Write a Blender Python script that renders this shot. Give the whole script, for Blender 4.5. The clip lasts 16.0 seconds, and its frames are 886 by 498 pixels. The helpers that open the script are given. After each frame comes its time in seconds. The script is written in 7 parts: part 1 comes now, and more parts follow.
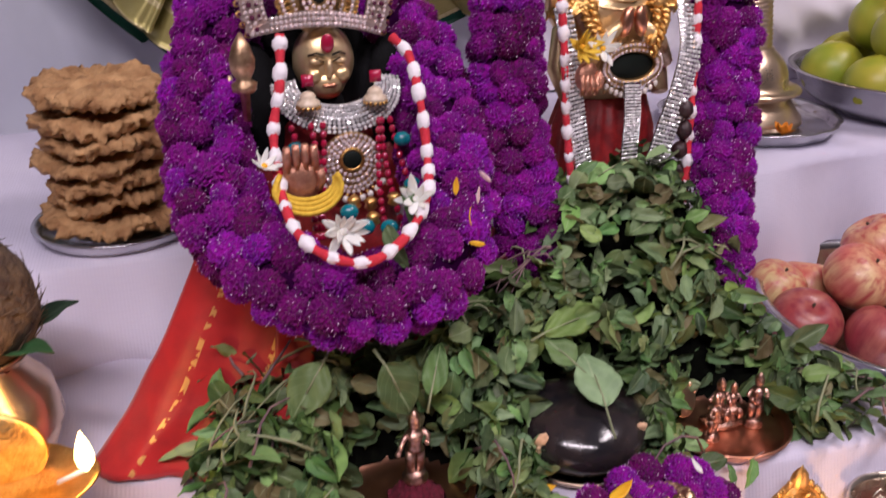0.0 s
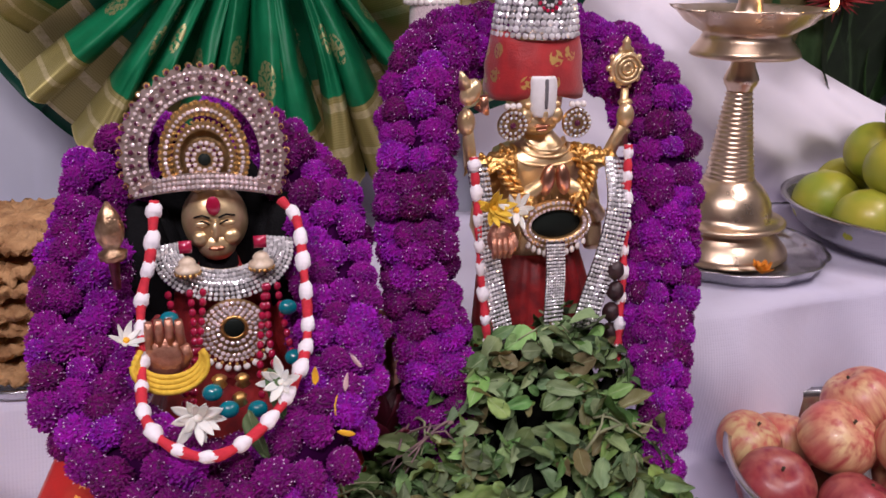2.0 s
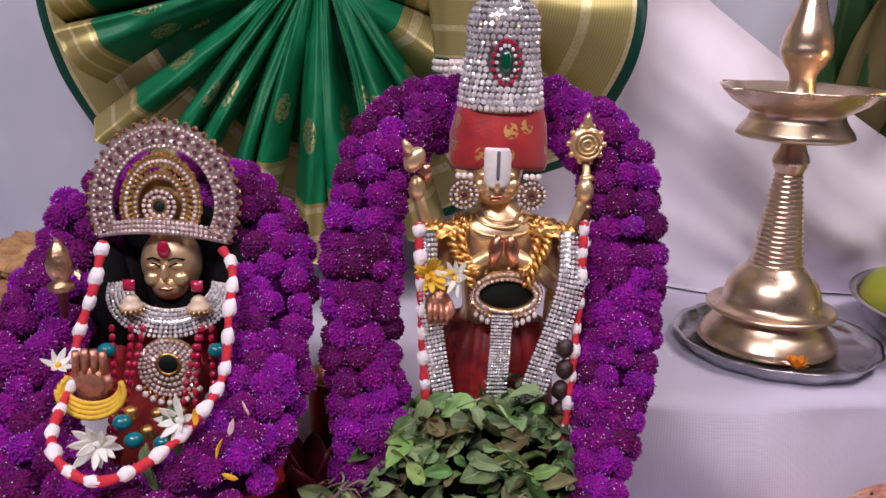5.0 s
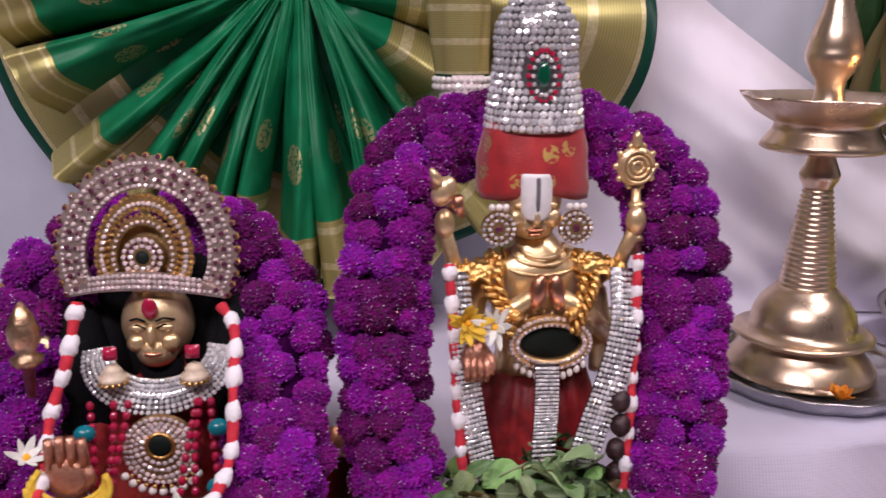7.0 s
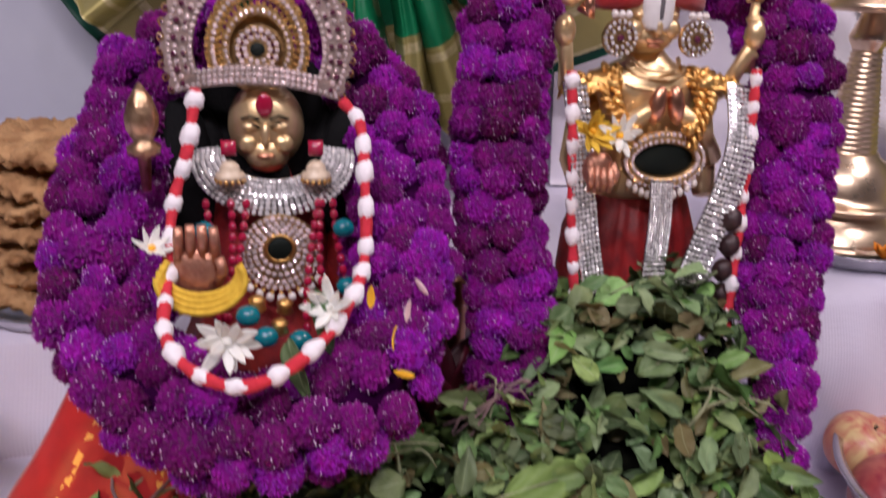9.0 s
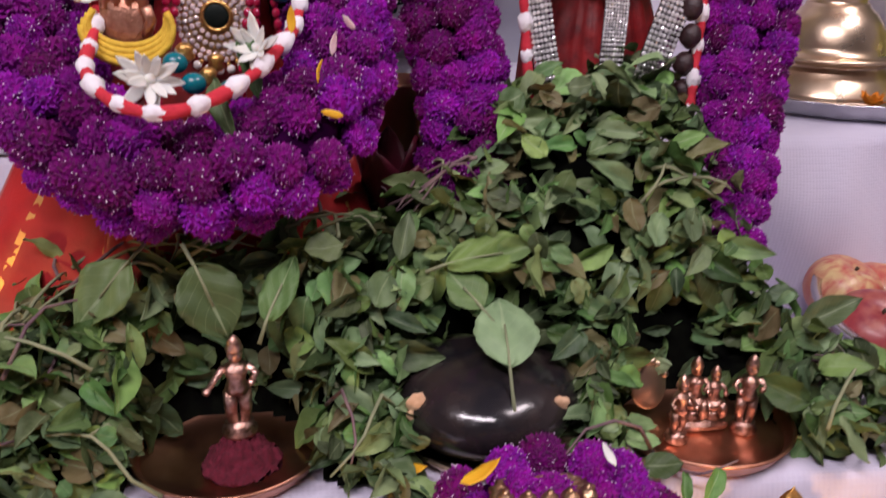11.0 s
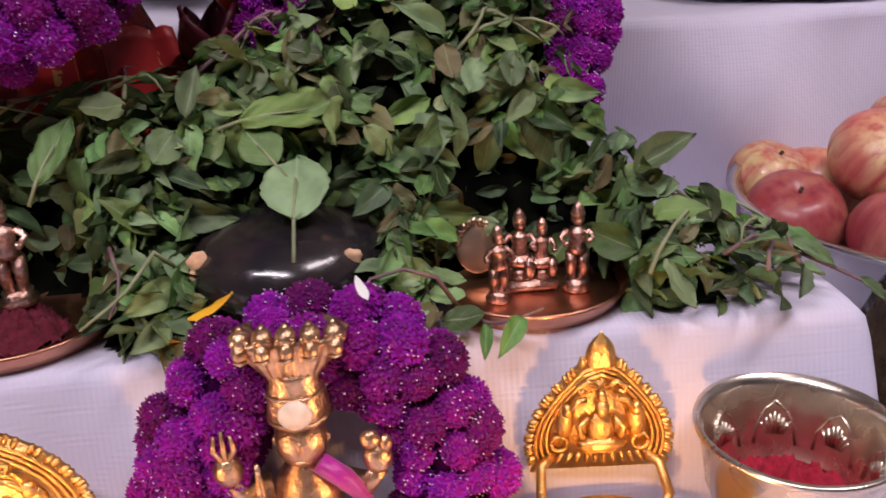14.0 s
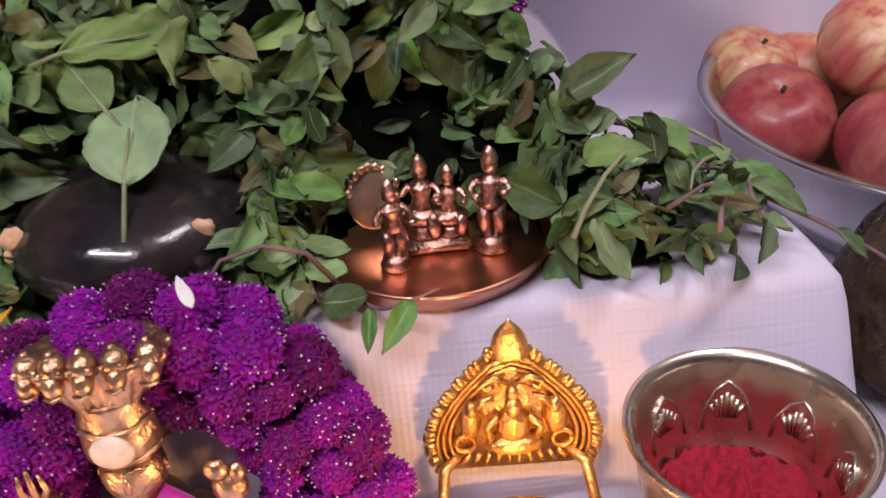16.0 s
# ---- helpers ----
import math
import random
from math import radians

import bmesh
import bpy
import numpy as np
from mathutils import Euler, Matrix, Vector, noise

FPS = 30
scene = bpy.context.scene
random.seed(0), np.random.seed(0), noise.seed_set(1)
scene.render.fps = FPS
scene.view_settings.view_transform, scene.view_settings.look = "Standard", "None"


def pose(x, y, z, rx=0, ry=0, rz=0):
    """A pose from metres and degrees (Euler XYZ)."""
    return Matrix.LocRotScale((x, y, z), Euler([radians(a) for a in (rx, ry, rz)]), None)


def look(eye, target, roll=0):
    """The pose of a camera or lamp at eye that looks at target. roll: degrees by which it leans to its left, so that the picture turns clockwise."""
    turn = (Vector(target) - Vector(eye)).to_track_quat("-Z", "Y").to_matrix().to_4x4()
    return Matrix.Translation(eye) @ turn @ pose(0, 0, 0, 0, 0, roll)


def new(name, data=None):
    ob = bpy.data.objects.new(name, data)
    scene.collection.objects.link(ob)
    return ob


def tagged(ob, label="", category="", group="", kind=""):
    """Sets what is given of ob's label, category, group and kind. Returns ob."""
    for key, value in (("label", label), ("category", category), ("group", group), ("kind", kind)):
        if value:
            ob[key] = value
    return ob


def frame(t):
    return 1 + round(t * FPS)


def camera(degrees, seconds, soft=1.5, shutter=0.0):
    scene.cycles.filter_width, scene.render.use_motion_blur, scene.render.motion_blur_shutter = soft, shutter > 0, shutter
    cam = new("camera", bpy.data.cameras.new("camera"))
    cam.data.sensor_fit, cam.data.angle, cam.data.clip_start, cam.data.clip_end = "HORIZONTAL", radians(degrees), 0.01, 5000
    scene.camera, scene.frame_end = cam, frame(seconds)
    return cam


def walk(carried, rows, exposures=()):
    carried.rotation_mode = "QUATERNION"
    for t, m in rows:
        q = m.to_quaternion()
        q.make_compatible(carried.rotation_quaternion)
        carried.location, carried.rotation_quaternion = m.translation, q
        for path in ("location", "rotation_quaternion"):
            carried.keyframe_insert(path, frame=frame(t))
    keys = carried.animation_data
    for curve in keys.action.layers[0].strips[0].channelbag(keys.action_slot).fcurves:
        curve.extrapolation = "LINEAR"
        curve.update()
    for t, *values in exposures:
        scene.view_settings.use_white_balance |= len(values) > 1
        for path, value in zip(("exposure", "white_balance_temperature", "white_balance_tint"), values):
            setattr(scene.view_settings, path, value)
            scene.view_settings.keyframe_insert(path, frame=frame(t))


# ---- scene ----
cam = camera(55.3, 16.0, shutter=0.5)
PATH = [
    (0, (-0.182, -0.357, 1.193), (0.386, 1.372, 0.363), 0.0),
    (0.5, (-0.168, -0.344, 1.208), (0.425, 1.403, 0.436), -0.5),
    (1, (-0.143, -0.332, 1.221), (0.439, 1.434, 0.486), -0.7),
    (1.5, (-0.11, -0.327, 1.23), (0.432, 1.466, 0.528), -0.4),
    (2, (-0.072, -0.331, 1.236), (0.395, 1.495, 0.566), 0.3),
    (2.5, (-0.037, -0.34, 1.239), (0.32, 1.526, 0.615), 1.2),
    (3, (-0.01, -0.352, 1.251), (0.237, 1.546, 0.67), 1.9),
    (3.5, (0.024, -0.364, 1.259), (0.177, 1.549, 0.697), 2.3),
    (4, (0.063, -0.378, 1.255), (0.166, 1.539, 0.696), 2.2),
    (4.2, (0.069, -0.377, 1.25), (0.157, 1.542, 0.693), 2.0),
    (6.3, (0.072, -0.301, 1.245), (0.194, 1.626, 0.722), 0.3),
    (6.5, (0.067, -0.292, 1.245), (0.211, 1.637, 0.734), 0.2),
    (7, (0.031, -0.277, 1.238), (0.215, 1.649, 0.733), 0.2),
    (7.5, (-0.005, -0.273, 1.232), (0.196, 1.651, 0.723), 0.4),
    (8, (-0.047, -0.263, 1.217), (0.188, 1.654, 0.7), 0.7),
    (8.5, (-0.083, -0.257, 1.206), (0.219, 1.644, 0.663), 1.4),
    (9, (-0.067, -0.268, 1.166), (0.259, 1.593, 0.512), 2.2),
    (9.5, (-0.066, -0.279, 1.147), (0.316, 1.552, 0.441), 2.9),
    (10, (-0.055, -0.284, 1.13), (0.343, 1.53, 0.388), 3.3),
    (10.2, (-0.048, -0.289, 1.124), (0.339, 1.519, 0.36), 3.3),
    (12.3, (-0.004, -0.3, 1.001), (0.123, 1.581, 0.334), -1.1),
    (12.5, (0.004, -0.298, 1.001), (0.129, 1.582, 0.328), -1.0),
    (13, (0.035, -0.304, 1.011), (0.159, 1.563, 0.304), -1.3),
    (13.5, (0.067, -0.304, 1.011), (0.212, 1.552, 0.28), -2.1),
    (14, (0.085, -0.307, 1.006), (0.237, 1.533, 0.238), -2.8),
    (14.5, (0.104, -0.292, 1.014), (0.252, 1.519, 0.179), -3.4),
    (15, (0.12, -0.269, 1.018), (0.26, 1.507, 0.11), -4.2),
    (15.5, (0.127, -0.246, 1.014), (0.26, 1.485, 0.022), -4.6),
    (16, (0.137, -0.232, 1.007), (0.25, 1.462, -0.049), -5.0),
]
walk(cam, [(t, look(eye, target, roll)) for t, eye, target, roll in PATH])

# ---- light ----
world = bpy.data.worlds.new("room_air")
world.use_nodes = True
world.node_tree.nodes["Background"].inputs[0].default_value = (0.62, 0.62, 0.75, 1)
world.node_tree.nodes["Background"].inputs[1].default_value = 0.014
scene.world = world
scene.view_settings.exposure = 0.0


def area_lamp(name, eye, target, sx, sy, watts, colour):
    d = bpy.data.lights.new(name, "AREA")
    d.shape, d.size, d.size_y, d.energy, d.color = "RECTANGLE", sx, sy, watts, colour
    ob = new(name, d)
    ob.matrix_world = look(eye, target)
    return ob


def flame_light(name, place, watts):
    d = bpy.data.lights.new(name, "POINT")
    d.energy, d.color, d.shadow_soft_size = watts, (1.0, 0.50, 0.17), 0.005
    ob = new(name, d)
    ob.location = place
    return ob


area_lamp("tube_light", (-0.45, -0.90, 2.36), (0.10, 0.2, 1.0), 1.2, 0.12, 27.0, (1.0, 0.885, 0.98))
area_lamp("ceiling_light", (0.95, -0.35, 2.62), (0.45, 0.1, 0.0), 0.9, 0.3, 20, (1.0, 0.87, 0.92))


# ---- materials ----
def mat(name, c1, c2=None, rough=0.5, metal=0.0, scale=60.0, bump=0.0, bump_scale=None, vary=0.0, sheen=0.0, spec=0.5, coat=0.0, emit=None, power=0.0, rough2=None, sss=0.0):
    m = bpy.data.materials.new(name)
    m.use_nodes = True
    nt = m.node_tree
    p = nt.nodes["Principled BSDF"]
    p.inputs["Roughness"].default_value, p.inputs["Metallic"].default_value = rough, metal
    p.inputs["Specular IOR Level"].default_value = spec
    p.inputs["Sheen Weight"].default_value = sheen
    p.inputs["Coat Weight"].default_value = coat
    if sss:
        p.inputs["Subsurface Weight"].default_value = sss
        p.inputs["Subsurface Radius"].default_value = (0.01, 0.006, 0.004)
        p.inputs["Subsurface Scale"].default_value = 0.5
    c2 = c2 or tuple(v * 0.75 for v in c1)
    tex = nt.nodes.new("ShaderNodeTexCoord")
    n = nt.nodes.new("ShaderNodeTexNoise")
    n.inputs["Scale"].default_value, n.inputs["Detail"].default_value = scale, 5
    nt.links.new(tex.outputs["Object"], n.inputs["Vector"])
    mix = nt.nodes.new("ShaderNodeMix")
    mix.data_type = "RGBA"
    mix.inputs[6].default_value, mix.inputs[7].default_value = (*c1, 1), (*c2, 1)
    ramp = nt.nodes.new("ShaderNodeMapRange")
    ramp.inputs[1].default_value, ramp.inputs[2].default_value = 0.35, 0.65
    nt.links.new(n.outputs["Fac"], ramp.inputs[0])
    nt.links.new(ramp.outputs[0], mix.inputs[0])
    out = mix.outputs[2]
    if vary:
        info = nt.nodes.new("ShaderNodeObjectInfo")
        hsv = nt.nodes.new("ShaderNodeHueSaturation")
        mr = nt.nodes.new("ShaderNodeMapRange")
        mr.inputs[3].default_value, mr.inputs[4].default_value = 1 - vary, 1 + vary
        nt.links.new(info.outputs["Random"], mr.inputs[0])
        nt.links.new(mr.outputs[0], hsv.inputs["Value"])
        mh = nt.nodes.new("ShaderNodeMapRange")
        mh.inputs[3].default_value, mh.inputs[4].default_value = 0.5 + 0.08 * vary, 0.5 - 0.08 * vary
        nt.links.new(info.outputs["Random"], mh.inputs[0])
        nt.links.new(mh.outputs[0], hsv.inputs["Hue"])
        nt.links.new(out, hsv.inputs["Color"])
        out = hsv.outputs[0]
    nt.links.new(out, p.inputs["Base Color"])
    if rough2 is not None:
        rr = nt.nodes.new("ShaderNodeMapRange")
        rr.inputs[3].default_value, rr.inputs[4].default_value = rough, rough2
        nt.links.new(n.outputs["Fac"], rr.inputs[0])
        nt.links.new(rr.outputs[0], p.inputs["Roughness"])
    if bump:
        b = nt.nodes.new("ShaderNodeBump")
        b.inputs["Strength"].default_value, b.inputs["Distance"].default_value = bump, 0.001
        n2 = nt.nodes.new("ShaderNodeTexNoise")
        n2.inputs["Scale"].default_value, n2.inputs["Detail"].default_value = bump_scale or scale * 4, 4
        nt.links.new(tex.outputs["Object"], n2.inputs["Vector"])
        nt.links.new(n2.outputs["Fac"], b.inputs["Height"])
        nt.links.new(b.outputs[0], p.inputs["Normal"])
    if emit:
        p.inputs["Emission Color"].default_value = (*emit, 1)
        p.inputs["Emission Strength"].default_value = power
    return m


def cloth_mat(name, c1, c2, weave, line=0.0, rough=0.85):
    """Woven cotton: fine crossed threads as relief, and a faint chequer of thicker threads."""
    m = mat(name, c1, c2, rough=rough, scale=9, sheen=0.15, spec=0.2)
    nt = m.node_tree
    p = nt.nodes["Principled BSDF"]
    tex = nt.nodes["Texture Coordinate"]
    waves = []
    for axis in ("X", "Y", "Z"):
        w = nt.nodes.new("ShaderNodeTexWave")
        w.bands_direction = axis
        w.inputs["Scale"].default_value, w.inputs["Distortion"].default_value = weave, 0.6
        w.inputs["Detail Scale"].default_value = 20
        nt.links.new(tex.outputs["Object"], w.inputs["Vector"])
        waves.append(w)
    a = nt.nodes.new("ShaderNodeMath")
    a.operation = "ADD"
    nt.links.new(waves[0].outputs["Fac"], a.inputs[0])
    b = nt.nodes.new("ShaderNodeMath")
    b.operation = "MAXIMUM"
    nt.links.new(waves[1].outputs["Fac"], b.inputs[0])
    nt.links.new(waves[2].outputs["Fac"], b.inputs[1])
    nt.links.new(b.outputs[0], a.inputs[1])
    bp = nt.nodes.new("ShaderNodeBump")
    bp.inputs["Strength"].default_value, bp.inputs["Distance"].default_value = 0.2, 0.0006
    nt.links.new(a.outputs[0], bp.inputs["Height"])
    soft = nt.nodes.new("ShaderNodeTexNoise")
    soft.inputs["Scale"].default_value, soft.inputs["Detail"].default_value, soft.inputs["Distortion"].default_value = 9, 1.5, 0.0
    stretch = nt.nodes.new("ShaderNodeMapping")
    stretch.inputs["Scale"].default_value = (1.6, 1.0, 0.55)
    nt.links.new(tex.outputs["Object"], stretch.inputs["Vector"])
    nt.links.new(stretch.outputs[0], soft.inputs["Vector"])
    crease = nt.nodes.new("ShaderNodeBump")
    crease.inputs["Strength"].default_value, crease.inputs["Distance"].default_value = 0.5, 0.034
    nt.links.new(soft.outputs["Fac"], crease.inputs["Height"])
    nt.links.new(crease.outputs[0], bp.inputs["Normal"])
    nt.links.new(bp.outputs[0], p.inputs["Normal"])
    if line:
        src = p.inputs["Base Color"].links[0].from_socket
        mx = nt.nodes.new("ShaderNodeMix")
        mx.data_type, mx.blend_type = "RGBA", "MULTIPLY"
        mr = nt.nodes.new("ShaderNodeMapRange")
        mr.inputs[1].default_value, mr.inputs[2].default_value = 0.9, 1.9
        mr.inputs[3].default_value, mr.inputs[4].default_value = line, 0.0
        nt.links.new(a.outputs[0], mr.inputs[0])
        nt.links.new(mr.outputs[0], mx.inputs[0])
        nt.links.new(src, mx.inputs[6])
        mx.inputs[7].default_value = (0.62, 0.60, 0.72, 1)
        nt.links.new(mx.outputs[2], p.inputs["Base Color"])
    return m


M_CLOTH = cloth_mat("white_check_cotton", (0.65, 0.61, 0.73), (0.58, 0.55, 0.68), 120, line=0.06)
M_BACK = cloth_mat("white_sheet_cotton", (0.82, 0.77, 0.85), (0.75, 0.71, 0.80), 260)
M_GREYB = cloth_mat("grey_blue_cotton", (0.52, 0.53, 0.60), (0.47, 0.48, 0.56), 260)
M_WALL = mat("painted_wall", (0.29, 0.28, 0.29), (0.25, 0.24, 0.26), rough=0.9, scale=4, bump=0.15, bump_scale=60)
M_FLOOR = mat("floor_tile", (0.42, 0.38, 0.34), (0.36, 0.33, 0.30), rough=0.35, scale=6)
M_WOOD = mat("plywood", (0.30, 0.19, 0.10), (0.22, 0.13, 0.07), rough=0.6, scale=20)
M_PURPLE = mat("amaranth_bracts", (0.285, 0.004, 0.265), (0.170, 0.003, 0.195), rough=0.6, scale=60, vary=0.55, spec=0.10, sheen=0.15)
M_PCORE = mat("amaranth_core", (0.21, 0.0025, 0.185), (0.14, 0.002, 0.140), rough=0.7, vary=0.3, spec=0.1)
# cord coloured near-black, which paints the shade between flower heads
M_CORD_SHADE = mat("garland_cord_shade", (0.03, 0.0006, 0.035), rough=0.9, spec=0.05)
M_TIP = mat("amaranth_white_tips", (0.80, 0.62, 0.82), rough=0.5)
M_GOLD = mat("polished_brass_idol", (0.60, 0.39, 0.18), (0.44, 0.26, 0.11), rough=0.28, metal=0.92, scale=90, rough2=0.45, bump=0.5, bump_scale=230)
M_FACE = mat("polished_brass_face", (0.86, 0.65, 0.38), (0.70, 0.50, 0.26), rough=0.27, metal=0.78, scale=90, rough2=0.42, bump=0.2, bump_scale=300)
M_ANTIQUE = mat("antique_bronze", (0.72, 0.49, 0.31), (0.44, 0.26, 0.15), rough=0.30, metal=1.0, scale=160, rough2=0.42, bump=0.7, bump_scale=380)
M_ROSE = mat("rose_gilt", (0.76, 0.60, 0.54), (0.60, 0.44, 0.38), rough=0.28, metal=0.85, scale=200, rough2=0.4)
M_BRASS = mat("lamp_brass", (0.80, 0.62, 0.46), (0.70, 0.52, 0.36), rough=0.20, metal=0.95, scale=40, rough2=0.40, bump=0.15, bump_scale=160)
M_YGOLD = mat("yellow_gilt_brass", (0.84, 0.54, 0.20), (0.66, 0.37, 0.11), rough=0.30, metal=1.0, scale=120, rough2=0.45, bump=0.8, bump_scale=420)
M_COPPER = mat("copper", (0.72, 0.36, 0.24), (0.58, 0.27, 0.17), rough=0.22, metal=1.0, scale=60, rough2=0.4)
M_FIGURE = mat("copper_figurine", (0.78, 0.50, 0.42), (0.34, 0.18, 0.13), rough=0.24, metal=1.0, scale=260, rough2=0.4, bump=0.8, bump_scale=480)
M_STEEL = mat("stainless_steel", (0.62, 0.61, 0.62), (0.52, 0.51, 0.53), rough=0.16, metal=1.0, scale=30, rough2=0.32)
M_SILVER = mat("silver_bowl", (0.74, 0.66, 0.56), (0.64, 0.54, 0.44), rough=0.2, metal=1.0, scale=60, rough2=0.35)
M_STONE = mat("rhinestone", (0.92, 0.90, 0.90), (0.64, 0.62, 0.63), rough=0.12, metal=0.42, scale=900, coat=0.5, vary=0.35)
M_PSTONE = mat("pink_rhinestone", (0.92, 0.78, 0.77), (0.68, 0.54, 0.54), rough=0.12, metal=0.35, scale=900, coat=0.5, vary=0.3)
M_GARNET = mat("garnet_stone", (0.10, 0.02, 0.05), rough=0.08, coat=1.0)
M_RUBY = mat("ruby_stone", (0.40, 0.01, 0.05), rough=0.1, coat=1.0)
M_EMERALD = mat("emerald_stone", (0.0, 0.07, 0.035), rough=0.06, coat=1.0)
M_BLACK = mat("black_velvet_hair", (0.006, 0.006, 0.007), rough=0.85, scale=300, bump=0.6, bump_scale=600, spec=0.15)
M_ONYX = mat("dark_backing", (0.008, 0.012, 0.010), rough=0.6, spec=0.15)
M_DKRED = mat("dark_red_silk", (0.34, 0.016, 0.018), (0.17, 0.010, 0.014), rough=0.55, scale=110, bump=0.6, bump_scale=260)
M_ASH = mat("grey_ash_paste", (0.13, 0.12, 0.13), rough=0.85)
M_WHITE = mat("white_paste", (0.82, 0.80, 0.80), rough=0.7)
M_CREAM = mat("cream_enamel", (0.70, 0.58, 0.44), (0.58, 0.45, 0.32), rough=0.4, scale=300)
M_PEARL = mat("pearl", (0.85, 0.78, 0.74), rough=0.2, coat=0.5)
M_TEAL = mat("turquoise_bead", (0.0, 0.17, 0.22), rough=0.25, coat=0.4)
M_YELLOW = mat("yellow_thread", (0.75, 0.50, 0.05), (0.62, 0.38, 0.03), rough=0.8, scale=300, bump=0.4, bump_scale=900)
M_YPETAL = mat("yellow_petal", (0.85, 0.45, 0.02), (0.75, 0.33, 0.01), rough=0.6, sss=0.2)
M_ORANGE = mat("marigold_petal", (0.80, 0.30, 0.02), (0.65, 0.20, 0.01), rough=0.7)
M_WPETAL = mat("white_petal", (0.82, 0.80, 0.74), (0.72, 0.70, 0.62), rough=0.6, sss=0.2)
M_PPETAL = mat("pink_petal", (0.72, 0.48, 0.50), (0.62, 0.36, 0.40), rough=0.6, sss=0.2)
M_MAROON = mat("maroon_petal", (0.10, 0.006, 0.02), (0.055, 0.004, 0.012), rough=0.45, scale=60)
M_COTTONW = mat("white_cotton", (0.85, 0.82, 0.84), (0.78, 0.72, 0.76), rough=0.95, scale=250, bump=0.6, bump_scale=500)
M_COTTONR = mat("red_cotton", (0.62, 0.03, 0.05), (0.50, 0.02, 0.04), rough=0.9, scale=250, bump=0.5, bump_scale=600)
M_STEM = mat("purple_stem", (0.22, 0.14, 0.13), (0.11, 0.06, 0.08), rough=0.7, scale=90)
M_GSTEM = mat("green_stem", (0.28, 0.30, 0.17), (0.20, 0.22, 0.12), rough=0.7, scale=90)
# near-black, unlit tone for the shade between the basil leaves
M_HEAP_SHADE = mat("heap_inner_shade", (0.006, 0.007, 0.005), (0.003, 0.003, 0.003), rough=1.0, scale=120, spec=0.0)
M_KUMKUM = mat("red_powder", (0.36, 0.006, 0.03), (0.26, 0.004, 0.02), rough=0.95, scale=400, bump=0.8, bump_scale=900)
M_DKUMKUM = mat("dark_red_powder", (0.13, 0.006, 0.022), (0.08, 0.004, 0.014), rough=0.95, scale=400, bump=0.8, bump_scale=900)
M_SHALI = mat("black_stone", (0.012, 0.011, 0.014), (0.03, 0.021, 0.020), rough=0.10, scale=70, rough2=0.32, bump=0.5, bump_scale=120, coat=0.4)
M_PASTE = mat("sandal_paste", (0.70, 0.45, 0.28), (0.55, 0.32, 0.18), rough=0.9, scale=300)
M_BISCUIT = mat("fried_biscuit", (0.50, 0.29, 0.13), (0.30, 0.15, 0.06), rough=0.8, scale=70, bump=0.9, bump_scale=220)
M_HUSK = mat("coconut_husk", (0.16, 0.10, 0.055), (0.07, 0.04, 0.025), rough=0.95, scale=120, bump=1.0, bump_scale=240)
M_FLAME = mat("flame", (1.0, 0.7, 0.3), rough=1.0, emit=(1.0, 0.66, 0.24), power=14)
M_PLASTIC = mat("clear_film", (0.9, 0.9, 0.88), rough=0.12, spec=0.6)
M_PLASTIC.node_tree.nodes["Principled BSDF"].inputs["Transmission Weight"].default_value = 1.0
M_PLASTIC.node_tree.nodes["Principled BSDF"].inputs["IOR"].default_value = 1.06


def uv_nodes(nt):
    uv = nt.nodes.new("ShaderNodeUVMap")
    uv.uv_map = "UVMap"
    sep = nt.nodes.new("ShaderNodeSeparateXYZ")
    nt.links.new(uv.outputs[0], sep.inputs[0])
    return sep


def maths(nt, op, a, b=None, c=None):
    n = nt.nodes.new("ShaderNodeMath")
    n.operation = op
    for i, v in enumerate((a, b, c)):
        if v is None:
            continue
        if isinstance(v, (int, float)):
            n.inputs[i].default_value = v
        else:
            nt.links.new(v, n.inputs[i])
    return n.outputs[0]


def mix_col(nt, fac, a, b):
    n = nt.nodes.new("ShaderNodeMix")
    n.data_type = "RGBA"
    for sock, v in ((n.inputs[0], fac), (n.inputs[6], a), (n.inputs[7], b)):
        if isinstance(v, (int, float)):
            sock.default_value = v
        elif isinstance(v, tuple):
            sock.default_value = (*v, 1)
        else:
            nt.links.new(v, sock)
    return n.outputs[2]


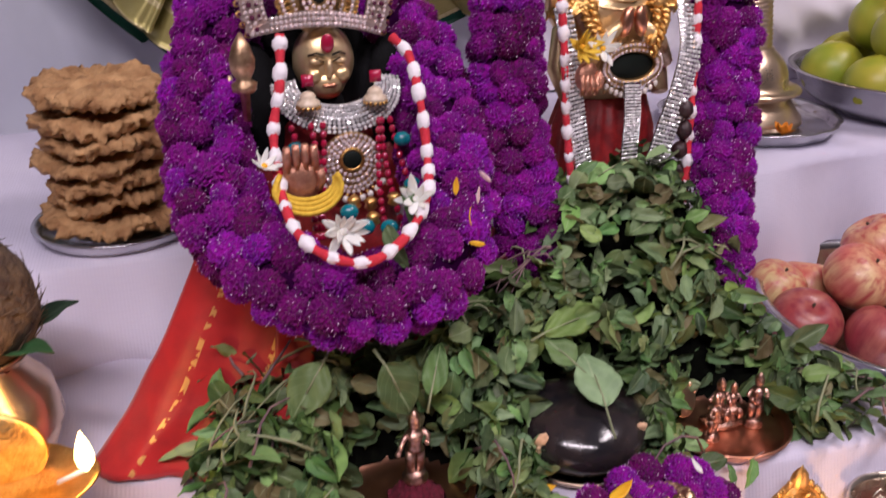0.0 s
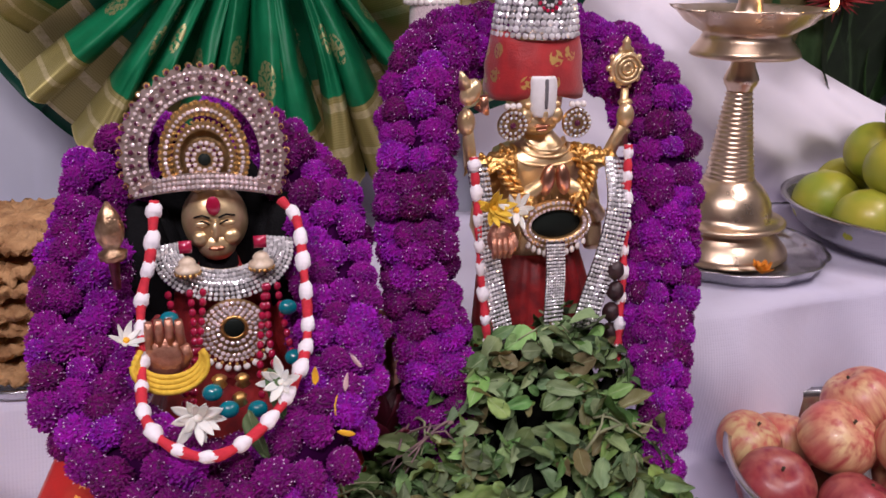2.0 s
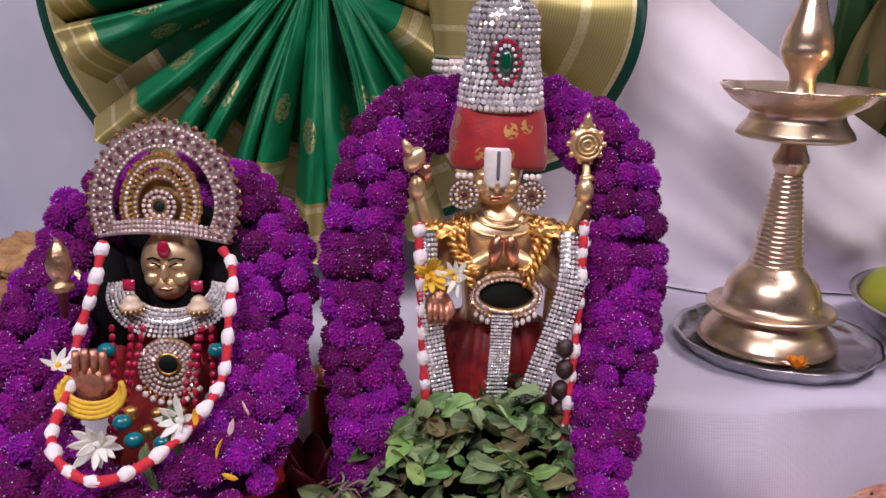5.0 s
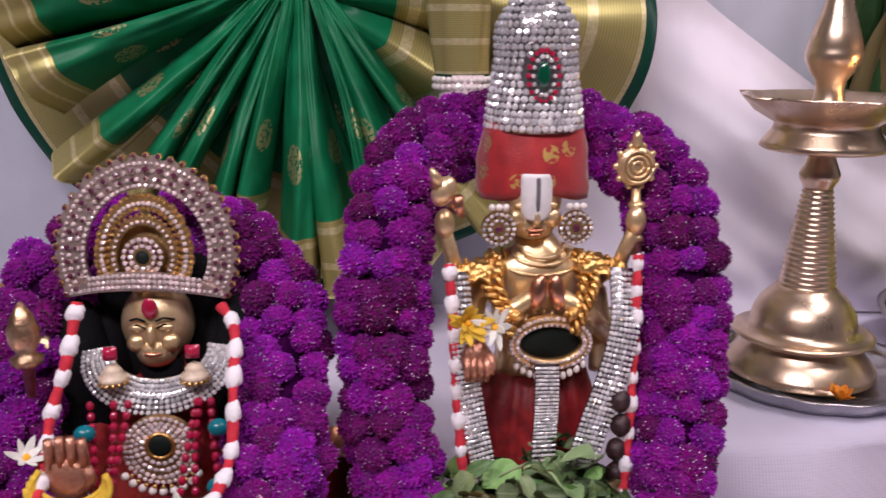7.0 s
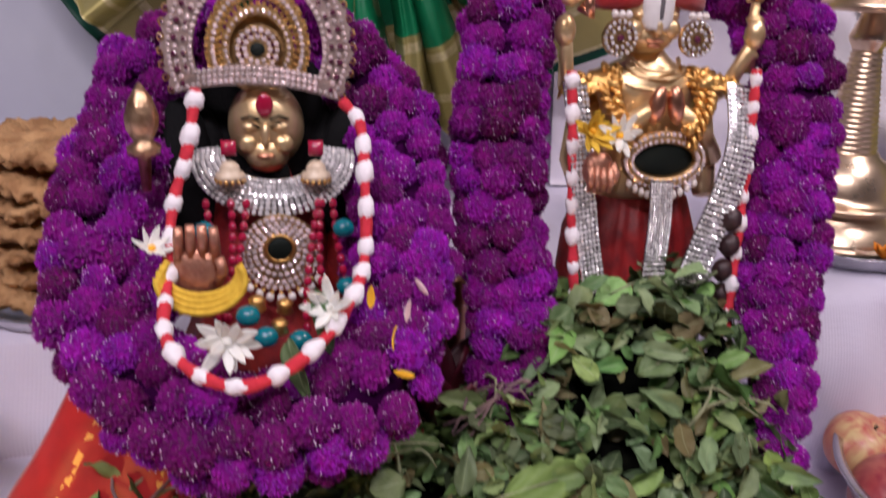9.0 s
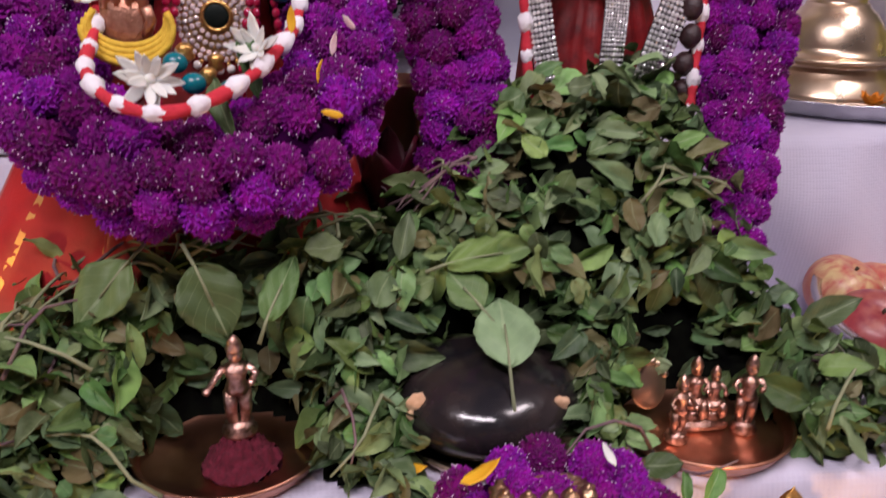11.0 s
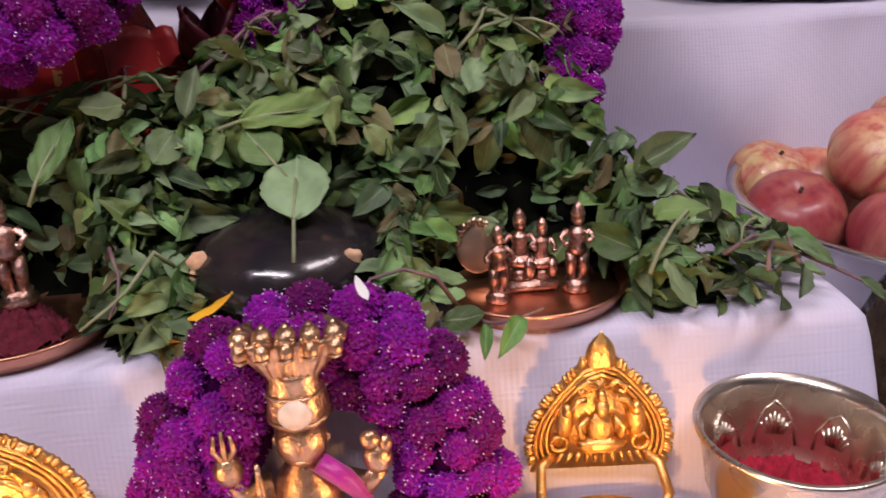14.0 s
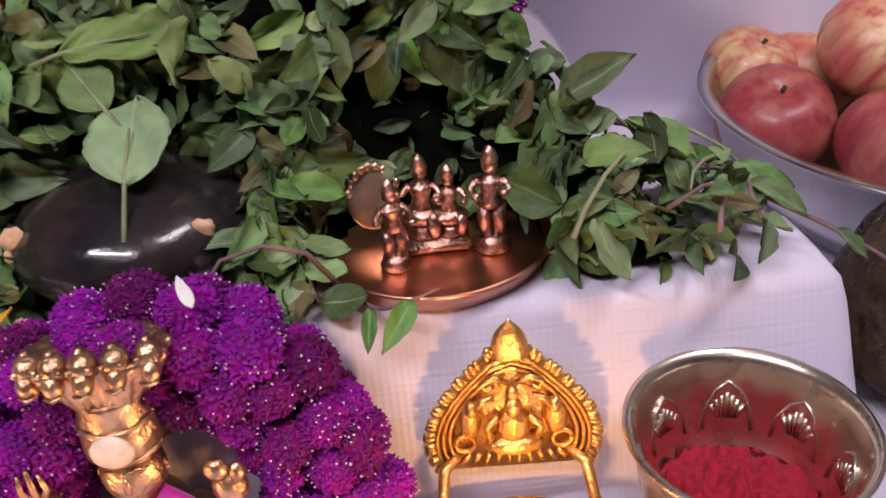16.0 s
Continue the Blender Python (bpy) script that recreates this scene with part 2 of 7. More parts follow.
def leaf_mat(name, green, dark, rib, pieces=True):
    """A leaf: the midrib runs along v at u = 0.5, side veins leave it slantwise."""
    m = mat(name, green, dark, rough=0.5, scale=60, bump=0.3, bump_scale=260, sss=0.0, spec=0.22)
    nt = m.node_tree
    p = nt.nodes["Principled BSDF"]
    sep = uv_nodes(nt)
    u = maths(nt, "ABSOLUTE", maths(nt, "SUBTRACT", sep.outputs[0], 0.5))
    mid = maths(nt, "LESS_THAN", u, 0.028)
    side = maths(nt, "FRACT", maths(nt, "MULTIPLY", maths(nt, "SUBTRACT", sep.outputs[1], maths(nt, "MULTIPLY", u, 0.7)), 6.0))
    side = maths(nt, "MULTIPLY", maths(nt, "LESS_THAN", side, 0.10), 0.08)
    fac = maths(nt, "MAXIMUM", maths(nt, "MULTIPLY", mid, 0.32), side)
    if pieces:
        src = nt.nodes.new("ShaderNodeObjectInfo").outputs["Random"]
    else:
        src = nt.nodes.new("ShaderNodeNewGeometry").outputs["Random Per Island"]
    hsv = nt.nodes.new("ShaderNodeHueSaturation")
    nt.links.new(maths(nt, "ADD", 0.468, maths(nt, "MULTIPLY", src, 0.060)), hsv.inputs["Hue"])
    r2 = maths(nt, "FRACT", maths(nt, "MULTIPLY", src, 17.3))
    nt.links.new(maths(nt, "ADD", 0.30, maths(nt, "MULTIPLY", r2, 1.15)), hsv.inputs["Value"])
    r3 = maths(nt, "FRACT", maths(nt, "MULTIPLY", src, 41.7))
    nt.links.new(maths(nt, "ADD", 0.70, maths(nt, "MULTIPLY", r3, 0.4)), hsv.inputs["Saturation"])
    nt.links.new(p.inputs["Base Color"].links[0].from_socket, hsv.inputs["Color"])
    dry = maths(nt, "MULTIPLY", maths(nt, "GREATER_THAN", maths(nt, "FRACT", maths(nt, "MULTIPLY", src, 73.1)), 0.90), 0.75)
    tone = mix_col(nt, dry, hsv.outputs[0], (0.15, 0.105, 0.05))
    nt.links.new(mix_col(nt, fac, tone, rib), p.inputs["Base Color"])
    return m


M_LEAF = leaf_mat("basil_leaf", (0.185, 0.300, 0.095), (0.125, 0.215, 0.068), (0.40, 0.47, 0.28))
# darker copy of basil_leaf: shade of the deeper leaves put into the colour
M_LEAF_SHADED = leaf_mat("basil_leaf_shaded", (0.150, 0.250, 0.078), (0.080, 0.145, 0.047), (0.28, 0.34, 0.19), pieces=False)
M_BANANA = leaf_mat("broad_leaf", (0.035, 0.085, 0.03), (0.025, 0.06, 0.022), (0.08, 0.14, 0.06))


for rough_mat, depth in ((M_BISCUIT, 0.004), (M_HUSK, 0.004)):
    for node in rough_mat.node_tree.nodes:
        if node.type == "BUMP":
            node.inputs["Distance"].default_value = depth


# ---- shape helpers ----
def thing(name, place, label, category, group="", kind="", turn=0.0):
    ob = new(name)
    ob.empty_display_size = 0.02
    ob.location = place
    ob.rotation_euler = (0, 0, radians(turn))
    return tagged(ob, label, category, group, kind)


def mesh_of(name, bm, material, smooth=True):
    me = bpy.data.meshes.new(name)
    bm.to_mesh(me)
    bm.free()
    for m in material if isinstance(material, (list, tuple)) else (material,):
        me.materials.append(m)
    if smooth:
        for f in me.polygons:
            f.use_smooth = True
    return me


class Gems:
    """Stones to be set one by one: (place, radius, facing, facets, height)."""
    def __init__(self):
        self.items = []


STONE_MESHES = {}


def set_stones(name, gems, material, parent, label):
    """Up to 300 stones become pieces on one shared mesh; the rest is one joined part."""
    one = name[:-1] if name.endswith("s") else name
    rest = bmesh.new()
    for k, (p, r, n, seg, high) in enumerate(gems.items):
        if k >= 300:
            gem(rest, p, r, n, 0, seg, high)
            continue
        key = (material.name, seg, high)
        if key not in STONE_MESHES:
            b = bmesh.new()
            gem(b, (0, 0, 0), 1.0, (0, 0, 1), 0, seg, high)
            STONE_MESHES[key] = mesh_of(one, b, material, False)
        piece(one, STONE_MESHES[key], parent, Matrix.LocRotScale(Vector(p), Vector(n).normalized().to_track_quat("Z", "Y"), (r, r, r)))
    if rest.verts:
        tagged(part(one + "_rest", rest, material, parent, label, False), kind="stuff")
    else:
        rest.free()


def part(name, bm, material, parent=None, label="", smooth=True):
    if isinstance(bm, Gems):
        return set_stones(name, bm, material, parent, label)
    ob = new(name, mesh_of(name, bm, material, smooth))
    if parent is not None:
        ob.parent = parent
    return tagged(ob, label)


def piece(name, me, parent, m):
    ob = new(name, me)
    ob.parent = parent
    ob.matrix_basis = m
    return ob


def solo(name, bm, material, place, label, category, group="", kind="", turn=0.0, smooth=True):
    ob = part(name, bm, material, None, "", smooth)
    ob.location = place
    ob.rotation_euler = (0, 0, radians(turn))
    return tagged(ob, label, category, group, kind)


def lathe(bm, profile, seg=40, centre=(0, 0), mi=0, wob=None, z0=0.0):
    """Turns a profile of (radius, height) round z; wob(angle, radius, height) may change the radius."""
    rings = []
    for r, z in profile:
        ring = []
        for i in range(seg):
            a = 2 * math.pi * i / seg
            rr = wob(a, r, z) if wob else r
            ring.append(bm.verts.new((centre[0] + rr * math.cos(a), centre[1] + rr * math.sin(a), z + z0)))
        rings.append(ring)
    for a, b in zip(rings, rings[1:]):
        for i in range(seg):
            j = (i + 1) % seg
            f = bm.faces.new((a[i], a[j], b[j], b[i]))
            f.material_index = mi
    for ring, flip in ((rings[0], True), (rings[-1], False)):
        f = bm.faces.new(ring[::-1] if flip else ring)
        f.material_index = mi
    return bm


def smooth_line(pts, n):
    """A Catmull-Rom line through the points, with n steps for each stretch."""
    p = [Vector(q) for q in pts]
    p = [p[0] * 2 - p[1]] + p + [p[-1] * 2 - p[-2]]
    out = []
    for i in range(1, len(p) - 2):
        for k in range(n):
            t = k / n
            out.append(0.5 * ((2 * p[i]) + (p[i + 1] - p[i - 1]) * t + (2 * p[i - 1] - 5 * p[i] + 4 * p[i + 1] - p[i + 2]) * t * t
                              + (3 * p[i] - p[i - 1] - 3 * p[i + 1] + p[i + 2]) * t ** 3))
    out.append(p[-2])
    return out


def frames_along(pts):
    up, out = Vector((0.13, -0.97, 0.2)).normalized(), []
    for i, p in enumerate(pts):
        d = (pts[min(i + 1, len(pts) - 1)] - pts[max(i - 1, 0)]).normalized()
        s = d.cross(up)
        if s.length < 1e-4:
            s = d.orthogonal()
        s.normalize()
        up = s.cross(d).normalized()
        out.append((p, d, s, up))
    return out


def tube(bm, pts, r, seg=8, mi=0, closed_ends=True):
    pts = [Vector(p) for p in pts]
    rings = []
    for i, (p, d, s, u) in enumerate(frames_along(pts)):
        rr = r(i / (len(pts) - 1)) if callable(r) else r
        rings.append([bm.verts.new(p + rr * (math.cos(2 * math.pi * k / seg) * s + math.sin(2 * math.pi * k / seg) * u)) for k in range(seg)])
    for a, b in zip(rings, rings[1:]):
        for i in range(seg):
            j = (i + 1) % seg
            bm.faces.new((a[i], a[j], b[j], b[i])).material_index = mi
    if closed_ends:
        bm.faces.new(rings[0][::-1]).material_index = mi
        bm.faces.new(rings[-1]).material_index = mi
    return bm


def blob(bm, c, r, su=14, sv=9, mi=0, turn=None, wob=0.0):
    """An ellipsoid; wob roughens it."""
    m = Matrix.Translation(c) @ (turn or Matrix()) @ Matrix.Diagonal((*r, 1)) if not isinstance(r, (int, float)) else Matrix.Translation(c) @ Matrix.Diagonal((r, r, r, 1))
    before = set(bm.faces)
    made = bmesh.ops.create_uvsphere(bm, u_segments=su, v_segments=sv, radius=1.0, matrix=m)
    if wob:
        big = max(r) if not isinstance(r, (int, float)) else r
        for v in made["verts"]:
            v.co += (v.co - Vector(c)) * wob * noise.noise(v.co * (1.6 / big) + Vector((c[0] * 90, c[1] * 70, 3)))
    if mi:
        for f in bm.faces:
            if f not in before:
                f.material_index = mi
    return bm


def gem(bm, p, r, n, mi=0, seg=6, high=0.55, jitter=False):
    """A cut stone set with its table towards n."""
    if isinstance(bm, Gems):
        n = Vector(n).normalized() + 0.22 * Vector((random.uniform(-1, 1), random.uniform(-1, 1), random.uniform(-1, 1)))
        bm.items.append((tuple(p), r * random.uniform(0.88, 1.08), tuple(n), seg, high))
        return
    n = (Vector(n).normalized() + 0.22 * Vector((random.uniform(-1, 1), random.uniform(-1, 1), random.uniform(-1, 1)))).normalized() if jitter else Vector(n).normalized()
    s = n.orthogonal().normalized()
    u = n.cross(s)
    p = Vector(p)
    low = [bm.verts.new(p + r * (math.cos(2 * math.pi * k / seg) * s + math.sin(2 * math.pi * k / seg) * u)) for k in range(seg)]
    top = [bm.verts.new(p + n * r * high + 0.55 * r * (math.cos(2 * math.pi * (k + 0.5) / seg) * s + math.sin(2 * math.pi * (k + 0.5) / seg) * u)) for k in range(seg)]
    for k in range(seg):
        j = (k + 1) % seg
        bm.faces.new((low[k], low[j], top[k])).material_index = mi
        bm.faces.new((low[j], top[j], top[k])).material_index = mi
    bm.faces.new(top).material_index = mi


def box(bm, lo, hi, bevel=0.0, mi=0):
    c = [(a + b) / 2 for a, b in zip(lo, hi)]
    d = [b - a for a, b in zip(lo, hi)]
    made = bmesh.ops.create_cube(bm, size=1.0, matrix=Matrix.Translation(c) @ Matrix.Diagonal((*d, 1)))
    if bevel:
        es = {e for v in made["verts"] for e in v.link_edges}
        bmesh.ops.bevel(bm, geom=list(es), offset=bevel, segments=2, affect="EDGES")
    return bm


def sheet(f, nu, nv, thick=0.0, uvs=True):
    """A surface from f(u, v) over the unit square, with uv, and thickness along its normal."""
    bm = bmesh.new()
    g = [[bm.verts.new(f(i / nu, j / nv)) for j in range(nv + 1)] for i in range(nu + 1)]
    lay = bm.loops.layers.uv.new("UVMap")
    for i in range(nu):
        for j in range(nv):
            face = bm.faces.new((g[i][j], g[i + 1][j], g[i + 1][j + 1], g[i][j + 1]))
            for loop, (a, b) in zip(face.loops, ((i, j), (i + 1, j), (i + 1, j + 1), (i, j + 1))):
                loop[lay].uv = (a / nu, b / nv)
    if isinstance(thick, Vector):
        back = [[bm.verts.new(v.co + thick) for v in row] for row in g]
        for i in range(nu):
            for j in range(nv):
                face = bm.faces.new((back[i][j + 1], back[i + 1][j + 1], back[i + 1][j], back[i][j]))
                for loop, (a, b) in zip(face.loops, ((i, j + 1), (i + 1, j + 1), (i + 1, j), (i, j))):
                    loop[lay].uv = (a / nu, b / nv)
        for i in range(nu):
            face = bm.faces.new((g[i + 1][nv], g[i][nv], back[i][nv], back[i + 1][nv]))
            for loop in face.loops:
                loop[lay].uv = (0.5, 1.0)
    elif thick:
        bm.normal_update()
        bmesh.ops.solidify(bm, geom=bm.faces[:], thickness=thick)
    return bm


def smoothstep(a, b, x):
    t = min(1, max(0, (x - a) / (b - a)))
    return t * t * (3 - 2 * t)


def leaf_shape(length, width, fold=0.25, droop=0.2, teeth=0.03, ny=8, nx=4, seed=0, thick=0.0, blunt=0.75, ripple=0.02):
    """An ovate leaf along +y from the stalk, folded at the midrib."""
    rnd = random.Random(seed)
    bend, tw = droop * (0.6 + 0.8 * rnd.random()), rnd.uniform(-0.25, 0.25)

    def f(u, v):
        w = width * 0.5 * (math.sin(math.pi * min(1, max(0, v)) ** 0.85) ** blunt) * (1 + teeth * math.cos(v * 40))
        s = (u - 0.5) * 2
        x = s * w * (1 - 0.12 * fold * fold)
        z = fold * abs(x) - bend * length * v * v + tw * x * v + ripple * length * math.sin(9 * v + 5 * s) + 0.6 * ripple * length * math.sin(17 * v + seed) * abs(s)
        return Vector((x, v * length * (1 - 0.15 * bend), z))
    return sheet(f, nx, ny, thick)
TABLE, TIER1, TIER2 = 0.75, 0.835, 0.915

# ---- setting ----
def plane_box(name, lo, hi, material, label, category):
    return tagged(part(name, box(bmesh.new(), lo, hi), material, None, "", False), label, category, "", "structure")


plane_box("floor", (-2.3, -3.1, -0.1), (2.3, 1.3, 0.0), M_FLOOR, "plain tiled floor of the room", "floor")
plane_box("ceiling", (-2.3, -3.1, 2.7), (2.3, 1.3, 2.8), M_WALL, "plain painted ceiling of the room", "ceiling")
plane_box("wall_north", (-2.3, 1.2, 0.0), (2.3, 1.3, 2.7), M_WALL, "plain painted wall behind the altar", "wall")
plane_box("wall_south", (-2.3, -3.1, 0.0), (2.3, -3.0, 2.7), M_WALL, "plain painted wall facing the altar", "wall")
plane_box("wall_west", (-2.3, -3.0, 0.0), (-2.2, 1.2, 2.7), M_WALL, "plain painted side wall", "wall")
plane_box("wall_east", (2.2, -3.0, 0.0), (2.3, 1.2, 2.7), M_WALL, "plain painted side wall", "wall")


def edge1(x):
    return 0.0 + 0.004 * math.sin(9 * x + 1)


def edge2(x):
    return 0.295 + 0.06 * x + 0.005 * math.sin(11 * x)


# the stepped platform under the cloth
b = bmesh.new()
box(b, (-1.0, -0.50, 0.70), (1.2, 0.70, TABLE - 0.008), 0.004)
for x in (-0.95, 1.15):
    for y in (-0.45, 0.65):
        box(b, (x - 0.03, y - 0.03, 0.0), (x + 0.03, y + 0.03, 0.70))
box(b, (-0.92, 0.016, TABLE - 0.006), (0.225, 0.40, TIER1 - 0.010))
box(b, (-0.92, 0.345, TIER1 - 0.009), (1.1, 0.66, TIER2 - 0.012))
tagged(part("altar_platform", b, M_WOOD, None, "", False), "stepped plywood altar platform hidden under white cloth", "platform", "", "structure")

def altar_cloth():
    xs = [-0.98 + 0.02 * i for i in range(35)] + [-0.28 + 0.0075 * i for i in range(68)] + [0.228 + 0.004 * i for i in range(32)] + [0.36 + 0.0075 * i for i in range(102)]
    bm = bmesh.new()
    cols = []
    for x in xs:
        e1 = edge1(x)
        e2 = edge2(x)

        def lift(y):
            x0 = 0.288 - 0.050 * smoothstep(0.03, 0.11, y)
            return (TIER1 - TABLE) * (1 - smoothstep(x0, x0 + 0.030 + 0.035 * smoothstep(0.03, 0.11, y), x))
        pts = []
        for k in range(9):
            t = k / 8
            pts.append((-0.515 - 0.012 * math.sin(40 * x + 0.8 * math.sin(13 * x)) * (1 - t), 0.30 + 0.44 * t))
        for k in range(1, 22):
            y = -0.515 + (e1 - 0.012 + 0.515) * k / 21
            pts.append((y, TABLE + 0.0012 * noise.noise((x * 9, y * 9, 1))))
        h1 = lift(0.0)
        for k in range(1, 13):
            t = k / 12
            fold = 0.004 * (1 - t) * math.sin(55 * x + 3 * math.sin(17 * x)) + 0.005 * (1 - t) * noise.noise((x * 14, t, 5))
            pts.append((e1 - 0.012 + 0.014 * t ** 2.2 + fold, TABLE + h1 * (t if t < 0.9 else 0.9 + 0.1 * math.sin((t - 0.9) / 0.1 * 1.57))))
        for k in range(1, 25):
            t = k / 24
            y = e1 + 0.002 + (e2 - 0.016 - e1 - 0.002) * t
            pts.append((y, TABLE + lift(y) + 0.0030 * noise.noise((x * 13, y * 13, 2)) + 0.012 * smoothstep(0.72, 1.0, t) * (0.6 + noise.noise((x * 7, 2, 2)))))
        base = TABLE + lift(0.3)
        for k in range(1, 17):
            t = k / 16
            fold = (1 - t) ** 0.7 * (0.009 * math.sin(64 * x + 3 * math.sin(9 * x) + 0.8 * t) + 0.026 * math.sin(30 * x + 2.2 * math.sin(11 * x) + 1.6 * t) + 0.038 * noise.noise((x * 9, t * 1.2, 8)))
            pts.append((e2 - 0.014 + 0.016 * t ** 2 + fold, base + (TIER2 - base) * (t if t < 0.92 else 0.92 + 0.08 * math.sin((t - 0.92) / 0.08 * 1.57))))
        for k in range(1, 15):
            t = k / 14
            pts.append((e2 + 0.004 + (0.70 - e2) * t, TIER2 + 0.003 * noise.noise((x * 11, t * 4, 4))))
        cols.append([bm.verts.new((x, y, z)) for y, z in pts])
    for a, c in zip(cols, cols[1:]):
        for k in range(len(a) - 1):
            bm.faces.new((a[k], c[k], c[k + 1], a[k + 1]))
    under = [[bm.verts.new(v.co + Vector((0, 0.0012, -0.0012))) for v in col] for col in cols]
    for a, c in zip(under, under[1:]):
        for k in range(len(a) - 1):
            bm.faces.new((a[k + 1], c[k + 1], c[k], a[k]))
    for a, c, a2, c2 in zip(cols, cols[1:], under, under[1:]):
        bm.faces.new((c[0], a[0], a2[0], c2[0]))
    return bm


solo("altar_cloth", altar_cloth(), M_CLOTH, (0, 0, 0), "white checked cotton cloth draped over the altar steps", "cloth")


def back_sheet():
    def f(u, v):
        x = -1.1 + 2.3 * u
        z = TIER2 - 0.02 + 0.95 * v
        y = 0.685 + 0.010 * math.sin(16 * x + 2 * math.sin(5 * x) + 1.5 * v) + 0.02 * noise.noise((x * 3, z * 3, 0)) + 0.03 * v
        return Vector((x, y, z))
    return sheet(f, 150, 40, Vector((0, 0.002, 0)))


solo("backdrop_sheet", back_sheet(), M_GREYB, (0, 0, 0), "pale grey-blue cotton sheet hung behind the altar", "cloth")


def swag():
    """The white sheet whose upper hem slants down towards the broad leaves."""
    top = smooth_line([(0.20, 0.668, 1.46), (0.30, 0.655, 1.36), (0.42, 0.635, 1.255), (0.62, 0.62, 1.12), (0.80, 0.60, 1.03), (1.0, 0.58, 0.98)], 24)
    n = len(top) - 1

    def f(u, v):
        p = top[min(n, int(round(u * n)))]
        tuck = smoothstep(0.28, 0.46, p.x)
        low = Vector((p.x + 0.02, 0.660 - 0.045 * tuck, TIER2 + 0.002))
        q = p.lerp(low, v)
        q.y += -0.03 * tuck * math.sin(math.pi * v) + 0.016 * tuck * math.sin(20 * q.x + 9 * v) * math.sin(math.pi * min(1, v + 0.12)) + 0.026 * tuck * noise.noise((q.x * 8 + q.z * 9, q.z * 6, 3)) + 0.009 * tuck * noise.noise((q.x * 20 + q.z * 26, q.z * 9 - q.x * 6, 7))
        return q
    return sheet(f, n, 56, Vector((0, 0.002, 0)))


solo("swagged_sheet", swag(), M_BACK, (0, 0, 0), "white cotton sheet swagged slantwise behind the tall lamp", "cloth")
# ---- amaranth garlands ----
def amaranth(seed):
    """One globe amaranth head: stiff pointed bracts round a core, a few with white tips."""
    rnd = random.Random(seed)
    bm = bmesh.new()
    bmesh.ops.create_icosphere(bm, subdivisions=2, radius=0.0099)
    for f in bm.faces:
        f.material_index = 1
    n = 380
    for i in range(n):
        z = 1 - 2 * (i + 0.5) / n
        a = i * 2.39996 + rnd.uniform(-0.2, 0.2)
        d = Vector((math.sqrt(1 - z * z) * math.cos(a), math.sqrt(1 - z * z) * math.sin(a), z))
        s = d.cross(Vector((0.1, 0.2, 1))).normalized()
        t = d.cross(s)
        d2 = (d + 0.16 * t * rnd.uniform(-1, 1) + 0.16 * s * rnd.uniform(-1, 1)).normalized()
        w = 0.00105
        base = d * 0.0094
        tip = bm.verts.new(d2 * rnd.uniform(0.0106, 0.0122))
        mid = d2 * 0.0103
        q = [bm.verts.new(base + s * w), bm.verts.new(mid + t * w * 0.9), bm.verts.new(base - s * w), bm.verts.new(mid - t * w * 0.9)]
        for k in range(4):
            bm.faces.new((q[k], q[(k + 1) % 4], tip))
        if rnd.random() < 0.085:
            c = tip.co * 1.0
            e = [bm.verts.new(c + 0.00050 * Vector(o)) for o in ((1, 0, -0.6), (-0.5, 0.9, -0.6), (-0.5, -0.9, -0.6), (0, 0, 1.3))]
            for tri in ((0, 1, 3), (1, 2, 3), (2, 0, 3)):
                bm.faces.new([e[k] for k in tri]).material_index = 2
    return mesh_of("amaranth", bm, (M_PURPLE, M_PCORE, M_TIP), False)


HEADS = [amaranth(i) for i in range(5)]


def garland(name, line, strand, place, label, rows=7, size=0.94, step=0.0148, seed=1, flat=0.8, taper=0.0):
    """Amaranth heads threaded round a cord; strand is the radius of the rope of heads."""
    rnd = random.Random(seed)
    g = thing(name, place, label, "garland", "amaranth garlands")
    pts = smooth_line(line, 24)
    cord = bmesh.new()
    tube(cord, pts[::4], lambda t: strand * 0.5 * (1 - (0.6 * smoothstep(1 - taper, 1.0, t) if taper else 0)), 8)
    part("cord", cord, M_CORD_SHADE, g, "thick inner cord, near-black for the shade between the heads")
    length, nxt, k = 0.0, 0.0, 0
    fr = frames_along(pts)
    whole = sum((q - p).length for p, q in zip(pts, pts[1:]))
    for i in range(1, len(fr)):
        length += (fr[i][0] - fr[i - 1][0]).length
        if length >= nxt:
            nxt += step
            k += 1
            p, d, s, u = fr[i]
            thin = 1 - 0.62 * smoothstep(1 - taper, 1.0, length / whole) if taper else 1.0
            around = max(3, int(round(rows * (0.35 + 0.65 * thin))))
            for j in range(around):
                a = 2 * math.pi * (j + 0.5 * (k % 2)) / around + rnd.uniform(-0.22, 0.22)
                r = (strand - 0.009 * size) * thin * rnd.uniform(0.9, 1.12)
                q = p + r * (math.cos(a) * s + flat * math.sin(a) * u) + d * rnd.uniform(-0.003, 0.003)
                e = Euler((rnd.uniform(0, 6.3), rnd.uniform(0, 6.3), rnd.uniform(0, 6.3)))
                z = size * rnd.uniform(0.84, 1.16)
                piece("amaranth_head", rnd.choice(HEADS), g, Matrix.LocRotScale(q, e, (z, z, z * rnd.uniform(0.82, 1.0))))
    return g


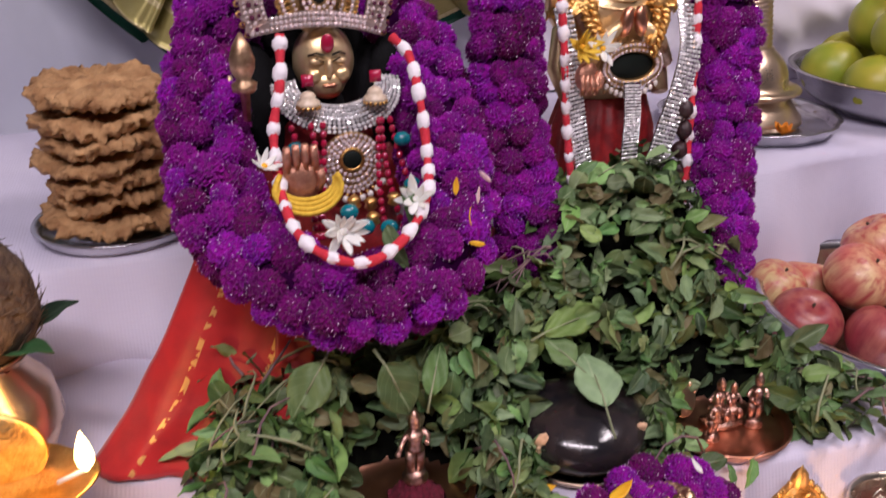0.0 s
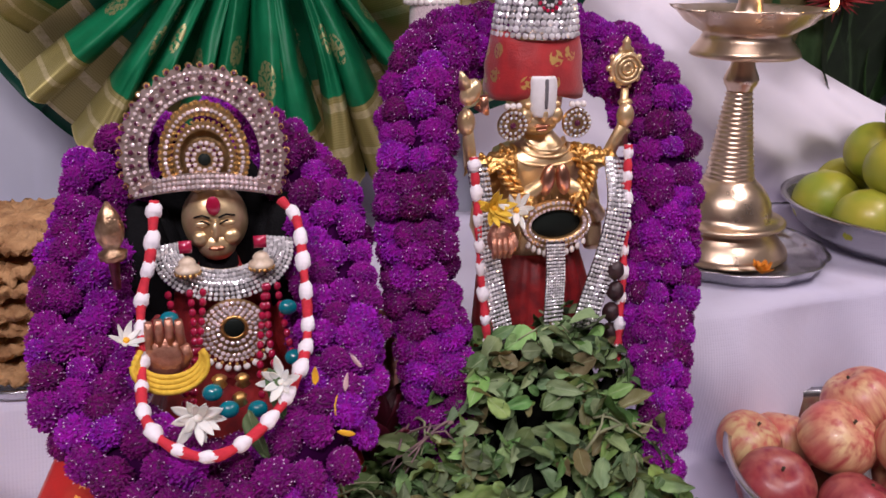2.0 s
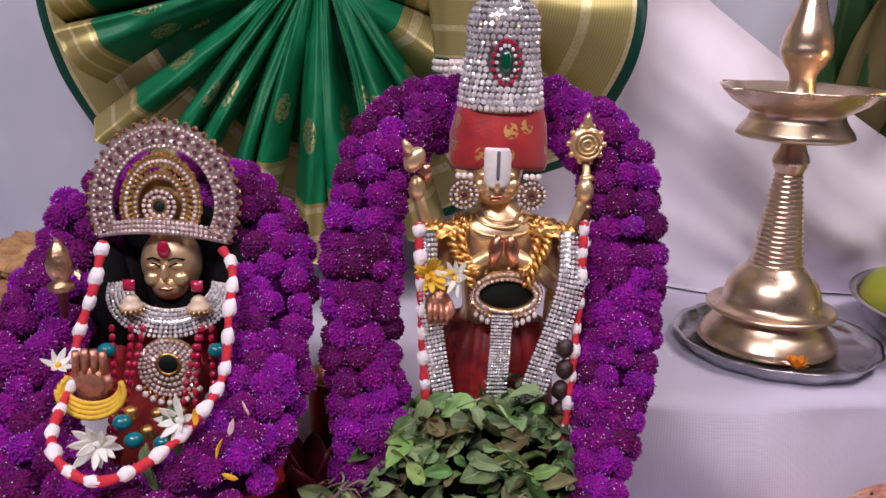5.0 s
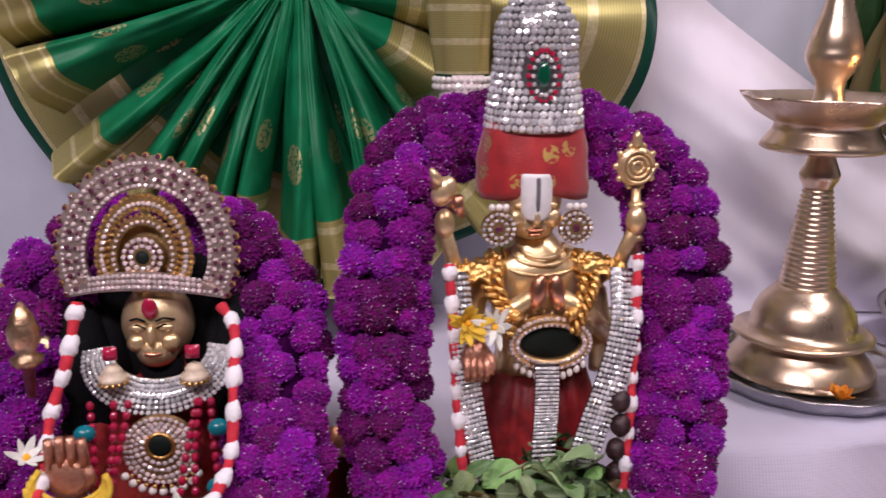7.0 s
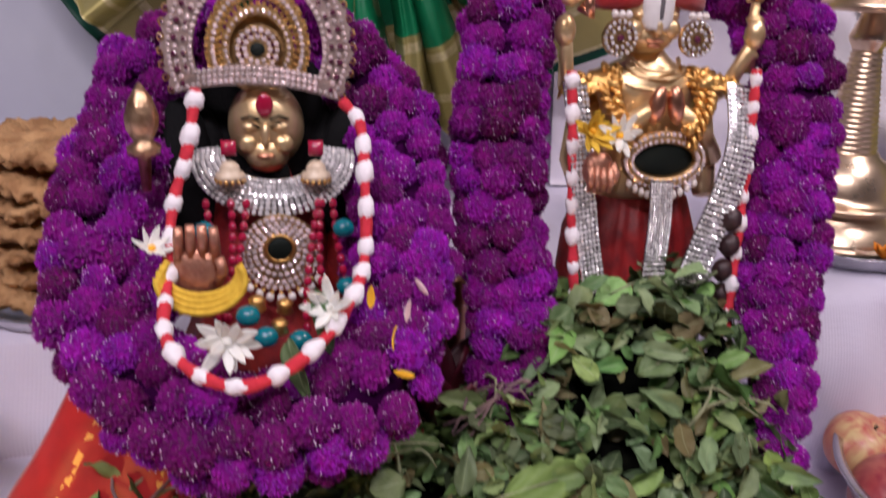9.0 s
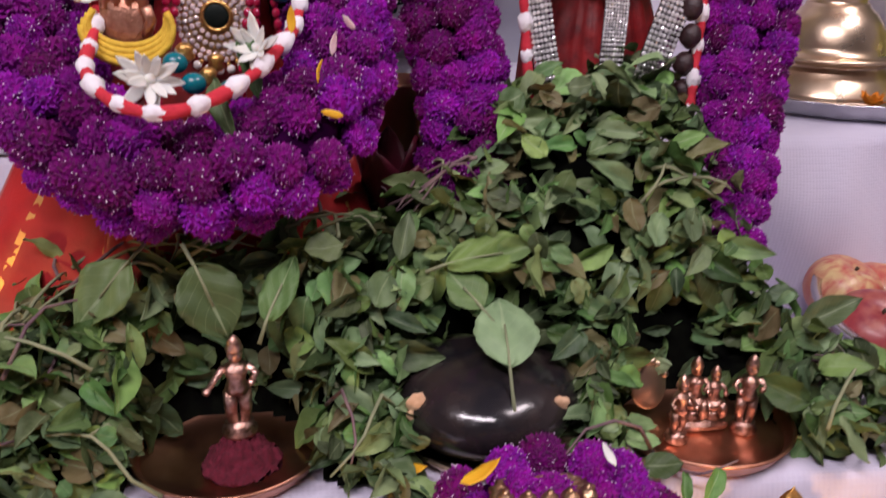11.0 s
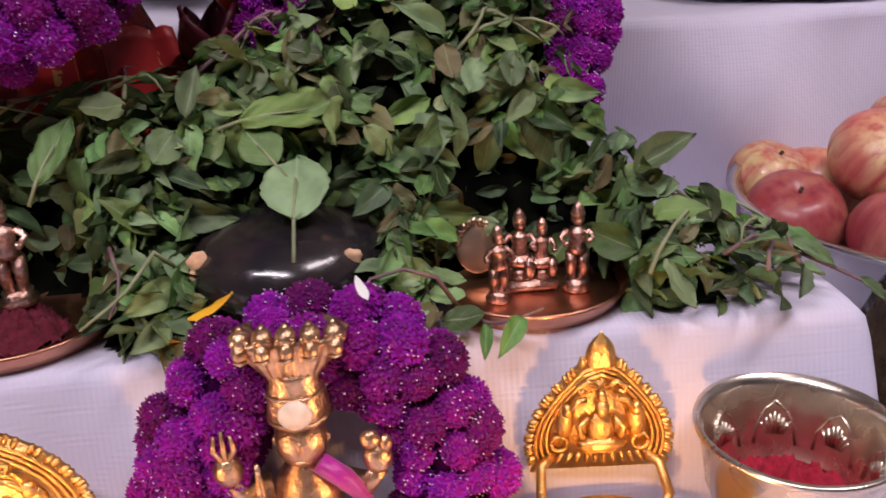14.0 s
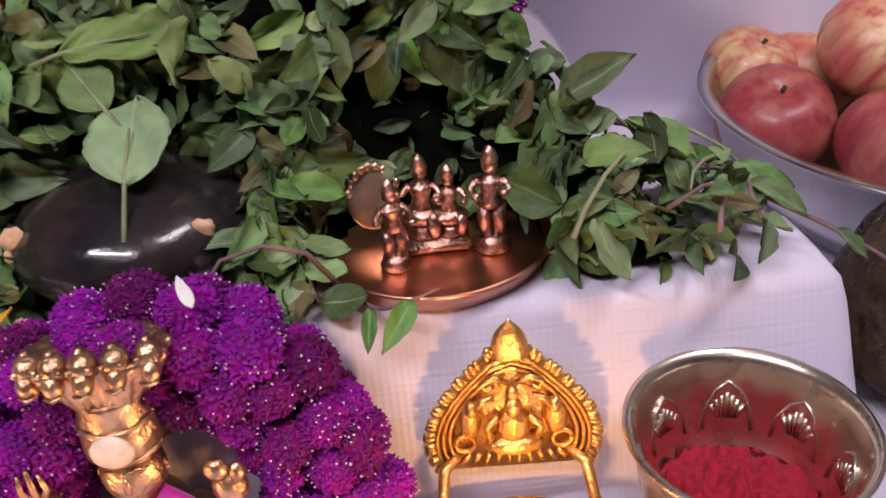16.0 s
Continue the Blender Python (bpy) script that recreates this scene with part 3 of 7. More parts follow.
garland("amaranth_garland", [(-0.108, 0.238, 1.118), (-0.143, 0.218, 1.096), (-0.160, 0.182, 1.055), (-0.163, 0.143, 1.019), (-0.156, 0.112, 0.994), (-0.132, 0.084, 0.974),
        (-0.090, 0.068, 0.963), (-0.044, 0.078, 0.974), (-0.025, 0.104, 0.994), (-0.017, 0.139, 1.019), (-0.018, 0.177, 1.052), (-0.027, 0.208, 1.085), (-0.049, 0.232, 1.108), (-0.088, 0.240, 1.120)],
        0.030, (0, 0, 0), "thick purple globe amaranth garland hung round the seated idol", seed=3)
garland("amaranth_garland", [(0.054, 0.136, 0.922), (0.047, 0.158, 0.98), (0.041, 0.178, 1.05), (0.043, 0.190, 1.11), (0.055, 0.218, 1.150), (0.088, 0.262, 1.172), (0.135, 0.280, 1.174),
        (0.180, 0.264, 1.172), (0.211, 0.222, 1.148), (0.220, 0.194, 1.10), (0.219, 0.180, 1.04), (0.208, 0.156, 0.985), (0.192, 0.108, 0.936), (0.184, 0.088, 0.908)],
        0.0270, (0, 0, 0), "thick purple globe amaranth garland arched over the standing idol", seed=5, taper=0.20)
garland("amaranth_garland", [(0.006, -0.032, 0.768), (0.008, -0.028, 0.805), (0.022, -0.024, 0.836), (0.055, -0.020, 0.852), (0.088, -0.022, 0.842), (0.106, -0.028, 0.808), (0.106, -0.034, 0.768)],
        0.0235, (0, 0, 0), "purple globe amaranth garland arched behind the hooded serpent idol", seed=7, size=0.86, rows=7, step=0.0140)


# ---- cotton strings ----
def cotton_string(line, place, label, gap=0.0168, seed=2):
    rnd = random.Random(seed)
    g = thing("cotton_string", place, label, "garland", "red and white cotton strings")
    pts = smooth_line(line, 16)
    b = bmesh.new()
    tube(b, pts, lambda t: 0.0028 + 0.0004 * math.sin(90 * t), 7)
    part("red_yarn", b, M_COTTONR, g, "red binding yarn")
    fr = frames_along(pts)
    length, nxt = 0.0, 0.004
    puff = bmesh.new()
    blob(puff, (0, 0, 0), (0.0039, 0.0039, 0.0060), 12, 8, wob=0.25)
    me = mesh_of("cotton_puff", puff, M_COTTONW)
    for i in range(1, len(fr)):
        length += (fr[i][0] - fr[i - 1][0]).length
        if length >= nxt:
            nxt += gap * rnd.uniform(0.9, 1.1)
            z = rnd.uniform(0.85, 1.2)
            piece("cotton_puff", me, g, Matrix.Translation(fr[i][0]) @ fr[i][1].to_track_quat("Z", "X").to_matrix().to_4x4() @ Matrix.Diagonal((z, z, rnd.uniform(0.85, 1.2), 1)))
    return g


cotton_string([(-0.124, 0.150, 1.102), (-0.128, 0.138, 1.075), (-0.135, 0.128, 1.050), (-0.136, 0.107, 1.023), (-0.134, 0.075, 1.010), (-0.122, 0.057, 1.001), (-0.100, 0.048, 0.997),
               (-0.076, 0.059, 1.003), (-0.056, 0.082, 1.016), (-0.046, 0.112, 1.030), (-0.045, 0.130, 1.062), (-0.046, 0.150, 1.085), (-0.054, 0.160, 1.095)],
              (0.008, 0, 0), "red and white cotton string looped on the seated idol")
cotton_string([(0.078, 0.166, 1.110), (0.080, 0.160, 1.07), (0.082, 0.156, 1.03), (0.085, 0.150, 0.99), (0.090, 0.142, 0.955)],
              (0, 0.012, 0), "red and white cotton string hanging beside the standing idol", gap=0.017)
cotton_string([(0.188, 0.170, 1.112), (0.187, 0.164, 1.07), (0.185, 0.158, 1.03), (0.182, 0.150, 0.99), (0.178, 0.142, 0.955)],
              (0, 0.012, 0), "red and white cotton string hanging beside the standing idol", gap=0.017, seed=4)


# ---- idols ----
def seated_idol():
    """Plain seated figure: brass face, dark hair, red bodice and skirt. Materials: 0 brass, 1 hair, 2 red, 3 white, 4 dark red, 5 copper."""
    bm = bmesh.new()
    lathe(bm, [(0.075, 0.0), (0.078, 0.01), (0.070, 0.05), (0.060, 0.09), (0.046, 0.13), (0.034, 0.16), (0.031, 0.19), (0.028, 0.202), (0.014, 0.210), (0.010, 0.222)], 40, mi=2,
          wob=lambda a, r, z: r * (1 + (0.10 if z < 0.12 else 0.03) * math.sin(14 * a)) * (1.0 if abs(math.cos(a)) > 0.5 else 0.86))
    blob(bm, (0, 0.024, 0.228), (0.052, 0.020, 0.052), 24, 14, 1)
    blob(bm, (-0.034, 0.010, 0.205), (0.016, 0.014, 0.045), 12, 9, 1)
    blob(bm, (0.034, 0.010, 0.205), (0.016, 0.014, 0.045), 12, 9, 1)
    blob(bm, (0, -0.0025, 0.2435), (0.0192, 0.0172, 0.0212), 24, 16, 0)
    blob(bm, (0, -0.002, 0.214), (0.0125, 0.012, 0.014), 14, 10, 1)
    blob(bm, (0, -0.010, 0.231), (0.0115, 0.0115, 0.010), 14, 10, 0)
    blob(bm, (0, -0.0215, 0.2415), (0.0024, 0.0035, 0.0062), 10, 8, 0)
    blob(bm, (0, -0.0208, 0.2305), (0.0052, 0.0022, 0.0016), 10, 6, 5)
    for s in (-1, 1):
        blob(bm, (0.0070 * s, -0.0188, 0.2455), (0.0046, 0.0022, 0.0022), 12, 8, 0)
        tube(bm, [(0.0028 * s, -0.0205, 0.2452), (0.0070 * s, -0.0210, 0.2477), (0.0112 * s, -0.0180, 0.2458)], 0.00055, 6, 1)
        tube(bm, [(0.0025 * s, -0.0212, 0.2495), (0.007 * s, -0.0205, 0.2512), (0.0118 * s, -0.0165, 0.2490)], 0.0006, 6, 1)
        blob(bm, (0.0085 * s, -0.0165, 0.2365), (0.0055, 0.004, 0.005), 10, 8, 0)
        blob(bm, (0.040 * s, -0.002, 0.165), (0.014, 0.015, 0.03), 12, 9, 2)
        blob(bm, (0.044 * s, 0.002, 0.195), (0.019, 0.015, 0.062), 14, 10, 1)
        tube(bm, [(0.036 * s, 0.0, 0.200), (0.052 * s, -0.004, 0.170), (0.050 * s, -0.028, 0.150)], 0.0095, 10, 2)
    blob(bm, (0.0, -0.0200, 0.2560), (0.0042, 0.0018, 0.0058), 12, 9, 4)
    face = {v for f in bm.faces if f.material_index in (0, 4) for v in f.verts if v.co.z > 0.2195}
    bmesh.ops.scale(bm, verts=list(face), vec=(1.04, 1.02, 1.06), space=Matrix.Translation((0, 0.002, -0.246)))
    tube(bm, [(-0.040, 0.01, 0.205), (-0.058, 0.0, 0.215), (-0.066, -0.008, 0.240)], 0.0065, 10, 0)
    return bm


solo("seated_idol", seated_idol(), (M_FACE, M_BLACK, M_DKRED, M_WHITE, M_RUBY, M_COPPER), (-0.085, 0.188, TIER1), "seated brass idol with black hair in red silk dress", "statue")


def standing_idol():
    """Plain standing figure. Materials: 0 brass, 1 dark red, 2 white paste, 3 black, 4 copper, 5 green silk."""
    bm = bmesh.new()
    lathe(bm, [(0.055, 0.0), (0.057, 0.012), (0.050, 0.020), (0.048, 0.03), (0.030, 0.06), (0.028, 0.16), (0.030, 0.20), (0.0235, 0.225), (0.026, 0.250), (0.033, 0.276), (0.032, 0.287), (0.015, 0.295), (0.0115, 0.304)], 36, mi=0,
          wob=lambda a, r, z: r * (1.0 - 0.28 * math.sin(a) ** 2))
    lathe(bm, [(0.034, 0.06), (0.044, 0.08), (0.043, 0.15), (0.040, 0.19), (0.032, 0.215)], 72, mi=1, wob=lambda a, r, z: r * (1.02 - 0.30 * math.sin(a) ** 2) * (1 + 0.045 * math.sin(18 * a + 9 * z)))
    blob(bm, (0, -0.003, 0.324), (0.0190, 0.0195, 0.0245), 26, 18, 0)
    blob(bm, (0, -0.009, 0.3095), (0.0150, 0.0125, 0.0105), 18, 12, 0)
    blob(bm, (0, -0.0235, 0.3150), (0.0028, 0.0034, 0.0055), 10, 8, 0)
    blob(bm, (0, -0.0210, 0.3072), (0.0058, 0.0024, 0.0013), 12, 6, 4)
    blob(bm, (0, -0.0205, 0.3045), (0.0044, 0.0024, 0.0013), 12, 6, 4)
    for s in (-1, 1):
        blob(bm, (0.0105 * s, -0.0165, 0.3135), (0.0056, 0.0045, 0.0058), 12, 9, 0)
        blob(bm, (0.0088 * s, -0.0195, 0.3215), (0.0044, 0.0022, 0.0020), 10, 8, 0)
    def mark(w, y, z0, z1, bow, mi):
        """A thin rounded slab of paste that follows the forehead."""
        n, rows = 12, 14
        grid = []
        for j in range(rows + 1):
            t = j / rows
            row = []
            for i in range(n + 1):
                u = 2 * i / n - 1
                half = w * (1 - 0.25 * max(0, 0.18 - t) / 0.18 - 0.12 * max(0, t - 0.9) / 0.1) * (0.94 + 0.06 * t)
                row.append(bm.verts.new((half * u, y + bow * u * u + 0.0035 * max(0, t - 0.5) ** 2, z0 + (z1 - z0) * t)))
            grid.append(row)
        for j in range(rows):
            for i in range(n):
                bm.faces.new((grid[j][i], grid[j][i + 1], grid[j + 1][i + 1], grid[j + 1][i])).material_index = mi
        edge = grid[0] + [r[-1] for r in grid[1:]] + grid[-1][-2::-1] + [r[0] for r in grid[-2:0:-1]]
        back = [bm.verts.new(v.co + Vector((0, 0.004, 0))) for v in edge]
        for k in range(len(edge)):
            q = (k + 1) % len(edge)
            bm.faces.new((edge[q], edge[k], back[k], back[q])).material_index = mi
    mark(0.0092, -0.0262, 0.3135, 0.3400, 0.0045, 2)
    mark(0.0012, -0.0268, 0.3195, 0.3385, 0.0001, 3)
    bmesh.ops.translate(bm, verts=[v for v in bm.verts if v.co.z > 0.2985], vec=(-0.0050, 0, 0))
    for s in (-1, 1):
        tube(bm, [(0.027 * s, 0.002, 0.272), (0.037 * s, 0.0, 0.262), (0.042 * s, -0.004, 0.236), (0.038 * s, -0.018, 0.218)], lambda t: 0.0095 - 0.003 * t, 12, 0)
        hx = 0.054 if s > 0 else -0.058
        tube(bm, [(0.036 * s, 0.006, 0.268), (0.050 * s, -0.006, 0.280), (hx * 0.98, -0.022, 0.306)], lambda t: 0.0062 - 0.0024 * t, 10, 0)
        blob(bm, (hx, -0.022, 0.312), (0.006, 0.006, 0.009), 10, 8, 0)
        tube(bm, [(0.042 * s, -0.014, 0.240), (0.026 * s, -0.030, 0.258), (0.007 * s, -0.034, 0.272)], lambda t: 0.0062 - 0.0014 * t, 10, 0)
        blob(bm, (0.0056 * s, -0.0355, 0.274), (0.0052, 0.0046, 0.0110), 12, 8, 4, turn=pose(0, 0, 0, 0, -10 * s, 0))
        for k in range(4):
            tube(bm, [(0.005 * s * k, -0.0285, 0.262 - 0.002 * k), (0.0065 * s * k, -0.0275, 0.240), (0.007 * s * k, -0.026, 0.222)], 0.0013, 6, 0)
    for z, r in ((0.297, 0.0135), (0.2925, 0.0175), (0.2865, 0.0225)):
        ring = [(r * math.sin(a), -0.013 - 0.011 * math.cos(a), z - 0.006 * math.cos(a)) for a in [i * math.pi / 14 - math.pi / 2 for i in range(15)]]
        tube(bm, ring, lambda t: 0.0012 + 0.0004 * math.sin(70 * t), 6, 0)
    cx, cy, cz = 0.0540, -0.016, 0.3430
    tube(bm, [(cx + 0.003, cy + 0.002, 0.290), (cx + 0.001, cy, 0.330)], lambda t: 0.0042 - 0.0016 * t, 10, 0)
    for zz in (0.300, 0.310, 0.320):
        blob(bm, (cx + 0.002, cy, zz), (0.0052, 0.0048, 0.0030), 12, 8, 0)
    blob(bm, (cx, cy, cz), (0.0115, 0.0045, 0.0120), 18, 10, 0)
    for k in range(3):
        r = 0.0092 - 0.0030 * k
        tube(bm, [(cx + r * math.cos(a), cy - 0.0046, cz + r * math.sin(a)) for a in [i * math.pi / 9 for i in range(19)]], 0.0011, 5, 0)
    for k in range(10):
        a = 2 * math.pi * k / 10
        blob(bm, (cx + 0.0118 * math.cos(a), cy, cz + 0.0122 * math.sin(a)), 0.0021, 6, 5, 0)
    lathe(bm, [(0.0030, cz + 0.011), (0.0042, cz + 0.013), (0.0025, cz + 0.0155), (0.0032, cz + 0.017), (0.0004, cz + 0.021)], 12, (cx, cy), mi=0)
    blob(bm, (-0.060, -0.038, 0.334), (0.0064, 0.0052, 0.0090), 14, 9, 0, turn=pose(0, 0, 0, 0, 30, 0))
    tube(bm, [(-0.063, -0.038, 0.338), (-0.067, -0.040, 0.347)], lambda t: 0.0040 * (1 - t) + 0.001, 8, 0)
    tube(bm, [(-0.056, -0.038, 0.326), (-0.051, -0.041, 0.322), (-0.053, -0.043, 0.332)], 0.0030, 8, 4)
    return bm


SI = (0.1345, 0.213, 0.818)
solo("standing_idol", standing_idol(), (M_FACE, M_DKRED, M_WHITE, M_ASH, M_COPPER, M_LEAF), SI, "standing brass idol with white forehead mark and joined palms", "statue")


# ---- tall crown of the standing idol ----
def tall_crown():
    g = thing("jewelled_headdress", (0.1325, 0.2215, 1.1505), "tall conical crown covered in clear rhinestones over red brocade", "crown")
    prof = [(0.0290, 0.030), (0.0272, 0.045), (0.0248, 0.060), (0.0232, 0.072), (0.0236, 0.082), (0.0228, 0.090), (0.0190, 0.097), (0.0145, 0.103), (0.0105, 0.108), (0.0080, 0.114), (0.0095, 0.117), (0.0078, 0.122), (0.0050, 0.128), (0.0058, 0.132), (0.0015, 0.142)]
    b = bmesh.new()
    lathe(b, prof, 36)
    part("crown_shell", b, M_STEEL, g)
    b = Gems()
    zs = [0.0325 + 0.0041 * i for i in range(26)]
    for k, z in enumerate(zs):
        for (r0, z0), (r1, z1) in zip(prof, prof[1:]):
            if z0 <= z <= z1:
                r = r0 + (r1 - r0) * (z - z0) / (z1 - z0)
                nz = -(r1 - r0) / (z1 - z0)
                break
        n = max(6, int(2 * math.pi * r / 0.0043))
        for i in range(n):
            a = 2 * math.pi * (i + 0.5 * (k % 2)) / n
            x, y = r * math.cos(a), r * math.sin(a)
            if y < 0 and (x / 0.0105) ** 2 + ((z - 0.062) / 0.0155) ** 2 < 1:
                continue
            gem(b, (x, y, z), 0.0024, (math.cos(a), math.sin(a), nz + random.uniform(-0.15, 0.15)))
    part("rhinestones", b, M_STONE, g, "clear glass rhinestones in close rows", False)
    b = bmesh.new()
    lathe(b, [(0.0300, -0.010), (0.0335, -0.0095), (0.0345, -0.004), (0.0335, 0.004), (0.0330, 0.012), (0.0318, 0.020), (0.0302, 0.028), (0.0288, 0.0345)], 96,
          wob=lambda a, r, z: r * (1 + 0.014 * math.sin(4 * a + 150 * z + 2 * math.sin(2 * a)) + 0.035 * noise.noise((3 * math.cos(a), 3 * math.sin(a), 70 * z))) * (1 - 0.11 * max(0, -math.sin(a)) ** 3))
    for v in b.verts:
        if v.co.z < 0.012 and v.co.y < 0:
            v.co.z += 0.006 * max(0, 1 - abs(v.co.x) / 0.022) * (1 - max(0, v.co.z) / 0.012)
    part("brocade_band", b, M_BROCADE, g, "creased red brocade band with gold flowers")
    b = Gems()
    for k in range(18):
        a = 2 * math.pi * k / 18
        gem(b, (0.0088 * math.cos(a), -0.0258 + 0.0004 * math.sin(a), 0.062 + 0.0140 * math.sin(a)), 0.0017, (0, -1, 0.1))
    part("ruby_ring", b, M_RUBY, g, "oval ring of red stones", False)
    b = Gems()
    for k in range(14):
        a = 2 * math.pi * k / 14
        gem(b, (0.0062 * math.cos(a), -0.0262, 0.062 + 0.0108 * math.sin(a)), 0.0014, (0, -1, 0.1))
    part("white_ring", b, M_STONE, g, "", False)
    b = bmesh.new()
    blob(b, (0, -0.0252, 0.062), (0.0042, 0.0030, 0.0080), 12, 8)
    part("emerald", b, M_EMERALD, g, "dark green oval stone")
    return g


def brocade_mat():
    m = mat("red_brocade", (0.40, 0.016, 0.018), (0.28, 0.010, 0.014), rough=0.5, scale=90, sheen=0.3, bump=0.3, bump_scale=700)
    nt = m.node_tree
    p = nt.nodes["Principled BSDF"]
    vor = nt.nodes.new("ShaderNodeTexVoronoi")
    vor.inputs["Scale"].default_value = 62
    vor.inputs["Randomness"].default_value = 0.45
    nt.links.new(nt.nodes["Texture Coordinate"].outputs["Object"], vor.inputs["Vector"])
    wave = nt.nodes.new("ShaderNodeTexNoise")
    wave.inputs["Scale"].default_value = 330
    nt.links.new(nt.nodes["Texture Coordinate"].outputs["Object"], wave.inputs["Vector"])
    near = maths(nt, "LESS_THAN", vor.outputs["Distance"], 0.33)
    spots = maths(nt, "GREATER_THAN", wave.outputs["Fac"], 0.46)
    fac = maths(nt, "MULTIPLY", near, spots)
    src = p.inputs["Base Color"].links[0].from_socket
    nt.links.new(mix_col(nt, fac, src, (0.62, 0.40, 0.12)), p.inputs["Base Color"])
    nt.links.new(maths(nt, "MULTIPLY", fac, 0.8), p.inputs["Metallic"])
    return m


M_BROCADE = brocade_mat()
tall_crown()


def ear_disc(x):
    g = thing("earring", (x, 0.189, 1.127), "round gilt earring set with white stones and a ruby", "earring", "earrings of the standing idol")
    b = bmesh.new()
    bmesh.ops.create_cone(b, cap_ends=True, segments=24, radius1=0.0102, radius2=0.0098, depth=0.003, matrix=pose(0, 0, 0, 90, 0, 0))
    disc = part("disc", b, M_GOLD, g, "", False)
    b = Gems()
    for r, n in ((0.0088, 18), (0.0052, 10)):
        for k in range(n):
            a = 2 * math.pi * k / n
            gem(b, (r * math.cos(a), -0.0018, r * math.sin(a)), 0.0013, (0, -1, 0))
    part("white_stones", b, M_STONE, disc, "", False)
    b = Gems()
    gem(b, (0, -0.0018, 0), 0.0026, (0, -1, 0), 0, 8)
    for k in range(10):
        a = 2 * math.pi * k / 10
        gem(b, (0.0070 * math.cos(a), -0.0018, 0.0070 * math.sin(a)), 0.0008, (0, -1, 0))
    part("dark_centre", b, M_GARNET, disc, "", False)
    b = bmesh.new()
    for k in range(3):
        blob(b, (-0.004 + 0.004 * k, 0, 0.0125), 0.0022, 8, 6)
    part("hook_pearls", b, M_PEARL, g)


ear_disc(-0.0045 + 0.1345 - 0.0225)
ear_disc(-0.0045 + 0.1345 + 0.0225)


def stone_strip(line, width, rows, name="rhinestone_strip", label="flexible strip of clear rhinestones draped on the standing idol"):
    """A ribbon of close-set rhinestones that faces the front."""
    g = thing(name, (0, 0.014, -0.002), label, "ornament", "rhinestone strips")
    pts = smooth_line(line, 10)
    b, s = bmesh.new(), Gems()
    fr = frames_along(pts)
    prev = None
    for p, d, sd, up in fr:
        q = [b.verts.new(p + sd * width / 2 + up * o) for o in (0, -0.0012)] + [b.verts.new(p - sd * width / 2 + up * o) for o in (-0.0012, 0)]
        if prev:
            for k in range(4):
                b.faces.new((prev[k], prev[(k + 1) % 4], q[(k + 1) % 4], q[k]))
        prev = q
    band = part("backing", b, M_STEEL, g)
    length, nxt = 0.0, 0.0
    gap = width / rows
    for i in range(1, len(fr)):
        length += (fr[i][0] - fr[i - 1][0]).length
        if length >= nxt:
            nxt += gap
            p, d, sd, up = fr[i]
            for j in range(rows):
                gem(s, p + sd * (j + 0.5 - rows / 2) * gap + up * 0.0002, gap * 0.57, up + 0.22 * Vector((random.uniform(-1, 1), 0, random.uniform(-1, 1))))
    part("rhinestones", s, M_STONE, band, "", False)
    return g


stone_strip([(0.083, 0.172, 1.105), (0.085, 0.158, 1.075), (0.088, 0.154, 1.045), (0.093, 0.152, 1.015), (0.099, 0.150, 0.985)], 0.0145, 6)
stone_strip([(0.182, 0.172, 1.105), (0.180, 0.158, 1.075), (0.172, 0.152, 1.045), (0.162, 0.150, 1.015), (0.153, 0.148, 0.985)], 0.0185, 7)
stone_strip([(0.135, 0.158, 1.052), (0.134, 0.152, 1.03), (0.133, 0.150, 1.01), (0.132, 0.148, 0.98)], 0.0145, 8)


def medallion():
    g = thing("waist_medallion", (0.138, 0.181, 1.060), "oval gilt medallion with dark centre, pink stones and pearls", "ornament")
    b = bmesh.new()
    ring = [(0.0215 * math.cos(a), 0, 0.0135 * math.sin(a)) for a in [i * math.pi / 20 for i in range(41)]]
    tube(b, ring, 0.0040, 8, closed_ends=False)
    part("frame", b, M_GOLD, g)
    b = Gems()
    for rx, rz, n in ((0.0235, 0.0155, 40), (0.0200, 0.0120, 36)):
        for k in range(n):
            a = 2 * math.pi * k / n
            gem(b, (rx * math.cos(a), -0.0030, rz * math.sin(a)), 0.0016, (math.cos(a) * (0.4 if rx > 0.022 else -0.3), -1, math.sin(a) * 0.3))
    part("pink_stones", b, M_PSTONE, g, "", False)
    b = bmesh.new()
    blob(b, (0, 0.001, 0), (0.0185, 0.0025, 0.0105), 28, 8)
    part("dark_centre", b, M_ONYX, g, "dull black oval centre")
    for k in range(11):
        t = k / 10 - 0.5
        b = bmesh.new()
        blob(b, (0.040 * t, -0.002, -0.0215 + 0.010 * (2 * t) ** 2 * 0.8), (0.0019, 0.0019, 0.0026), 8, 6)
        part("pearl", b, M_PEARL, g)
    return g


medallion()


def gold_chain(line, place):
    g = thing("gold_chain", place, "twisted gold chain over the standing idol's shoulder", "necklace", "gold chains")
    pts = smooth_line(line, 12)
    for k in range(2):
        b = bmesh.new()
        fr = frames_along(pts)
        tube(b, [p + 0.0022 * (math.cos(i * 0.9 + math.pi * k) * s + math.sin(i * 0.9 + math.pi * k) * u) for i, (p, d, s, u) in enumerate(fr)], 0.0017, 6)
        part("strand", b, M_YGOLD, g)


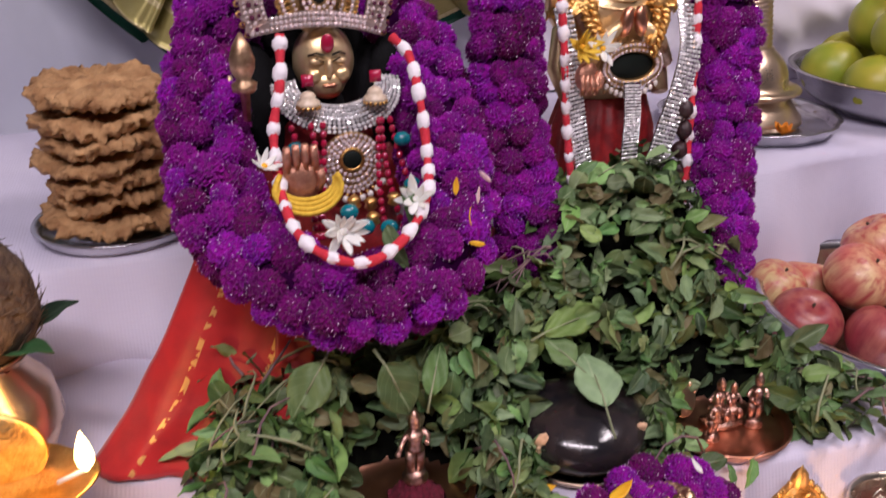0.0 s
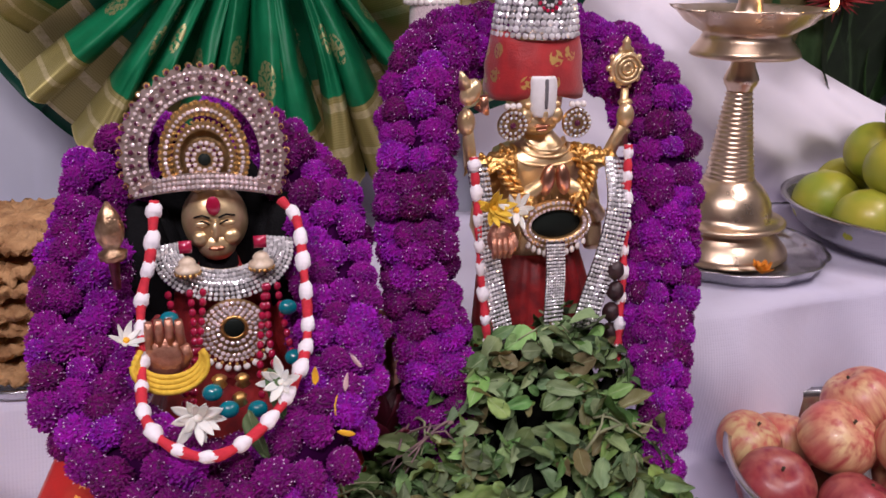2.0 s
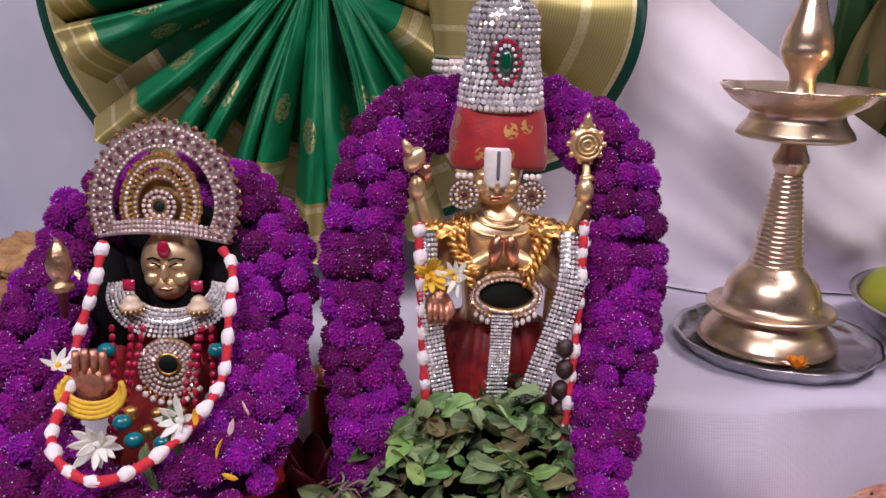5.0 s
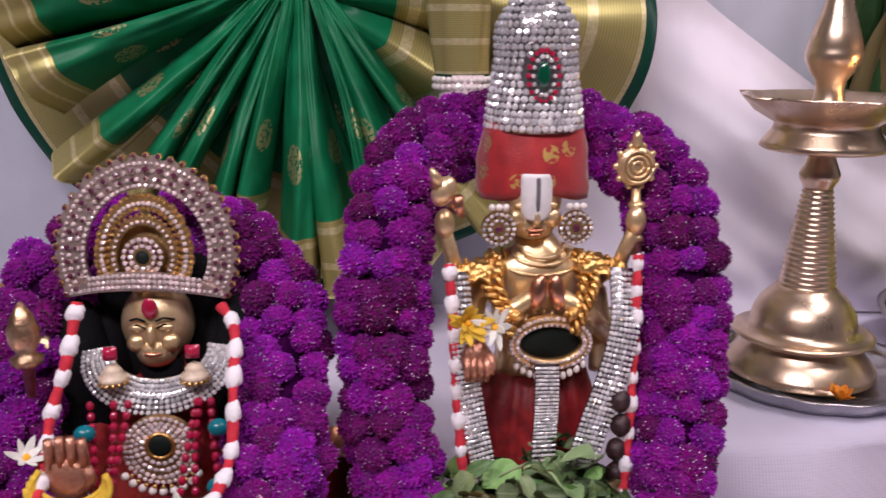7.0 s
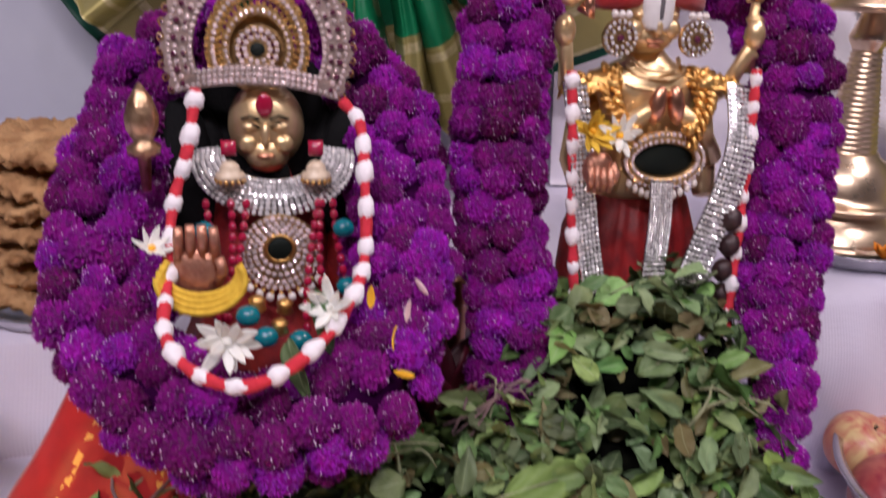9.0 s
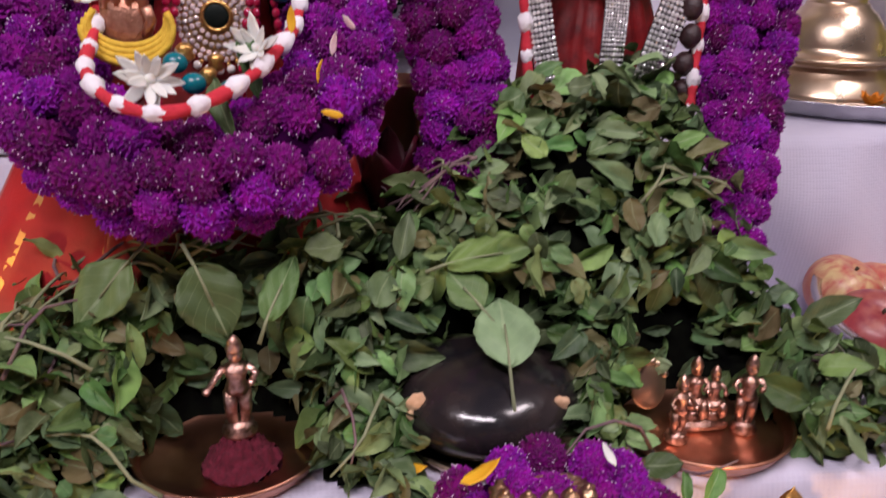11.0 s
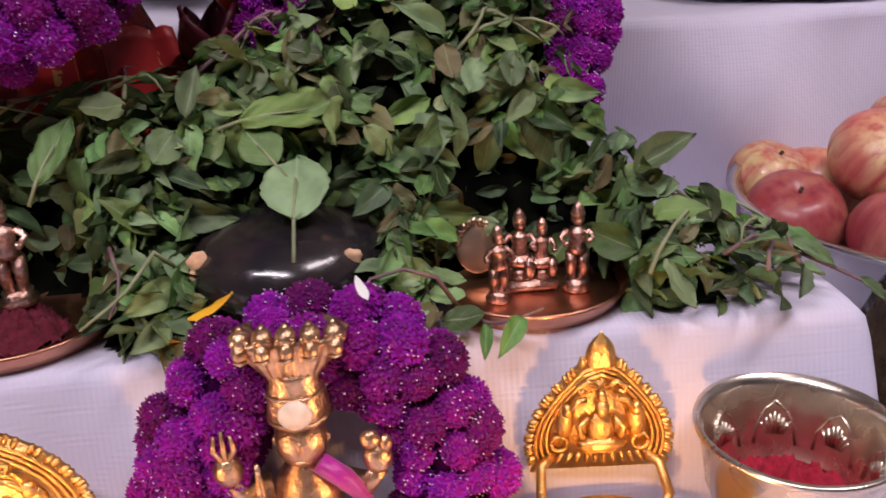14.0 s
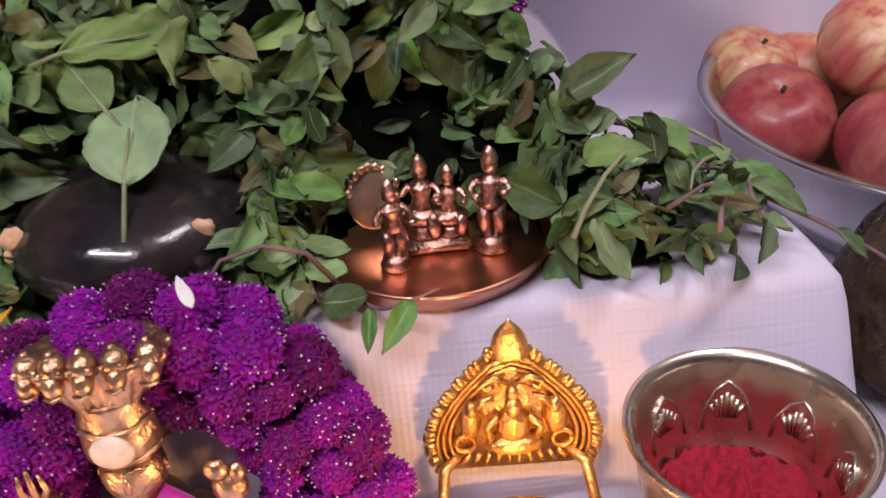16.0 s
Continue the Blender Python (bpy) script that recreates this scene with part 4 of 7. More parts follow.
for sx in (-1, 1):
    for k, (wide, low) in enumerate(((0.030, 1.070), (0.023, 1.080))):
        x0 = SI[0] - 0.002
        gold_chain([(x0 + (wide - 0.004) * sx, 0.190, 1.112), (x0 + (wide + 0.002) * sx, 0.172, 1.098), (x0 + wide * 0.86 * sx, 0.164, 1.086 - 0.003 * k), (x0 + wide * 0.60 * sx, 0.160, low)], (0, 0.014, -0.002))


def shoulder_cap(x, s):
    """A gilt foil shoulder piece: a bent ruffled plate with beads along its edges."""
    g = thing("shoulder_ornament", (x, 0.201, 1.101), "beaded gold shoulder piece with ruffled edge", "ornament", "shoulder ornaments")

    def f(u, v):
        a = -1.3 + 2.5 * v
        r = 0.0125 + 0.0016 * math.sin(22 * v + 9 * u)
        w = 0.031 * (u - 0.35)
        return Vector((s * w, -r * math.sin(a) * 0.9 - 0.004, r * math.cos(a) - 0.006 - 0.36 * max(0, w) + 0.001 * math.sin(30 * u)))
    part("plate", sheet(f, 16, 16, 0.0012), M_YGOLD, g)
    rr = random.Random(7)
    for k in range(26):
        q = f(rr.random(), 0.30 + 0.7 * rr.random())
        b = bmesh.new()
        blob(b, q + Vector((0, -0.0010, 0.0006)), rr.uniform(0.0012, 0.0022), 7, 5)
        part("gold_bead", b, M_YGOLD, g)


shoulder_cap(0.100, -1)
shoulder_cap(0.166, 1)


# ---- flowers and small offerings on the idols ----
def petal_mesh(length, width, curl=0.3, seed=0):
    return leaf_shape(length, width, 0.15, -curl, 0.0, 6, 4, seed, 0.0004)


def blossom(name, place, n, length, width, material, tilt, turn, label, category="flower", seed=0, core=None, group=""):
    """A loose blossom with n petals in two whorls."""
    rnd = random.Random(seed)
    g = thing(name, place, label, category, group)
    g.rotation_euler = (radians(tilt), 0, radians(turn))
    me = mesh_of("petal", petal_mesh(length, width, 0.25, seed), material)
    for k in range(n):
        z = rnd.uniform(0.75, 1.1)
        piece("petal", me, g, Matrix.Rotation(2 * math.pi * k / n + rnd.uniform(-0.2, 0.2), 4, "Z") @ Matrix.Rotation(radians(rnd.uniform(8, 50)), 4, "X") @ Matrix.Diagonal((z, z, z, 1)))
    b = bmesh.new()
    blob(b, (0, 0, 0.001), length * 0.16, 10, 7, wob=0.3)
    part("flower_centre", b, core or M_YPETAL, g)
    return g


blossom("white_flower", (-0.100, 0.072, 1.006), 15, 0.016, 0.0055, M_WPETAL, 70, 10, "fresh white flower tucked on the seated idol", seed=1, core=M_WPETAL)
blossom("white_flower", (-0.056, 0.078, 1.018), 11, 0.013, 0.005, M_WPETAL, 60, -20, "fresh white flower tucked on the seated idol", seed=2, core=M_WPETAL)
blossom("white_flower", (-0.136, 0.114, 1.034), 7, 0.012, 0.0045, M_WPETAL, 40, 60, "fresh white flower tucked on the seated idol", seed=3)
blossom("white_flower", (0.102, 0.160, 1.078), 10, 0.015, 0.0042, M_WPETAL, 70, -25, "cream jasmine flower beside the idol's medallion", seed=4)
blossom("yellow_flower", (0.0865, 0.162, 1.080), 18, 0.014, 0.0050, M_YELLOW, 65, 10, "pale yellow flower beside the idol's medallion", seed=5)
blossom("marigold_flower", (0.4375, 0.362, 0.929), 16, 0.014, 0.008, M_ORANGE, 5, 20, "orange marigold petals lying on the lamp tray", seed=6, core=M_ORANGE)


def palm_plate():
    g = thing("palm_ornament", (-0.1150, 0.110, 1.013), "copper open palm of the seated idol with joined fingers", "ornament")
    b = bmesh.new()
    blob(b, (0, 0, 0.011), (0.0112, 0.0042, 0.0125), 18, 12)
    box(b, (-0.0105, -0.0028, 0.008), (0.0105, 0.0028, 0.022), 0.0015)
    for k in range(4):
        x = -0.0079 + 0.0053 * k
        tube(b, [(x, -0.0004, 0.018), (x, -0.0008, 0.028), (x * 0.98, -0.001, 0.0345 - 0.0011 * abs(k - 1.5))], lambda t: 0.0028 - 0.0006 * t, 9)
    tube(b, [(0.0085, -0.002, 0.006), (0.0115, -0.003, 0.013), (0.0100, -0.004, 0.019)], 0.0026, 8)
    part("palm", b, M_PALM, g)
    for k in range(4):
        b = bmesh.new()
        rx, rz = 0.0165 + 0.0010 * k, 0.0105 + 0.0014 * k
        tube(b, [(0.002 + rx * math.sin(a), -0.0045 - 0.0014 * k - 0.003 * math.cos(a), 0.013 - 0.001 * k - rz * math.cos(a)) for a in [math.radians(-118 + 12 * i + 7 * k) for i in range(19)]], 0.0016, 7)
        part("yellow_thread", b, M_YELLOW, g, "yellow cotton thread wound round the palm")


M_PALM = mat("worn_copper", (0.62, 0.32, 0.22), (0.46, 0.20, 0.13), rough=0.38, metal=0.75, scale=260, bump=0.7, bump_scale=420)
palm_plate()
b = bmesh.new()
blob(b, (0.0915, 0.146, 1.062), (0.0088, 0.0055, 0.0105), 16, 10)
for k in range(4):
    tube(b, [(0.0860 + 0.0037 * k, 0.1425, 1.064), (0.0858 + 0.0038 * k, 0.1395, 1.056), (0.0866 + 0.0034 * k, 0.1420, 1.0505)], lambda t: 0.0023 - 0.0006 * t, 8)
tube(b, [(0.098, 0.143, 1.066), (0.1005, 0.141, 1.060), (0.0985, 0.140, 1.055)], 0.0022, 8)
solo("idol_palm", b, M_PALM, (0, 0.014, -0.002), "small copper palm ornament at the standing idol's waist", "ornament")


def lotus_bud(place):
    b = bmesh.new()
    lathe(b, [(0.002, -0.030), (0.003, -0.014), (0.007, -0.012), (0.0075, -0.008), (0.004, -0.006), (0.007, 0.0), (0.0075, 0.006), (0.005, 0.014), (0.0008, 0.021)], 16, wob=lambda a, r, z: r * (1 + 0.10 * math.sin(6 * a)))
    solo("lotus_bud", b, M_ANTIQUE, place, "bronze lotus bud held beside the seated idol", "ornament")


lotus_bud((-0.140, 0.140, 1.085))


# ---- crown and jewels of the seated idol ----
def halo_crown():
    g = thing("halo_crown", (-0.0885, 0.178, 1.0975), "gilt halo crown set with pink and dark stones", "crown")

    def arch(name, r0, r1, y, thick, material, spikes, zc=0.026, tall=1.0):
        """A flat arch between two radii, its outer edge cut into points."""
        b = bmesh.new()
        n = 72
        rows = []
        for i in range(n + 1):
            a = math.pi * (-0.16 + 1.32 * i / n)
            ro = r1 * (1 + (0.07 * abs(math.sin(spikes * 1.32 * math.pi * i / n / 2)) if spikes else 0))
            rows.append([b.verts.new((r * math.cos(a), yy, zc + r * math.sin(a) * (tall if math.sin(a) > 0 else 1))) for r, yy in ((r0, y - thick / 2), (ro, y - thick / 2), (ro, y + thick / 2), (r0, y + thick / 2))])
        for p, q in zip(rows, rows[1:]):
            for k in range(4):
                b.faces.new((p[k], p[(k + 1) % 4], q[(k + 1) % 4], q[k]))
        b.faces.new(rows[0])
        b.faces.new(rows[-1][::-1])
        return part(name, b, material, g, "", False)
    arch("outer_arch", 0.0350, 0.0490, 0.004, 0.003, M_ROSE, 30, 0.022, 1.14)
    arch("middle_arch", 0.0205, 0.0265, -0.002, 0.004, M_GOLD, 24, 0.022, 1.34)
    arch("inner_arch", 0.0150, 0.0185, -0.004, 0.004, M_GOLD, 18, 0.022, 1.24)
    for name, spec, material in (
            ("pink_stones", [(0.0364, 44, 0.0015, 0.002, 0.026), (0.0398, 30, 0.0017, 0.002, 0.026), (0.0440, 44, 0.0016, 0.002, 0.026), (0.0478, 60, 0.0013, 0.002, 0.026), (0.0238, 34, 0.0016, -0.0045, 0.024), (0.0168, 22, 0.0012, -0.0065, 0.022)], M_PSTONE),
            ("dark_stones", [(0.0448, 22, 0.0021, 0.0004, 0.026), (0.0518, 30, 0.0015, 0.0012, 0.026), (0.0400, 22, 0.0015, 0.0006, 0.026), (0.0086, 10, 0.0011, -0.0088, 0.022)], M_GARNET),
            ("gold_beads", [(0.0272, 34, 0.0014, -0.0040, 0.024), (0.0200, 24, 0.0014, -0.006, 0.022), (0.0520, 30, 0.0025, 0.004, 0.026), (0.0216, 26, 0.0014, -0.0055, 0.024)], M_YGOLD)):
        b = Gems()
        for r, n, s, y, zc in spec:
            for i in range(n + 1):
                a = math.pi * (-0.15 + 1.30 * i / n)
                tall = 1.0 if r < 0.010 or math.sin(a) < 0 else 1.14 if r > 0.030 else 1.32 if r > 0.0205 else 1.24
                gem(b, (r * math.cos(a), y, 0.022 + r * math.sin(a) * tall), s, (0.2 * math.cos(a), -1, 0.2 * math.sin(a)))
        part(name, b, material, g, "", False)
    b = bmesh.new()
    blob(b, (0, 0.002, 0.020), (0.0205, 0.0025, 0.022), 26, 12)
    part("gold_back", b, M_GOLD, g, "dark gold plate behind the rosette")
    b = bmesh.new()
    bmesh.ops.create_cone(b, cap_ends=True, segments=28, radius1=0.0125, radius2=0.0115, depth=0.004, matrix=pose(0, -0.006, 0.022, 90, 0, 0))
    part("rosette", b, M_GOLD, g, "", False)
    b = Gems()
    for r, n, s in ((0.0105, 18, 0.0017), (0.0068, 12, 0.0017)):
        for k in range(n):
            a = 2 * math.pi * k / n
            gem(b, (r * math.cos(a), -0.0082, 0.022 + r * math.sin(a)), s, (0, -1, 0))
    part("rosette_stones", b, M_PSTONE, g, "", False)
    b = bmesh.new()
    blob(b, (0, -0.008, 0.022), (0.0040, 0.0022, 0.0040), 14, 8)
    part("rosette_centre", b, M_ONYX, g, "black round centre stone")
    b = bmesh.new()
    n = 40
    rows = []
    for i in range(n + 1):
        t = 2 * i / n - 1
        x = 0.0455 * t
        y = -0.012 + 0.016 * t * t
        z = -0.004 + 0.007 * (1 - t * t)
        hh = 0.0045 + 0.0065 * math.exp(-(t / 0.75) ** 4)
        rows.append([b.verts.new((x, y, z)), b.verts.new((x, y, z + hh)), b.verts.new((x, y + 0.003, z + hh)), b.verts.new((x, y + 0.003, z))])
    for p, q in zip(rows, rows[1:]):
        for k in range(4):
            b.faces.new((p[k], p[(k + 1) % 4], q[(k + 1) % 4], q[k]))
    b.faces.new(rows[0][::-1])
    b.faces.new(rows[-1])
    part("brow_band", b, M_ROSE, g, "", False)
    b = Gems()
    for j in range(3):
        for i in range(30):
            t = 2 * (i + 0.5) / 30 - 1
            if j == 0 or abs(t) < 0.72:
                gem(b, (0.0445 * t, -0.0123 + 0.016 * t * t, -0.0018 + 0.007 * (1 - t * t) + 0.0033 * j), 0.0016, (0.3 * t, -1, 0.1))
    part("brow_stones", b, M_PSTONE, g, "", False)
    return g


crown = halo_crown()
crown.rotation_euler = (radians(-8), radians(2), 0)
crown.scale = (0.93, 0.93, 0.92)


def collar():
    g = thing("stone_collar", (-0.081, 0.174, 1.056), "broad collar of clear rhinestones on the seated idol", "necklace")
    b, s = bmesh.new(), Gems()
    prev = None
    rows = 7
    for i in range(41):
        a = math.radians(-96 + 192 * i / 40)
        inner = Vector((0.025 * math.sin(a), -0.005 - 0.013 * math.cos(a), 0.012 - 0.012 * math.cos(a)))
        outer = Vector((0.0415 * math.sin(a), -0.009 - 0.021 * math.cos(a), 0.009 - 0.025 * math.cos(a)))
        q = [b.verts.new(inner), b.verts.new(outer), b.verts.new(outer + Vector((0, 0.0012, -0.0004))), b.verts.new(inner + Vector((0, 0.0012, -0.0004)))]
        if prev:
            for k in range(4):
                b.faces.new((prev[k], q[k], q[(k + 1) % 4], prev[(k + 1) % 4]))
        prev = q
        for j in range(rows):
            p = inner.lerp(outer, (j + 0.5) / rows)
            gem(s, p + Vector((0, -0.0003, 0)), 0.00155, (0.35 * math.sin(a) + random.uniform(-0.1, 0.1), -1, 0.35 + random.uniform(-0.1, 0.1)))
    part("backing", b, M_STEEL, g)
    part("rhinestones", s, M_STONE, g, "", False)


collar()


def pendant():
    g = thing("round_pendant", (-0.0785, 0.141, 1.0245), "round gilt pendant with white stones, dark centre and pearl fringe", "pendant")
    b = bmesh.new()
    bmesh.ops.create_cone(b, cap_ends=True, segments=36, radius1=0.0200, radius2=0.0190, depth=0.003, matrix=pose(0, 0.001, -0.003, 90, 0, 0))
    disc = part("disc", b, M_GOLD, g, "", False)
    b = Gems()
    for r, n, c in ((0.0185, 36, -0.003), (0.0155, 30, -0.003), (0.0125, 24, -0.002), (0.0095, 18, -0.001)):
        for k in range(n):
            a = 2 * math.pi * k / n
            gem(b, (r * math.cos(a), -0.0006, c + r * math.sin(a)), 0.0016, (random.uniform(-0.15, 0.15), -1, random.uniform(-0.15, 0.15)))
    part("white_stones", b, M_PSTONE, disc, "", False)
    b = bmesh.new()
    tube(b, [(0.0068 * math.cos(a), -0.001, 0.0068 * math.sin(a)) for a in [i * math.pi / 12 for i in range(25)]], 0.0011, 6, closed_ends=False)
    part("gold_rim", b, M_YGOLD, disc)
    b = bmesh.new()
    blob(b, (0, -0.001, 0), (0.0062, 0.0018, 0.0062), 18, 8)
    part("dark_centre", b, M_ONYX, disc, "near-black flat centre")
    for k in range(9):
        a = math.radians(-145 + 110 * k / 8)
        b = bmesh.new()
        blob(b, (0.0232 * math.cos(a), -0.002, -0.003 + 0.0232 * math.sin(a)), 0.0023, 8, 6)
        part("pearl", b, M_PEARL, g)
    for k in range(9):
        a = math.radians(-140 + 100 * k / 8)
        b = bmesh.new()
        blob(b, (0.0205 * math.cos(a), -0.002, -0.003 + 0.0205 * math.sin(a)), 0.0012, 6, 5)
        part("gold_bead", b, M_YGOLD, g)


pendant()


def jhumka(x):
    g = thing("bell_earring", (x, 0.150, 1.058), "cream and gold bell earring with a red drop above", "earring", "bell earrings")
    b = bmesh.new()
    lathe(b, [(0.0070, 0.0), (0.0074, 0.0015), (0.0070, 0.003), (0.0048, 0.0042), (0.0050, 0.006), (0.0035, 0.008), (0.001, 0.0095)], 18)
    part("bell", b, M_CREAM, g, "cream enamelled bell")
    b = bmesh.new()
    for k in range(14):
        a = 2 * math.pi * k / 14
        blob(b, (0.0068 * math.cos(a), 0.0068 * math.sin(a), -0.0005), 0.0012, 6, 5)
    part("gold_fringe", b, M_YGOLD, g)
    b = bmesh.new()
    gem(b, (0, -0.002, 0.016), 0.0052, (0, -1, 0.1), 0, 4)
    part("red_drop", b, M_RUBY, g, "dark red enamel drop")


jhumka(-0.102)
jhumka(-0.060)

for k, (x, y, z) in enumerate([(-0.114, 0.134, 1.036), (-0.047, 0.136, 1.036), (-0.046, 0.118, 1.012), (-0.092, 0.090, 1.010), (-0.084, 0.084, 1.002), (-0.069, 0.088, 0.998)]):
    b = bmesh.new()
    blob(b, (0, 0, 0), (0.0056, 0.0050, 0.0048), 14, 9)
    solo("turquoise_bead", b, M_TEAL, (x, y, z), "large turquoise blue bead on the seated idol's necklace", "bead", "turquoise beads")
for k, (x, y, z) in enumerate([(-0.088, 0.094, 1.014), (-0.078, 0.090, 1.004), (-0.076, 0.104, 1.008), (-0.062, 0.102, 1.010)]):
    b = bmesh.new()
    lathe(b, [(0.002, -0.004), (0.0042, -0.002), (0.003, 0.0), (0.0042, 0.002), (0.002, 0.004)], 12)
    solo("gold_bead", b, M_YGOLD, (x, y, z), "ribbed gold spacer bead on the necklace", "bead", "gold beads")
b = bmesh.new()
blob(b, (0, 0, 0), (0.0022, 0.0022, 0.0027), 8, 6)
CORAL = mesh_of("coral_bead", b, M_RUBY)
for k in range(6):
    x = -0.114 + 0.007 * k + (0.033 if k > 2 else 0)
    g = thing("coral_string", (0, 0, 0), "string of red coral beads on the seated idol", "necklace", "coral strings")
    for i in range(13):
        t = i / 12
        piece("coral_bead", CORAL, g, Matrix.Translation((x + 0.006 * math.sin(2 * t + k), 0.146 - 0.036 * t, 1.046 - 0.058 * t)))


DARK = mat("dark_seed", (0.035, 0.012, 0.014), (0.02, 0.008, 0.01), rough=0.5, scale=200, bump=0.5, bump_scale=500)
b = bmesh.new()
blob(b, (0, 0, 0), (0.0062, 0.0062, 0.0070), 14, 10, wob=0.15)
SEED = mesh_of("seed_bead", b, DARK)
g = thing("seed_string", (0.002, 0.012, 0), "short string of dark round seeds beside the standing idol", "garland")
for k in range(5):
    piece("seed_bead", SEED, g, Matrix.Translation((0.1755 + 0.0012 * math.sin(2 * k), 0.154, 1.028 - 0.0155 * k)))


# ---- tall brass lamp on a scalloped tray ----
def tall_lamp():
    g = thing("tall_oil_lamp", (0.443, 0.446, TIER2 + 0.008), "tall polished brass oil lamp with one lit wick", "lamp")
    b = bmesh.new()
    lathe(b, [(0.066, 0.0), (0.069, 0.003), (0.067, 0.009), (0.058, 0.020), (0.050, 0.029), (0.049, 0.032), (0.060, 0.0345), (0.0635, 0.0365), (0.0635, 0.0390), (0.060, 0.0405), (0.0485, 0.0415), (0.0478, 0.049), (0.0455, 0.059), (0.041, 0.068), (0.0345, 0.076), (0.0285, 0.0805), (0.0270, 0.084)], 64)
    part("base", b, M_BRASS, g)
    b = bmesh.new()
    prof = []
    for i in range(58):
        t = i / 57
        r = 0.0255 - 0.0125 * t
        prof.append((r + (0.0009 if i % 3 == 1 else -0.0006), 0.082 + 0.094 * t))
    lathe(b, prof, 40)
    part("ribbed_stem", b, M_BRASS, g, "stem ringed with fine grooves")
    b = bmesh.new()
    lathe(b, [(0.013, 0.175), (0.0135, 0.178), (0.0170, 0.184), (0.0178, 0.188), (0.0165, 0.192), (0.0130, 0.200), (0.0108, 0.208), (0.0108, 0.214), (0.018, 0.222)], 36)
    part("knop", b, M_BRASS, g)
    b = bmesh.new()
    lathe(b, [(0.052, 0.211), (0.055, 0.213), (0.053, 0.218), (0.046, 0.227), (0.043, 0.234), (0.050, 0.238), (0.062, 0.245), (0.072, 0.256), (0.0745, 0.259), (0.070, 0.2585), (0.060, 0.250), (0.045, 0.243), (0.016, 0.241)], 80,
          wob=lambda a, r, z: r * (1 + (0.22 if z > 0.252 else 0.0) * max(0, math.cos(5 * (a + 0.35))) ** 14))
    dish = part("oil_dish", b, M_BRASS, g, "dish with five pointed spouts")
    b = bmesh.new()
    lathe(b, [(0.0165, 0.240), (0.0160, 0.248), (0.0135, 0.256), (0.0118, 0.264), (0.0130, 0.272), (0.0190, 0.280), (0.0232, 0.289), (0.0238, 0.296), (0.0225, 0.2985), (0.0230, 0.301), (0.0195, 0.314), (0.0140, 0.330), (0.0105, 0.345), (0.0088, 0.362), (0.0115, 0.368), (0.0115, 0.373), (0.008, 0.378), (0.012, 0.395), (0.004, 0.42)], 40)
    part("finial", b, M_BRASS, g)
    b = bmesh.new()
    tube(b, [(0.044, -0.036, 0.251), (0.060, -0.046, 0.258)], 0.0018, 6)
    part("wick", b, M_COTTONW, dish)
    b = bmesh.new()
    lathe(b, [(0.0008, 0.0), (0.0035, 0.004), (0.0042, 0.008), (0.003, 0.014), (0.0006, 0.020)], 12, (0.061, -0.047), z0=0.258)
    part("flame", b, M_FLAME, dish, "small yellow-white flame")
    return g


tall_lamp()
flame_light("lamp_flame_light", (0.504, 0.396, 1.205), 0.10)


def tray(name, place, r, h, label, material=M_STEEL, scallop=0, wall=0.003, lip=0.006, group="", category="tray"):
    b = bmesh.new()
    lathe(b, [(r * 0.70, 0.0), (r * 0.90, 0.001), (r * 0.94, h * 0.5), (r - lip * 0.3, h * 0.92), (r, h), (r - 0.001, h + 0.0012), (r - lip, h - 0.0006), (r * 0.94 - wall, h * 0.5), (r * 0.89, wall * 0.9), (r * 0.5, wall * 0.8), (0.002, wall * 0.8)], 120,
          wob=(lambda a, q, z: q * (1 + (0.028 * abs(math.sin(scallop * a / 2)) if q > r * 0.85 else 0))) if scallop else None)
    return solo(name, b, material, place, label, category, group)


tray("steel_tray", (0.450, 0.440, TIER2 + 0.003), 0.100, 0.014, "shiny steel tray with scalloped rim under the lamp", scallop=14)


# ---- fruit ----
def fruit_mat(name, c1, c2, c3, streak):
    m = mat(name, c1, c2, rough=0.40, scale=26, vary=0.12, coat=0.10, bump=0.1, bump_scale=300)
    nt = m.node_tree
    p = nt.nodes["Principled BSDF"]
    n = nt.nodes.new("ShaderNodeTexNoise")
    n.inputs["Scale"].default_value = 1.0
    n.inputs["Detail"].default_value = 3
    mp = nt.nodes.new("ShaderNodeMapping")
    mp.inputs["Scale"].default_value = streak
    info = nt.nodes.new("ShaderNodeObjectInfo")
    tex = nt.nodes["Texture Coordinate"]
    nt.links.new(tex.outputs["Object"], mp.inputs["Vector"])
    cmb = nt.nodes.new("ShaderNodeCombineXYZ")
    for k in range(3):
        nt.links.new(maths(nt, "MULTIPLY", info.outputs["Random"], 37.0 + 11 * k), cmb.inputs[k])
    nt.links.new(cmb.outputs[0], mp.inputs["Location"])
    nt.links.new(mp.outputs[0], n.inputs["Vector"])
    mr = nt.nodes.new("ShaderNodeMapRange")
    mr.inputs[1].default_value, mr.inputs[2].default_value = 0.40, 0.70
    nt.links.new(n.outputs["Fac"], mr.inputs[0])
    nt.links.new(mix_col(nt, mr.outputs[0], p.inputs["Base Color"].links[0].from_socket, c3), p.inputs["Base Color"])
    return m


